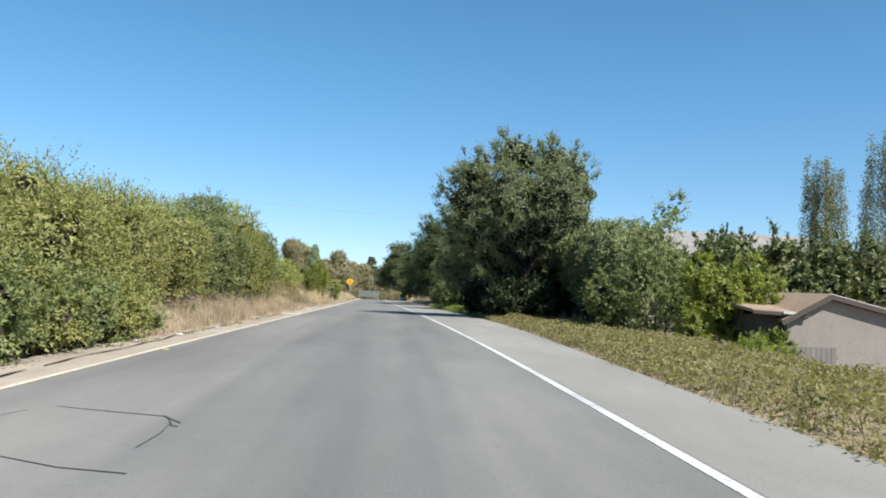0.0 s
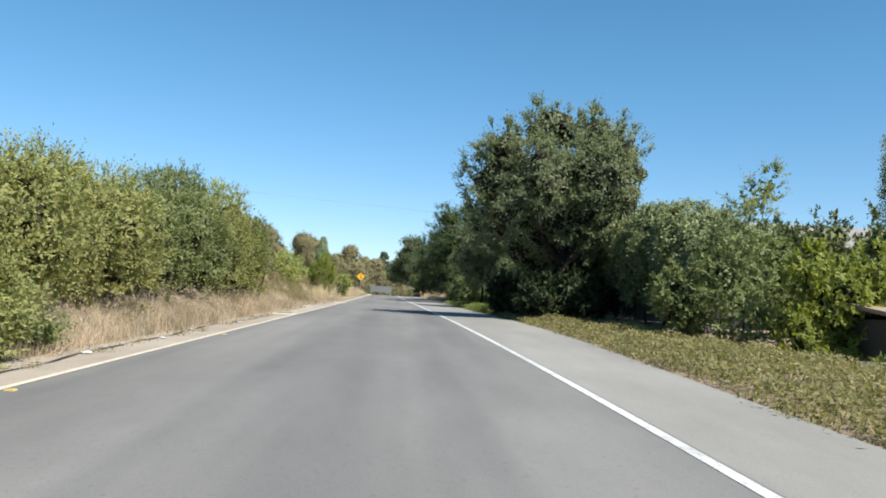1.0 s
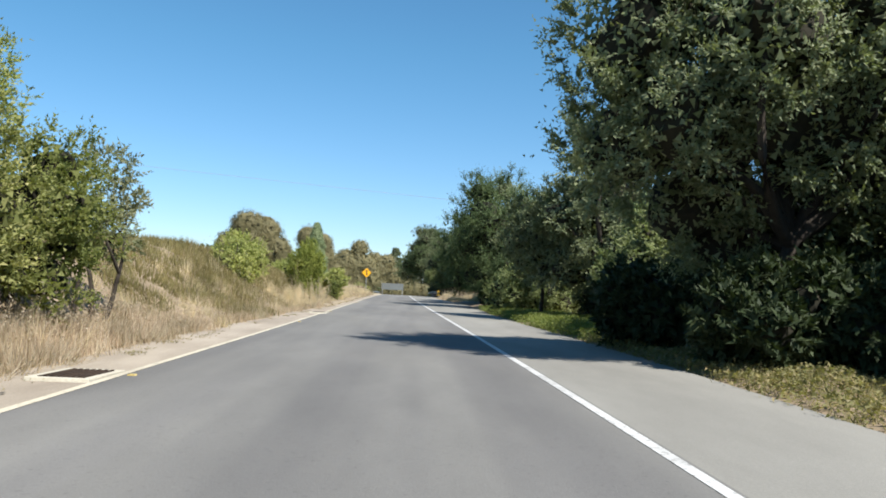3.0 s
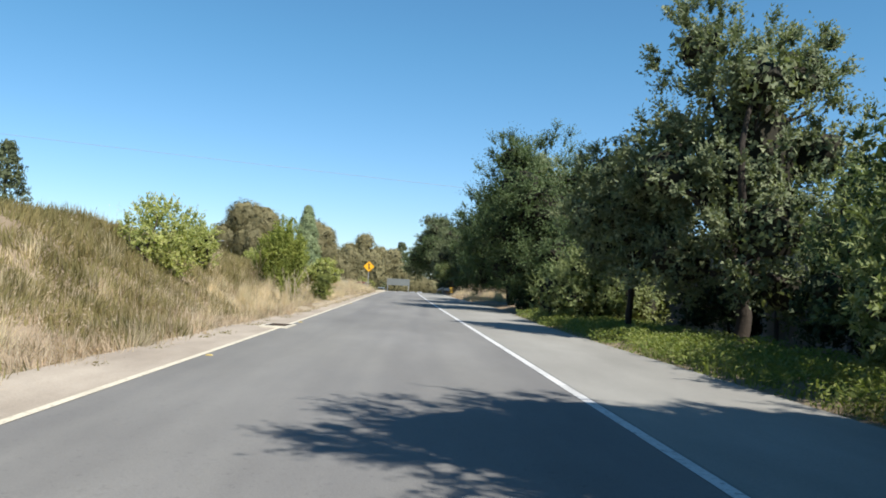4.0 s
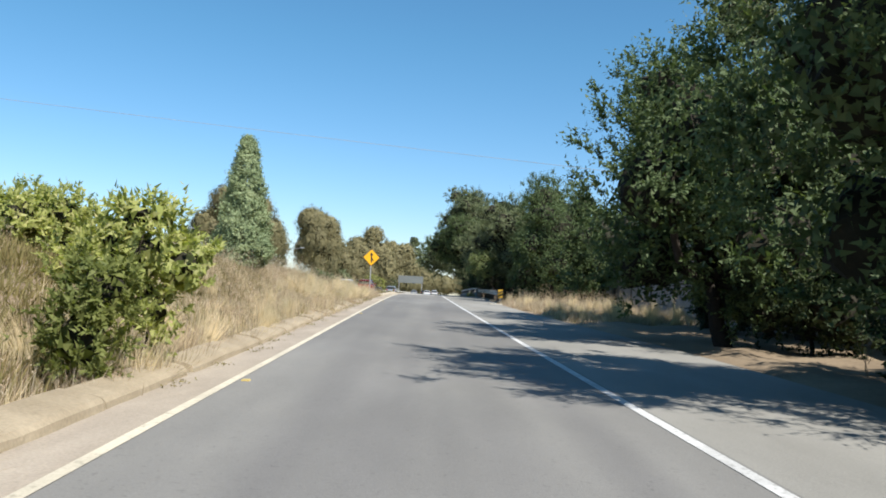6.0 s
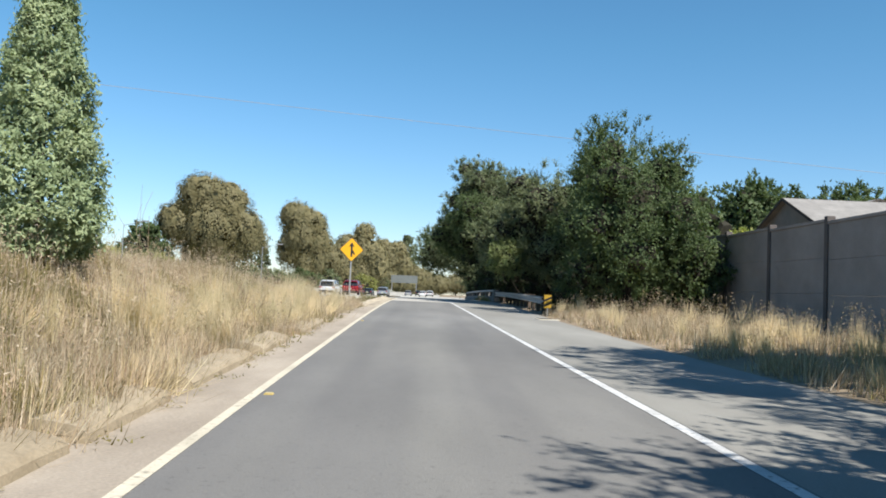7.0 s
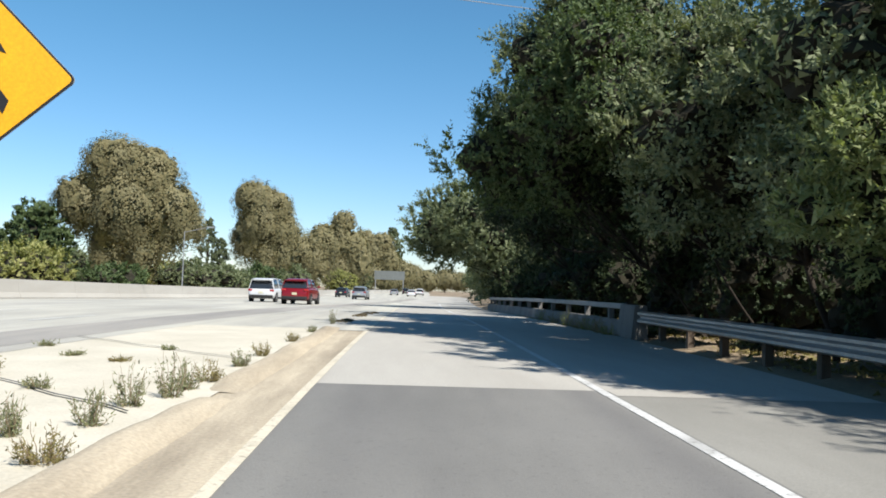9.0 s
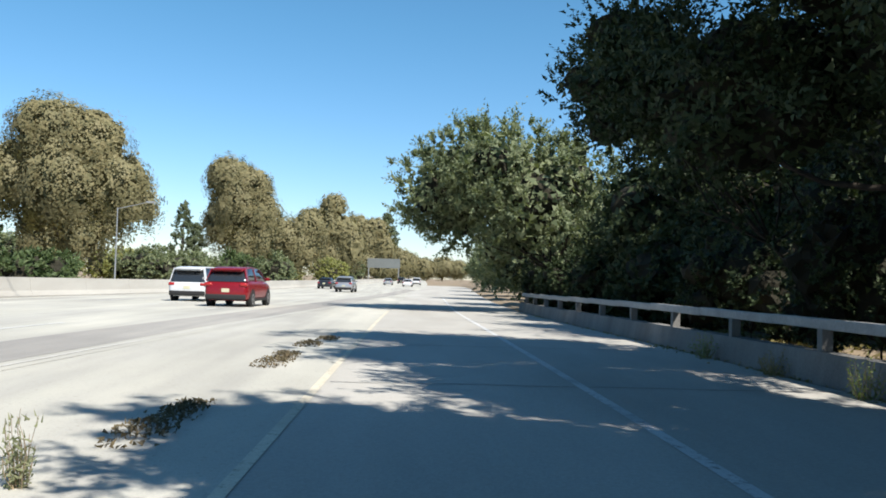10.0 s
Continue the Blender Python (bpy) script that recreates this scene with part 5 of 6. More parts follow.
x, y = tufts(g, 1900, 16, 0.11, (2.9, 9.4), (97, 121), lambda a, b: a > shoulder_edge(b) + 0.35)
s, h = seed_heads(g, *tufts(g, 500, 4, 0.09, (3.6, 9.2), (96, 121), lambda a, b: a > shoulder_edge(b) + 0.5), 0.85)
tagged(poly_mesh("dry_grass", np.concatenate([blades(g, x, y, 0.42, 0.02, 0.45), s]), 3, STRAW), "straw-coloured dry grass before the sound wall", "grass", kind="stuff")
tagged(poly_mesh("grass_heads", h, 3, STRAW), "pale seed heads before the sound wall", "grass", kind="stuff")


def apron_weed(x, y, h, spread, seed, leaves, label):
    """A bushy weed in a joint: thin upright stems with small leaves, denser at the foot."""
    rng = np.random.default_rng(seed)
    foot = empty("weed", (x, y, float(rise(y))), label, "weed", "apron weeds")
    wood, pts, way = [], [], []
    h = h * 1.35
    for k in range(int(14 + 80 * spread)):
        a, d = rng.uniform(0, 6.283), spread * math.sqrt(rng.random())
        b0 = np.array([math.cos(a) * d * 0.55, math.sin(a) * d * 0.55, 0.0])
        tip = b0 + np.array([math.cos(a) * d * 0.8, math.sin(a) * d * 0.8, h * rng.uniform(0.35, 1.0) * (1 - 0.4 * (d / spread) ** 2)])
        wood.append(limb(rng, b0, tip, 0.004, 0.0015, 0.06, 3))
        u = rng.random((16, 1)) ** 1.2
        pts.append(b0 * (1 - u) + tip * u + rng.normal(size=(16, 3)) * 0.018)
        way.append(np.tile(tip - b0, (16, 1)) + rng.normal(size=(16, 3)) * 0.5 * h)
    V, F = tubes(wood, 3)
    tagged(link_mesh("stalk", V, F, STEM, foot), kind="stuff")
    p, w = np.concatenate(pts), np.concatenate(way)
    poly_mesh("foliage", leaf_blades(rng, p, unit(rng.normal(size=p.shape) + np.array([0, -0.5, 0.6])), 0.05, 0.014, along=w), 3, leaves, foot)
    return foot


STEM = material("dry weed stems", two_scale((0.21, 0.15, 0.09), (0.33, 0.26, 0.165), 30, 3), 0.9)
PALE_PLUME = leaf_material("pale withered flower heads", [(0.30, 0.29, 0.21), (0.38, 0.36, 0.27), (0.24, 0.24, 0.16)], 0.2, 0.8)
WEED_ROWS = ((-7.6, 130.0, 0.42, 0.16), (-6.4, 128.7, 0.55, 0.24), (-6.1, 128.5, 0.48, 0.16), (-5.8, 128.1, 0.45, 0.10), (-4.75, 125.7, 0.32, 0.26), (-4.8, 125.1, 0.28, 0.26), (-4.9, 124.4, 0.24, 0.22), (-4.85, 128.6, 0.62, 0.17),
             (-4.85, 127.2, 0.24, 0.24), (-4.8, 129.6, 0.22, 0.18), (-4.82, 132.5, 0.42, 0.15), (-4.8, 133.1, 0.30, 0.14), (-4.75, 133.8, 0.26, 0.16), (-4.72, 135.5, 0.20, 0.14), (-4.7, 137.1, 0.24, 0.14), (-5.0, 130.9, 0.30, 0.14),
             (-5.0, 131.9, 0.34, 0.16), (-4.95, 123.5, 0.20, 0.18), (-5.4, 130.4, 0.30, 0.10), (-8.5, 130.6, 0.30, 0.10), (-8.3, 137.7, 0.10, 0.16), (-7.3, 136.3, 0.08, 0.16), (-6.4, 135.7, 0.06, 0.14), (-6.3, 137.6, 0.08, 0.12),
             (-7.2, 133.8, 0.30, 0.10), (-6.3, 132.9, 0.12, 0.14), (-8.2, 134.6, 0.14, 0.12), (-4.66, 140.2, 0.18, 0.12), (-4.62, 143.4, 0.16, 0.12))
for i, (x, y, h, w) in enumerate(WEED_ROWS):
    green = (i * 7) % 5 < 3
    apron_weed(x, y, h, w, 900 + i, SILVER if green else BROWN_WEED, "grey-green bushy weed growing beside the concrete dike" if green else "brown withered weed growing from a joint in the apron")
for i, (x, y, h) in enumerate(((6.8, 43.4, 0.55), (7.4, 42.6, 0.6), (8.0, 40.2, 0.5), (8.8, 39.8, 0.65), (9.2, 38.9, 0.6), (9.1, 37.3, 0.5), (7.6, 41.6, 0.5), (6.2, 44.4, 0.5), (8.6, 38.4, 0.45))):
    w = apron_weed(x, y, h, 0.16, 960 + i, PALE_PLUME, "pale withered plume of weeds at the back of the verge")
    w.location.z = float(land(x, y)) - 0.02
    w["group"] = "withered plumes"
# Leaf brown is deepened to paint the canopy's shade on the heaps.
SHADED_LITTER = leaf_material("litter leaves darkened for shade", [(0.0675, 0.054, 0.036), (0.1125, 0.09, 0.057), (0.15, 0.12, 0.075), (0.09, 0.072, 0.045)], 0.1, 0.9)
for i, (x, y, w, ln, h) in enumerate(((-4.14, 154.6, 0.16, 0.5, 0.12), (-4.10, 155.6, 0.15, 0.45, 0.10), (-4.0, 157.9, 0.14, 0.4, 0.12), (-3.78, 159.4, 0.13, 0.35, 0.09), (-4.3, 150.4, 0.12, 0.35, 0.07), (-4.32, 149.4, 0.16, 0.5, 0.10))):
    rng = np.random.default_rng(980 + i)
    n = 260
    w, ln, h = w * 0.8, ln * 0.75, h * 0.6
    px, py = rng.normal(size=n).clip(-2, 2) * w, rng.normal(size=n).clip(-2, 2) * ln
    pz = rng.random(n) * h * np.exp(-0.6 * ((px / w) ** 2 + (py / ln) ** 2)) + 0.022
    ob = poly_mesh("leaf_pile", leaf_blades(rng, np.stack([px, py, pz], 1), unit(rng.normal(size=(n, 3)) + np.array([0, 0, 0.6])), 0.06, 0.03), 3, SHADED_LITTER)
    ob.location = (x, y, float(rise(y)))
    tagged(ob, "heap of brown leaves in the broken pavement joint, darkened for canopy shade", "leaf litter", kind="stuff")
apron_weed(-4.5, 147.6, 0.42, 0.10, 996, SILVER, "thin upright weed at the end of the concrete dike")
for i, (y, h) in enumerate(((146.4, 0.35), (147.6, 0.5), (149.0, 0.45), (150.1, 0.4), (152.0, 0.5), (154.4, 0.35), (157.0, 0.4))):
    apron_weed(float(shoulder_edge(y)) - 0.12, y, h, 0.2, 1000 + i, BROWN_WEED if i % 2 else GREEN_WEED, "dark scrubby weed at the foot of the parapet")
x, y = tufts(g, 1300, 12, 0.3, (4.2, 12.5), (121, 180))
tagged(poly_mesh("leaf_litter", ground_leaves(g, x, y, g.uniform(0.01, 0.05, len(x)), (0.16, 0.10)), 3, BROWN_WEED), "brown leaf litter under the roadside wood", "leaf litter", kind="stuff")
x, y = tufts(g, 700, 14, 0.15, (3.2, 4.6), (146, 176), lambda a, b: a < 4.5)
tagged(poly_mesh("leaf_litter", ground_leaves(g, x, y, g.uniform(0.03, 0.08, len(x)), (0.07, 0.045)), 3, BROWN_WEED), "brown fallen leaves under the barrier", "leaf litter", kind="stuff")


def stalk_weed(x, y, h, seed, material_, label):
    """A dead branching weed."""
    rng = np.random.default_rng(seed)
    foot = empty("dead_weed", (x, y, float(land(x, y)) - 0.03), label, "weed", "dead weeds")
    V, F = tubes([limb(rng, (0, 0, 0), (rng.normal() * 0.15, rng.normal() * 0.15, h), 0.008, 0.003, 0.06)], 5)
    link_mesh("stem", V, F, material_, foot)
    for _ in range(8):
        b = np.array([0, 0, h * rng.uniform(0.3, 0.9)])
        e = b + np.array([rng.normal() * 0.22, rng.normal() * 0.22, rng.uniform(0.15, 0.4) * h])
        V, F = tubes([limb(rng, b, e, 0.004, 0.002, 0.1, 4)], 4)
        link_mesh("twig", V, F, material_, foot)


for i, (x, y, h) in enumerate(((-4.9, 65.4, 1.25), (-5.2, 65.7, 1.4), (-5.4, 103.2, 1.0), (-5.0, 102.6, 0.9), (-5.6, 66.0, 1.9), (-5.9, 66.4, 1.6), (-6.6, 100.4, 1.9), (-7.2, 107.0, 1.5), (-5.2, 112.5, 1.2), (-5.6, 50.5, 1.0), (-6.4, 49.0, 1.2),
                               (5.9, 74.6, 1.0), (5.4, 72.0, 0.9), (6.3, 82.6, 1.1), (5.9, 81.8, 0.8), (9.0, 13.0, 1.2), (8.7, 13.4, 1.0), (9.3, 13.8, 1.1))):
    stalk_weed(x, y, h, 600 + i, STEM, "dry branching weed stalk")
tree("bush", 6.0, 75.6, [(0, 0, 0.45, 0.7, 0.7, 0.45), (0.4, 0.3, 0.35, 0.5, 0.5, 0.35)], 3200, (0.07, 0.02), BROWN_WEED, "brown dead shrub at the verge under the oaks", "bush", 0.03, seed=640, stems=3)

# ---- sound wall ----


def sound_wall(y0, y1, x, top):
    """Masonry panels between posts; each panel and post is a piece of the wall."""
    wall = empty("wall_sound", (x, y0, float(rise(y0))), "dark brown-grey masonry sound wall with posts", "wall")
    wall["kind"] = "structure"
    bay = 4.1
    n = int(round((y1 - y0) / bay))
    for i in range(n):
        ya = y0 + i * bay
        z = float(rise(ya + bay / 2))
        h = top + 0.9
        for c in range(4):
            hh = h / 4
            part("panel", box((0.16, bay - 0.21, hh - 0.008), (0, ya + bay / 2 - y0, z - float(rise(y0)) - 0.9 + hh * (c + 0.5))), WALL, wall)
        part("coping", box((0.24, bay - 0.2, 0.10), (0, ya + bay / 2 - y0, z - float(rise(y0)) + top + 0.052), 0.015), WALL, wall)
    for i in range(n + 1):
        ya = y0 + i * bay
        part("post", box((0.26, 0.20, top + 1.12), (0, ya - y0, float(rise(ya)) - float(rise(y0)) + (top + 1.12) / 2 - 0.9), 0.02), WALL_DARK, wall)
    return wall


WALL_DARK = material("sound wall post", two_scale((0.0759, 0.0655, 0.0607), (0.117, 0.103, 0.0931), 25, 0.8), 0.95, bump=(0.4, 22, 4))
sound_wall(33.5, 132, 10.6, 3.5)
# ivy heaped over the wall's first stretch
def ivy_crest(y):
    return np.interp(y, (29.6, 30.8, 32.1, 34.5, 37.0, 39.0, 40.6, 43.5, 45.5), (2.4, 3.4, 3.95, 4.25, 4.5, 4.3, 4.05, 3.9, 3.2)) + 0.14 * np.sin(y * 2.3) + 0.08 * np.sin(y * 5.9)


rng = np.random.default_rng(71)
n = 2600
yy = rng.uniform(29.6, 45.5, n)
th = np.radians(rng.uniform(-95, 105, n))
fat = 1 + 0.20 * np.sin(yy * 1.9 + th * 2.0) + 0.13 * np.sin(yy * 4.3 - th * 3.1)
cz = rise(yy) + ivy_crest(yy) - 1.05
nr = np.stack([-np.sin(th), 0.35 * np.sin(yy * 3.0), np.cos(th)], 1)
q = [np.stack([10.05 - np.sin(th) * 1.2 * fat, yy, cz + np.cos(th) * 1.05 * fat], 1)]
nn = [nr]
for k in range(46):
    # strands that hang down the road side
    ys, m = rng.uniform(30.2, 45.0), 26
    s = rng.random(m)
    ln = rng.uniform(0.5, 2.2)
    q.append(np.stack([8.95 + 0.10 * rng.normal(size=m) + 0.3 * s, ys + 0.10 * rng.normal(size=m), float(rise(ys)) + float(ivy_crest(ys)) - 1.3 - ln * s], 1))
    nn.append(np.tile((-0.5, -0.6, 0.5), (m, 1)))
for k in range(70):
    # shoots that stand up from the crest
    ys, m = rng.uniform(30.0, 45.0), 3
    s = rng.random(m)
    xs = rng.uniform(9.0, 10.8)
    q.append(np.stack([xs + 0.03 * rng.normal(size=m), ys + 0.03 * rng.normal(size=m), float(rise(ys)) + float(ivy_crest(ys)) - 0.1 + 0.38 * s - 0.5 * (xs - 10.05) ** 2], 1))
    nn.append(np.tile((0.0, -0.6, 0.6), (m, 1)))
q, nn = np.concatenate(q), np.concatenate(nn)
open_ = np.sin(q[:, 1] * 3.1 + q[:, 2] * 2.3) + np.sin(q[:, 1] * 5.3 - q[:, 2] * 4.1 + q[:, 0] * 2.0) + 0.7 * np.sin(q[:, 2] * 7.0 + q[:, 1])
q, nn = q[open_ > -0.75], nn[open_ > -0.75]
per = 15
qq = q[:, None] + rng.normal(size=(len(q), per, 3)) * 0.11
dirs = unit(np.repeat(nn, per, 0) * 0.8 + np.array([0.05, -0.5, 0.25]) + rng.normal(size=(len(q) * per, 3)) * 0.45)
ivy = empty("ivy", (10.4, 37, float(land(10.4, 37))), "glossy green ivy heaped over the wall, outer leaves coloured as sunlit", "climbing plant")
off = np.array(ivy.location)
poly_mesh("leaves", leaf_blades(rng, qq.reshape(-1, 3) - off, dirs, 0.115, 0.09), 3, IVY_LIT, ivy)
n2 = 9000
y2, t2, s2 = rng.uniform(29.8, 45.3, n2), np.radians(rng.uniform(-100, 130, n2)), rng.uniform(0.3, 0.62, n2)
z2 = rise(y2) + ivy_crest(y2) - 1.05
core = np.stack([10.05 - np.sin(t2) * 1.2 * s2, y2, z2 + np.cos(t2) * 1.05 * s2 - 1.4 * rng.random(n2) ** 3], 1)
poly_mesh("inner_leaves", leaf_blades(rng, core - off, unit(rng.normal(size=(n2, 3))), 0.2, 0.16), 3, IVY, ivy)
# Dark lumps stand in for the shade beneath the ivy.
V, F = foliage_core(rng, [(10.1 - off[0], u - off[1], float(rise(u)) + float(ivy_crest(u)) - 1.1 - off[2], 0.95, 0.9, 0.85) for u in np.arange(30.4, 45.2, 0.9)], 0.85)
link_mesh("foliage_core", V, F, CORE_SHADE, ivy, "dark core lumps in place of shade under the leaves")
for a in (-6, -4, -2, 0, 2, 4, 6):
    V, F = tubes([limb(rng, (-0.2, a, 0), (-0.3, a + rng.normal(), 3.4), 0.05, 0.015, 0.05)])
    link_mesh("stem", V, F, BARK, ivy)


# ---- houses ----


def gable(name, x0, x1, y0, y1, z0, eave, ridge, wall_m, roof_m, label, along="y", over=0.35):
    """A gabled building; the ridge runs along y or x."""
    h = empty(name, ((x0 + x1) / 2, (y0 + y1) / 2, z0), label, "house")
    w, d = x1 - x0, y1 - y0
    e, r = eave - z0, ridge - z0
    if along == "y":
        part("wall", prism([(-w / 2, 0), (w / 2, 0), (w / 2, e), (0, r - 0.12), (-w / 2, e)], d), wall_m, h)
        span, ln = w, d
    else:
        part("wall", prism([(-d / 2, 0), (d / 2, 0), (d / 2, e), (0, r - 0.12), (-d / 2, e)], w, pose(0, 0, 0, 0, 0, 90)), wall_m, h)
        span, ln = d, w
    for s in (-1, 1):
        a, b = Vector((0, 0, r)), Vector((s * (span / 2 + over), 0, e - over * (r - e) / (span / 2)))
        bm = bmesh.new()
        mid, run = (a + b) / 2, (b - a)
        ang = math.degrees(math.atan2(-run.z, run.x))
        box((run.length, ln + 2 * over, 0.12), mid, 0.02, (0, ang, 0), bm)
        if along == "x":
            bm.transform(pose(0, 0, 0, 0, 0, 90))
        part("roof", bm, roof_m, h)
        for end in (-1, 1):
            bm = box((run.length, 0.05, 0.18), mid + Vector((0, end * (ln / 2 + over + 0.028), -0.02)), 0.0, (0, ang, 0))
            if along == "x":
                bm.transform(pose(0, 0, 0, 0, 0, 90))
            part("bargeboard", bm, TRIM_DARK, h)
    return h


TRIM_DARK = material("dark roof trim", plain((0.069, 0.0586, 0.0483), 0.1, 3), 0.9)
g_ = empty("garage", (12.2, 24.0, -1.6), "grey-tan garage with white and tan gable roof below the bank", "garage")
part("wall", prism([(0.05, 0), (4.9, 0), (4.9, 3.05), (1.33, 3.82), (0.05, 3.16)], 5.0, pose(0, 2.6, 0, 2.0)), STUCCO_GREY, g_)
for (xa, za), (xb, zb), cover in (((-0.22, 3.06), (1.33, 3.92), ROOF_TAN), ((1.33, 3.92), (5.3, 3.04), ROOF_WHITE)):
    run = Vector((xb - xa, 0, zb - za))
    ang = math.degrees(math.atan2(-run.z, run.x))
    part("roof", box((run.length, 5.6, 0.09), ((xa + xb) / 2, 2.6, (za + zb) / 2 + 0.05), 0.01, (2.0, ang, 0)), cover, g_)
    part("bargeboard", box((run.length, 0.05, 0.15), ((xa + xb) / 2, -0.23, (za + zb) / 2 - 0.11), 0.0, (2.0, ang, 0)), TRIM_DARK, g_)
g_ = empty("shed", (11.25, 23.9, -1.6), "low shed with tan lean-to roof beside the garage", "shed")
part("wall", box((1.25, 2.2, 3.2), (0.72, 1.4, 1.6)), TRIM_DARK, g_)
part("roof", box((1.75, 2.7, 0.10), (0.72, 1.3, 3.44), 0.01, (7.0, 2.0, 0)), ROOF_TAN, g_)
part("bargeboard", box((1.75, 0.05, 0.10), (0.72, -0.06, 3.24), 0.0, (7.0, 2.0, 0)), TRIM_DARK, g_)
part("fascia", box((0.55, 0.05, 0.07), (1.05, -0.10, 3.27), 0.0, (7.0, 2.0, 0)), ROOF_WHITE, g_, "short white board under the eave")
gable("house", 18.0, 34.0, 58.0, 68.0, -0.5, 6.0, 8.4, STUCCO, ROOF_GREY, "far house with grey shingle roof behind the yard hedge", "x")
gable("house", 22.3, 36.0, 135.0, 145.0, 1.2, 8.3, 10.5, STUCCO, ROOF_GREY, "tan house with grey gable roof behind the sound wall", "x")
gable("house", 27.2, 37.5, 147.0, 157.0, 1.2, 9.6, 11.7, STUCCO, ROOF_GREY, "tan house with grey roof behind the sound wall")
gable("house", 14.5, 21.5, 146.0, 152.0, 1.2, 7.4, 8.9, STUCCO, ROOF_TAN, "low house with tan roof behind the sound wall", "x")
side_tree(28.3, 159.0, 3.9, 0.2, 11.9, 9000, 700, OAK, "dark green tree behind the houses", (0.3, 0.19), 9)
side_tree(31.6, 160.0, 3.0, 0.2, 11.8, 6000, 703, OAK, "dark green tree behind the houses", (0.3, 0.19), 9)
side_tree(33.5, 162.0, 3.2, 0.2, 11.0, 5000, 701, OAK, "dark green tree behind the houses", (0.3, 0.19), 9)
side_tree(14.3, 126.5, 1.6, 0.2, 4.8, 4000, 702, YELLOW_BUSH, "yellow-green tree behind the sound wall", (0.16, 0.09), 7)

# yard fence
fence = empty("fence", (9.6, 23.0, -0.6), "weathered grey board fence below the bank", "fence")
for i in range(22):
    part("board", box((0.145, 0.025, 1.35 + 0.02 * math.sin(i * 3.1)), (0.3 + i * 0.155, 0, 0.62), 0.004), FENCE, fence)
for zr in (0.3, 1.0):
    part("rail", box((3.5, 0.04, 0.09), (1.95, 0.034, zr)), FENCE, fence)

# ---- guard rail and parapet ----


def w_beam(y0, y1, xoff, name="guard_rail"):
    """Galvanised W-beam on timber posts with blocks."""
    x0 = float(shoulder_edge(y0)) + xoff
    rail = empty(name, (x0, y0, float(rise(y0))), "galvanised W-beam guard rail on timber posts", "guard rail")
    prof = [(0.0, 0.72), (-0.085, 0.685), (-0.085, 0.635), (0.0, 0.585), (0.0, 0.545), (-0.085, 0.495), (-0.085, 0.445), (0.0, 0.41)]
    step = 3.81
    y = y0
    while y < y1 - 0.1:
        n = 4
        V, F = [], []
        for side in (0, 0.006):
            for i in range(n + 1):
                u = min(y + step * i / n, y1)
                for px, pz in prof:
                    V.append((float(shoulder_edge(u)) + xoff - x0 + px + side, u - y0, float(rise(u)) - float(rise(y0)) + pz))
        m = len(prof)
        off2 = (n + 1) * m
        for i in range(n):
            for j in range(m - 1):
                q = (i * m + j, i * m + j + 1, (i + 1) * m + j + 1, (i + 1) * m + j)
                F.append(q)
                F.append(tuple(off2 + k for k in q[::-1]))
        link_mesh("beam", V, F, STEEL, rail)
        y += step
    y = y0 + 0.3
    while y < y1:
        px, pz = float(shoulder_edge(y)) + xoff - x0, float(rise(y)) - float(rise(y0))
        part("post", box((0.15, 0.15, 1.05), (px + 0.30, y - y0, pz + 0.22), 0.01), WOOD, rail)
        part("block", box((0.20, 0.15, 0.35), (px + 0.115, y - y0, pz + 0.56), 0.008), WOOD, rail)
        y += 1.905
    return rail


w_beam(120.6, 144.6, 0.25)


def parapet(y0, y1):
    """Low concrete wall in lengths, with a steel rail on posts above it."""
    z0 = float(rise(y0))
    x0 = float(shoulder_edge(y0)) + 0.1
    p = empty("parapet", (x0, y0, z0), "low concrete parapet with grey steel top rail on posts", "parapet")
    step = 3.0
    y = y0
    part("end_block", prism([(-0.03, -0.1), (0.42, -0.1), (0.38, 0.86), (0.06, 0.86)], 1.4, pose(0, 0.7, 0)), PARAPET, p, "square concrete end block")
    y += 1.4
    while y < y1 - 0.1:
        xm, zm = float(shoulder_edge(y + step / 2)) + 0.1 - x0, float(rise(y + step / 2)) - z0
        dx = float(shoulder_edge(y + step)) - float(shoulder_edge(y))
        turn = math.degrees(math.atan2(-dx, step))
        bm = prism([(-0.02, -0.1), (0.40, -0.1), (0.34, 0.42), (0.08, 0.42)], step - 0.012, pose(xm, y + step / 2 - y0, zm, 0, 0, turn))
        part("wall_length", bm, PARAPET, p)
        part("post", box((0.16, 0.14, 0.32), (xm + 0.2, y + step / 2 - y0, zm + 0.57), 0.01), PARAPET, p)
        part("rail", box((0.13, step, 0.15), (xm + 0.2, y + step / 2 - y0, zm + 0.80), 0.02, (0, 0, turn)), STEEL_DULL, p)
        y += step
    return p


# Concrete darkened in colour for the tree shade on the parapet.
PARAPET = material("streaked parapet concrete darkened for shade", two_scale((0.117, 0.114, 0.107), (0.207, 0.2, 0.186), 30, 1.0, (1, 1, 0.3), 0.5), 0.92, bump=(0.4, 25, 4))
STEEL_DULL = material("dull grey steel rail", two_scale((0.248, 0.248, 0.245), (0.345, 0.345, 0.338), 20, 2), 0.6, 0.4)
parapet(144.8, 181.0)

# striped marker at the rail's nose
mark = empty("object_marker", (3.32, 119.9, float(rise(119.9)) - 0.02), "yellow and black striped object marker on a short post", "road marker", turn=-4)
part("post", box((0.05, 0.04, 0.84), (0, 0.035, 0.40), 0.004), STEEL, mark)
part("panel", box((0.30, 0.02, 0.54), (0, 0, 0.58), 0.004), MARKER_YELLOW, mark, "yellow panel dimmed for tree shade")
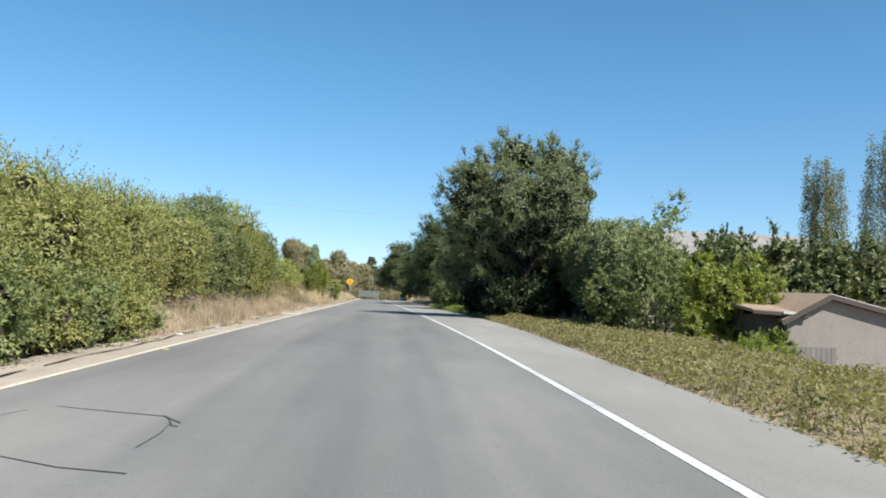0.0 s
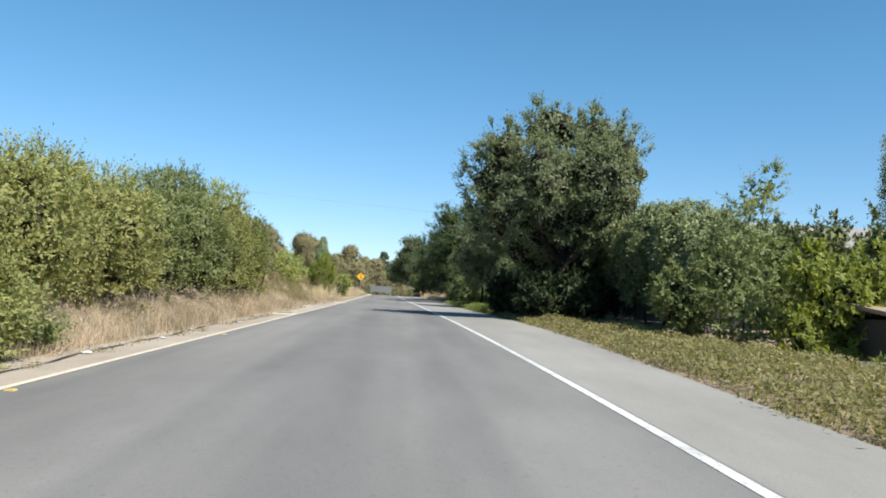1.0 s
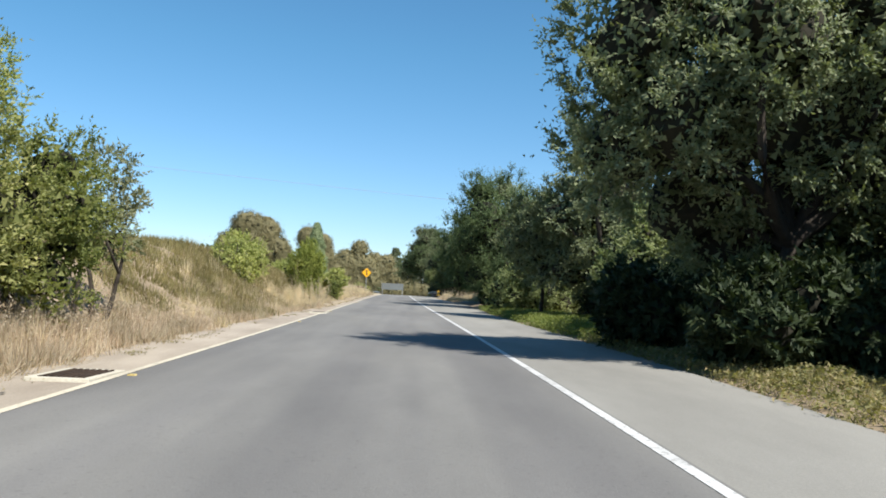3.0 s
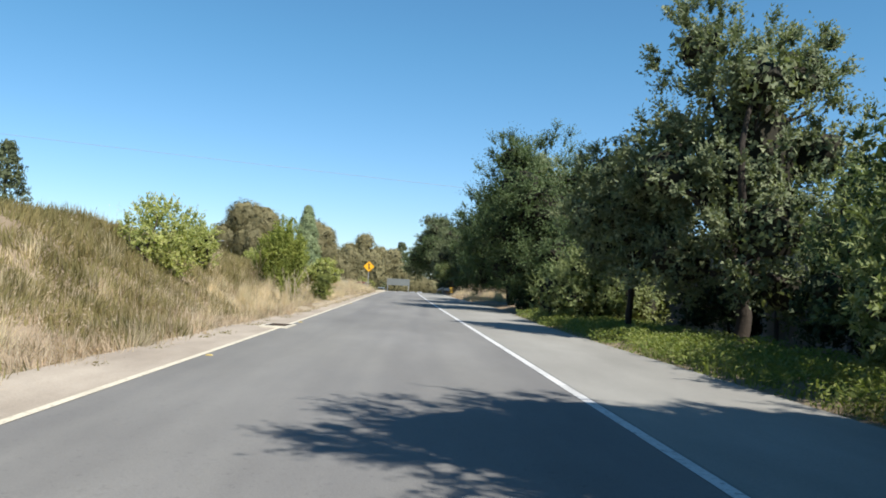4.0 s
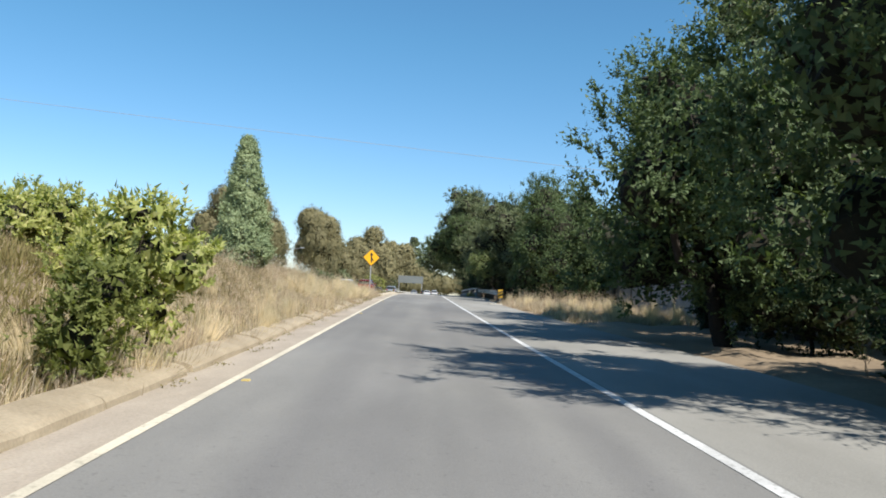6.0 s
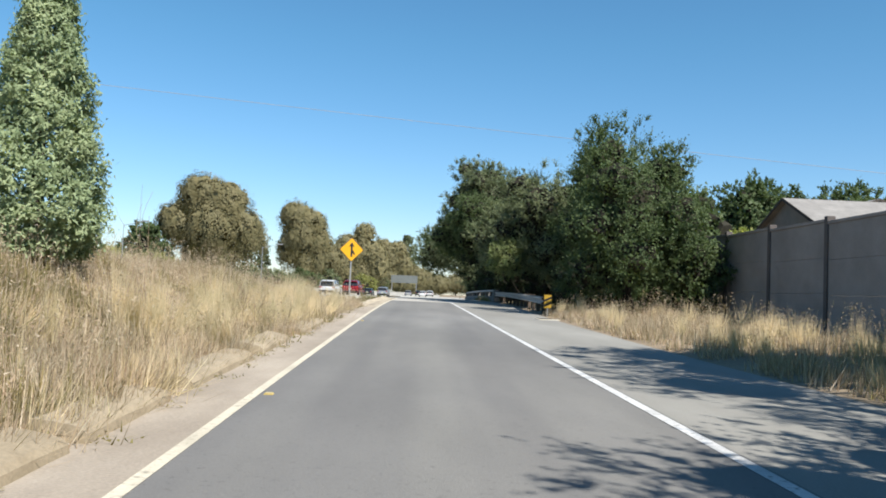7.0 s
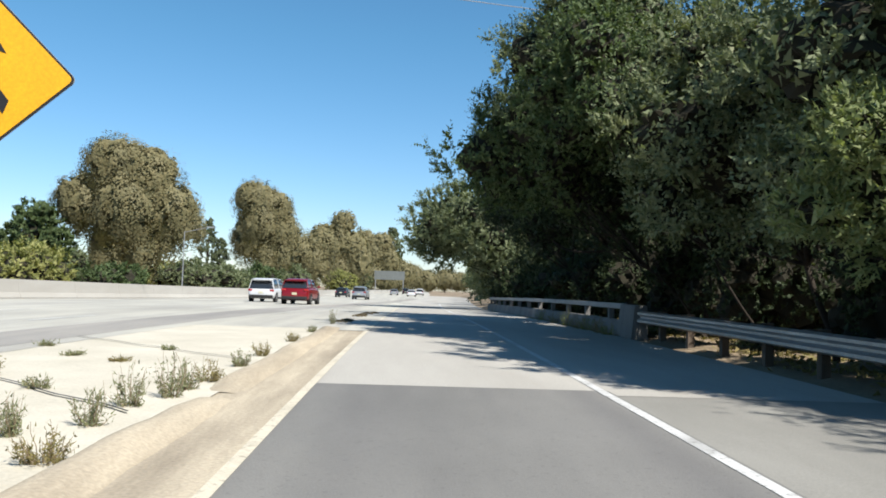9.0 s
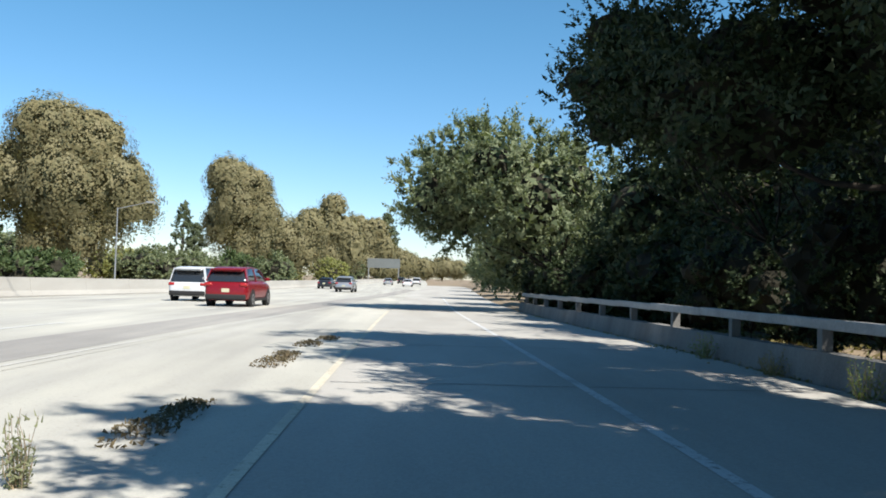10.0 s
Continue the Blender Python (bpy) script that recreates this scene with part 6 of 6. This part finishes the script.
for k in range(2):
    zc = 0.46 + k * 0.21
    part("stripe", prism([(-0.148, zc - 0.11), (-0.148, zc - 0.02), (0.148, zc + 0.12), (0.148, zc + 0.03)], 0.004, pose(0, -0.0135, 0)), SIGN_BLACK, mark)

# ---- merge sign ----
sz = float(rise(131.0))
sign = empty("merge_sign", (-5.62, 130.1, sz - 0.1), "yellow diamond merge sign with black arrow on a steel post", "road sign", turn=14)
part("post", box((0.07, 0.07, 3.4), (0, 0.06, 1.62), 0.006), STEEL, sign, "grey square steel post")


def diamond(r, corner, depth, y):
    pts = []
    for k in range(4):
        a = math.pi / 2 * k
        c = Vector((math.cos(a), math.sin(a))) * (r - corner * 1.414)
        for j in range(5):
            b = a - math.pi / 4 + math.pi / 2 * j / 4
            pts.append((c.x + math.cos(b) * corner, c.y + math.sin(b) * corner))
    return prism(pts, depth, pose(0, y, 2.78))


part("blank", diamond(0.645, 0.05, 0.006, 0.016), SIGN_BACK, sign, "bare aluminium back")
part("border", diamond(0.640, 0.045, 0.004, 0.008), SIGN_BLACK, sign, "thin black border")
part("face", diamond(0.618, 0.04, 0.004, 0.004), SIGN_YELLOW, sign, "orange-yellow face")
arrow = prism([(-0.05, -0.38), (0.05, -0.38), (0.05, -0.17), (0.155, -0.30), (0.19, -0.20), (0.05, -0.02), (0.05, 0.18), (0.155, 0.15), (0.0, 0.40), (-0.155, 0.15), (-0.05, 0.18)], 0.004, pose(0, -0.001, 2.78))
part("arrow", arrow, SIGN_BLACK, sign, "black merge arrow")
for zb_ in (2.45, 3.1):
    part("bolt", rod((0, -0.008, zb_), (0, 0.05, zb_), 0.012), STEEL, sign)

# ---- freeway wall, gantry, lamps ----
fw = empty("freeway_barrier", (float(freeway_edge(112)) - 15.8, 112, float(rise(112))), "pale concrete freeway median barrier", "barrier")
o = np.array(fw.location)
yq = 112.0
while yq < 520:
    st = 6.0
    V = []
    for u in (yq + 0.01, yq + st - 0.01):
        c = float(freeway_edge(u)) - 15.8
        for px, pz in ((0.30, 0.0), (0.30, 0.08), (0.17, 0.33), (0.08, 0.98), (-0.08, 0.98), (-0.17, 0.33), (-0.30, 0.08), (-0.30, 0.0)):
            V.append(np.array([c + px, u, float(rise(u)) + pz]) - o)
    F = [(j, (j + 1) % 8, 8 + (j + 1) % 8, 8 + j) for j in range(8)] + [tuple(range(7, -1, -1)), tuple(range(8, 16))]
    link_mesh("barrier_length", V, F, CONCRETE, fw)
    yq += st
gan = empty("sign_gantry", (-7.5, 382, 2.28), "grey overhead freeway sign seen from behind on steel posts", "sign gantry")
part("panel", box((9.6, 0.12, 2.8), (0, 0, 5.7), 0.03), GANTRY_GREY, gan, "blank grey back of the sign panel")
for s in (-4.4, 4.4):
    part("post", rod((s, 0.2, 0), (s, 0.2, 7.0), 0.16), STEEL, gan)
part("beam", rod((-4.8, 0.2, 6.9), (4.8, 0.2, 6.9), 0.14), STEEL, gan)


def street_lamp(x, y, h, turn):
    l = empty("street_lamp", (x, y, 2.25), "slim grey steel street lamp behind the freeway wall", "street lamp", "street lamps", turn)
    part("pole", rod((0, 0, 0), (0, 0, h), 0.075, None, 10, 0.04), STEEL, l)
    part("arm", rod((0, 0, h - 0.1), (2.4, 0, h + 0.5), 0.03), STEEL, l)
    part("head", box((0.75, 0.28, 0.14), (2.7, 0, h + 0.53), 0.04), STEEL, l)


street_lamp(-26.2, 212, 7.0, 0)
street_lamp(-38.7, 188, 7.9, 0)

# ---- things on the road's edge ----
grate = empty("drain_grate", (-3.58, 58.25, float(rise(58.25))), "rusty iron drain grate in a pale concrete frame", "drain")
# Flat dark slab under the bars stands in for the hole's shade.
part("pit_shade", box((0.50, 1.3, 0.02), (0, 0, 0.004)), TAR, grate)
for s in (-1, 1):
    part("frame", box((0.08, 1.5, 0.05), (s * 0.29, 0, 0.005), 0.006), APRON, grate)
    part("frame", box((0.50, 0.1, 0.05), (0, s * 0.70, 0.005), 0.006), APRON, grate)
for k in range(7):
    part("bar", box((0.034, 1.29, 0.03), (-0.213 + k * 0.071, 0, 0.022)), RUST, grate)
grate2 = copy_thing(grate, pose(-4.0, 35.8, float(rise(35.8)) - 0.004) @ Matrix.Diagonal((1.1, 0.8, 1, 1)))
grate3 = copy_thing(grate, pose(2.66, 116.0, float(rise(116.0)) - 0.006, 0, 0, 3) @ Matrix.Diagonal((1.15, 0.8, 0.7, 1)))
for yv in (14.5, 23.5, 36.0, 50.6, 60.2, 78.0, 95.4, 110.0):
    r_ = empty("road_reflector", (float(left_line(yv)) + 0.14, yv, float(rise(yv))), "small amber raised road reflector", "reflector", "reflectors")
    part("body", prism([(-0.05, 0), (0.05, 0), (0.035, 0.018), (-0.035, 0.018)], 0.10), AMBER, r_)
for i, (x, y, s) in enumerate(((-4.48, 18.4, 0.07), (-4.7, 16.0, 0.06), (-4.35, 21.8, 0.05), (-4.45, 24.4, 0.05), (-4.2, 28.4, 0.05))):
    rng = np.random.default_rng(800 + i)
    bm = bmesh.new()
    bmesh.ops.create_icosphere(bm, subdivisions=2, radius=s)
    for v in bm.verts:
        v.co = Vector((v.co.x * 1.3, v.co.y * 0.8, v.co.z * 0.35)) * (1 + 0.25 * math.sin(v.co.x * 60 + i) * math.cos(v.co.y * 50))
    ob = part("litter", bm, CLOTH)
    ob.location = (x, y, float(rise(y)) + s * 0.22)
    tagged(ob, "crumpled white scrap of litter in the gutter", "litter", "litter")
bm = bmesh.new()
bmesh.ops.create_grid(bm, x_segments=30, y_segments=12, size=1.0)
for v in bm.verts:
    v.co = Vector((v.co.x * 0.6, v.co.y * 0.22 * (1.1 + 0.5 * math.sin(v.co.x * 5)), 0.04 + 0.035 * math.sin(v.co.x * 5 + v.co.y * 3) * math.cos(v.co.y * 4 + v.co.x * 3) + 0.008 * math.sin(v.co.x * 19 + v.co.y * 13)))
sheet = part("plastic_sheet", bm, CLOTH, smooth_shade=True)
sheet.matrix_world = pose(-5.2, 124.3, float(rise(124.3)) + 0.05, 0, 0, 130)
tagged(sheet, "crumpled white plastic sheet lying on the apron edge", "litter")

# ---- cars ----


def loft(rings, closed_ends=True):
    bm = bmesh.new()
    vs = [[bm.verts.new(p) for p in r] for r in rings]
    n = len(rings[0])
    for a, b in zip(vs, vs[1:]):
        for k in range(n):
            bm.faces.new((a[k], a[(k + 1) % n], b[(k + 1) % n], b[k]))
    if closed_ends:
        bm.faces.new(vs[0][::-1])
        bm.faces.new(vs[-1])
    bmesh.ops.recalc_face_normals(bm, faces=bm.faces)
    return bm


def car(x, y, paint, label, kind="suv", turn=0.0, group="freeway cars"):
    """A car at rest that faces away (+y): lofted body, glasshouse, roof, lamps and wheels."""
    c = empty("car", (x, y, float(rise(y)) + 0.015), label, "car", group, turn)
    L, W, waist, top, y_rear, y_back, y_roof, y_front, y_screen = {
        "suv": (4.55, 1.86, 1.10, 1.68, -2.16, -1.92, -1.45, 0.35, 1.28), "van": (5.05, 1.96, 1.02, 1.74, -2.42, -2.28, -1.85, 0.75, 1.70),
        "saloon": (4.75, 1.82, 0.92, 1.44, -1.75, -1.25, -0.75, 0.35, 1.30)}[kind]
    h = L / 2
    tail = waist - (0.02 if kind != "saloon" else 0.0)
    # lower body: station, half width, underside, shoulder
    rows = [(-h, 0.80, 0.46, 0.72), (-h + 0.03, 0.88, 0.36, 0.86), (-h + 0.12, 0.94, 0.30, tail - 0.04), (-h + 0.30, 0.97, 0.26, tail), (-h + 0.75, 1.0, 0.24, waist), (0.0, 1.0, 0.22, waist),
            (h - 1.35, 1.0, 0.23, waist - 0.02), (h - 0.9, 0.99, 0.24, waist - 0.08), (h - 0.4, 0.95, 0.26, waist - 0.18), (h - 0.12, 0.88, 0.30, 0.70), (h, 0.76, 0.40, 0.58)]
    rings = []
    for yy, k, lo, hi in rows:
        w = W / 2 * k
        half = [(w * 0.80, lo), (w * 0.97, lo + 0.10), (w, lo + (hi - lo) * 0.45), (w * 0.985, hi - 0.14), (w * 0.95, hi - 0.045), (w * 0.86, hi)]
        rings.append([(a, yy, b) for a, b in half] + [(-a, yy, b) for a, b in half[::-1]])
    part("body", loft(rings), paint, c, smooth_shade=True)
    # glasshouse
    rings = []
    for yy, z in ((y_rear, waist - 0.02), (y_rear + 0.04, waist + 0.12), (y_back, waist + (top - waist) * 0.62), (y_roof, top - 0.05), ((y_roof + y_front) / 2, top - 0.03), (y_front, top - 0.06),
                  ((y_front + y_screen) / 2, waist + (top - waist) * 0.52), (y_screen, waist - 0.02)):
        s = (z - waist) / (top - waist)
        lo, w0, w1 = waist - 0.04, W / 2 * 0.90, W / 2 * (0.90 - 0.18 * max(0.0, s))
        half = [(w0, lo), ((w0 + w1) / 2, (lo + z) / 2), (w1, z - 0.02), (w1 * 0.8, z)]
        rings.append([(a, yy, b) for a, b in half] + [(-a, yy, b) for a, b in half[::-1]])
    part("glasshouse", loft(rings), GLASS_DARK, c, "dark tinted glass", smooth_shade=True)
    w1 = W / 2 * 0.735
    rings = []
    for yy, z, k in ((y_back - 0.16, top - 0.15, 0.92), (y_back, top - 0.085, 0.97), (y_roof, top - 0.02, 1.0), ((y_roof + y_front) / 2, top, 1.0), (y_front, top - 0.035, 0.97), (y_front + 0.12, top - 0.09, 0.93)):
        half = [(w1 * k, z - 0.05), (w1 * k, z - 0.01), (w1 * k * 0.8, z + 0.015)]
        rings.append([(a, yy, b) for a, b in half] + [(-a, yy, b) for a, b in half[::-1]])
    part("roof", loft(rings), paint, c, smooth_shade=True)
    for s in (-1, 1):
        for (ya, yb, wide) in ((y_rear + 0.12, y_back + 0.12, 0.26 if kind != "saloon" else 0.14), ((y_roof + y_front) / 2 + 0.02, (y_roof + y_front) / 2 - 0.02, 0.08), (y_screen - 0.06, y_front + 0.06, 0.07)):
            za, zb = waist - 0.03, top - 0.08
            bm = bmesh.new()
            vs = []
            for yy, z, ww in ((ya, za, W / 2 * 0.915), (yb, zb, W / 2 * 0.755)):
                vs += [bm.verts.new((s * (ww + d), yy + e, z)) for d, e in ((-0.03, -wide / 2), (0.012, -wide / 2), (0.012, wide / 2), (-0.03, wide / 2))]
            for k in range(4):
                bm.faces.new((vs[k], vs[(k + 1) % 4], vs[4 + (k + 1) % 4], vs[4 + k]))
            bm.faces.new(vs[3::-1])
            bm.faces.new(vs[4:])
            bmesh.ops.recalc_face_normals(bm, faces=bm.faces)
            part("pillar", bm, paint, c)
        part("tail_lamp", box((0.30, 0.20, 0.15), (s * (W / 2 - 0.20), -h + 0.10, tail - 0.14), 0.05), LAMP_RED, c, smooth_shade=True)
        part("mirror", box((0.2, 0.10, 0.14), (s * (W / 2 + 0.08), y_screen - 0.45, waist + 0.07), 0.04), paint, c, smooth_shade=True)
        part("sill", box((0.06, L * 0.52, 0.12), (s * (W / 2 - 0.015), 0.0, 0.30), 0.02), TYRE, c, "black plastic sill")
        for wy in (-h + 0.88, h - 0.90):
            part("wheel_arch", rod((s * (W / 2 - 0.10), wy, 0.35), (s * (W / 2 + 0.004), wy, 0.35), 0.405, None, 28), TYRE, c, "black wheel arch")
            w = part("wheel", rod((s * (W / 2 - 0.22), wy, 0.335), (s * (W / 2 + 0.012), wy, 0.335), 0.335, None, 24), TYRE, c, "black tyre")
            part("rim", rod((s * (W / 2 + 0.0125), wy, 0.335), (s * (W / 2 + 0.024), wy, 0.335), 0.225, None, 16), RIM, w, "alloy rim")
            for k in range(5):
                a = k * 1.2566
                part("spoke_gap", box((0.012, 0.07, 0.10), (s * (W / 2 + 0.0215), wy + math.cos(a) * 0.13, 0.335 + math.sin(a) * 0.13), 0.0, (math.degrees(a) - 90, 0, 0)), TYRE, w)
    part("bumper", box((W * 0.90, 0.16, 0.24), (0, -h + 0.05, 0.42), 0.06), TYRE if kind != "saloon" else paint, c, "black plastic rear bumper", smooth_shade=True)
    part("spoiler", box((W * 0.66, 0.20, 0.05), (0, y_back - 0.14, top - 0.115), 0.015), paint if kind != "saloon" else TYRE, c)
    part("number_plate", box((0.32, 0.012, 0.15), (0, -h - 0.006, 0.70), 0.004), PLATE, c, "blank pale number plate")
    return c


car(-9.4, 179.0, RED_PAINT, "shiny red sport utility car on the freeway", "suv", -4)
car(-12.7, 186.0, WHITE_PAINT, "white minivan on the freeway", "van", -4)
car(-8.2, 231.0, SILVER_PAINT, "silver sport utility car on the freeway", "suv", -4)
car(-12.0, 250.0, DARK_PAINT, "black saloon car far along the freeway", "saloon", -4)
car(-1.0, 300.0, WHITE_PAINT, "white saloon car far along the freeway", "saloon", -3)
car(-5.0, 318.0, SILVER_PAINT, "silver saloon car far along the freeway", "saloon", -3)
car(1.4, 335.0, WHITE_PAINT, "white van far along the freeway", "van", -3)
car(-2.2, 360.0, DARK_PAINT, "dark car far along the freeway", "suv", -3)

# ---- overhead cable across the freeway ----
line = empty("power_line", (-95.0, 160.0, 1.5), "overhead cable that spans the freeway between two timber poles", "power line")
ends = [(0.0, 0.0, 23.9), (165.0, 18.5, 16.6)]
run = []
for i in range(41):
    u = i / 40
    run.append((Vector(ends[0]).lerp(Vector(ends[1]), u) - Vector((0, 0, 1.4 * u * (1 - u))), 0.024))
V, F = tubes([run], 6)
link_mesh("cable", V, F, STEEL_DULL, line, "pale grey stranded cable")
for (px, py, pz) in ends:
    part("pole", rod((px, py, -1.0), (px, py, pz + 0.4), 0.19, None, 12, 0.12), WOOD, line, "brown timber pole")
    part("crossarm", box((0.12, 2.2, 0.14), (px, py, pz + 0.05), 0.01), WOOD, line)
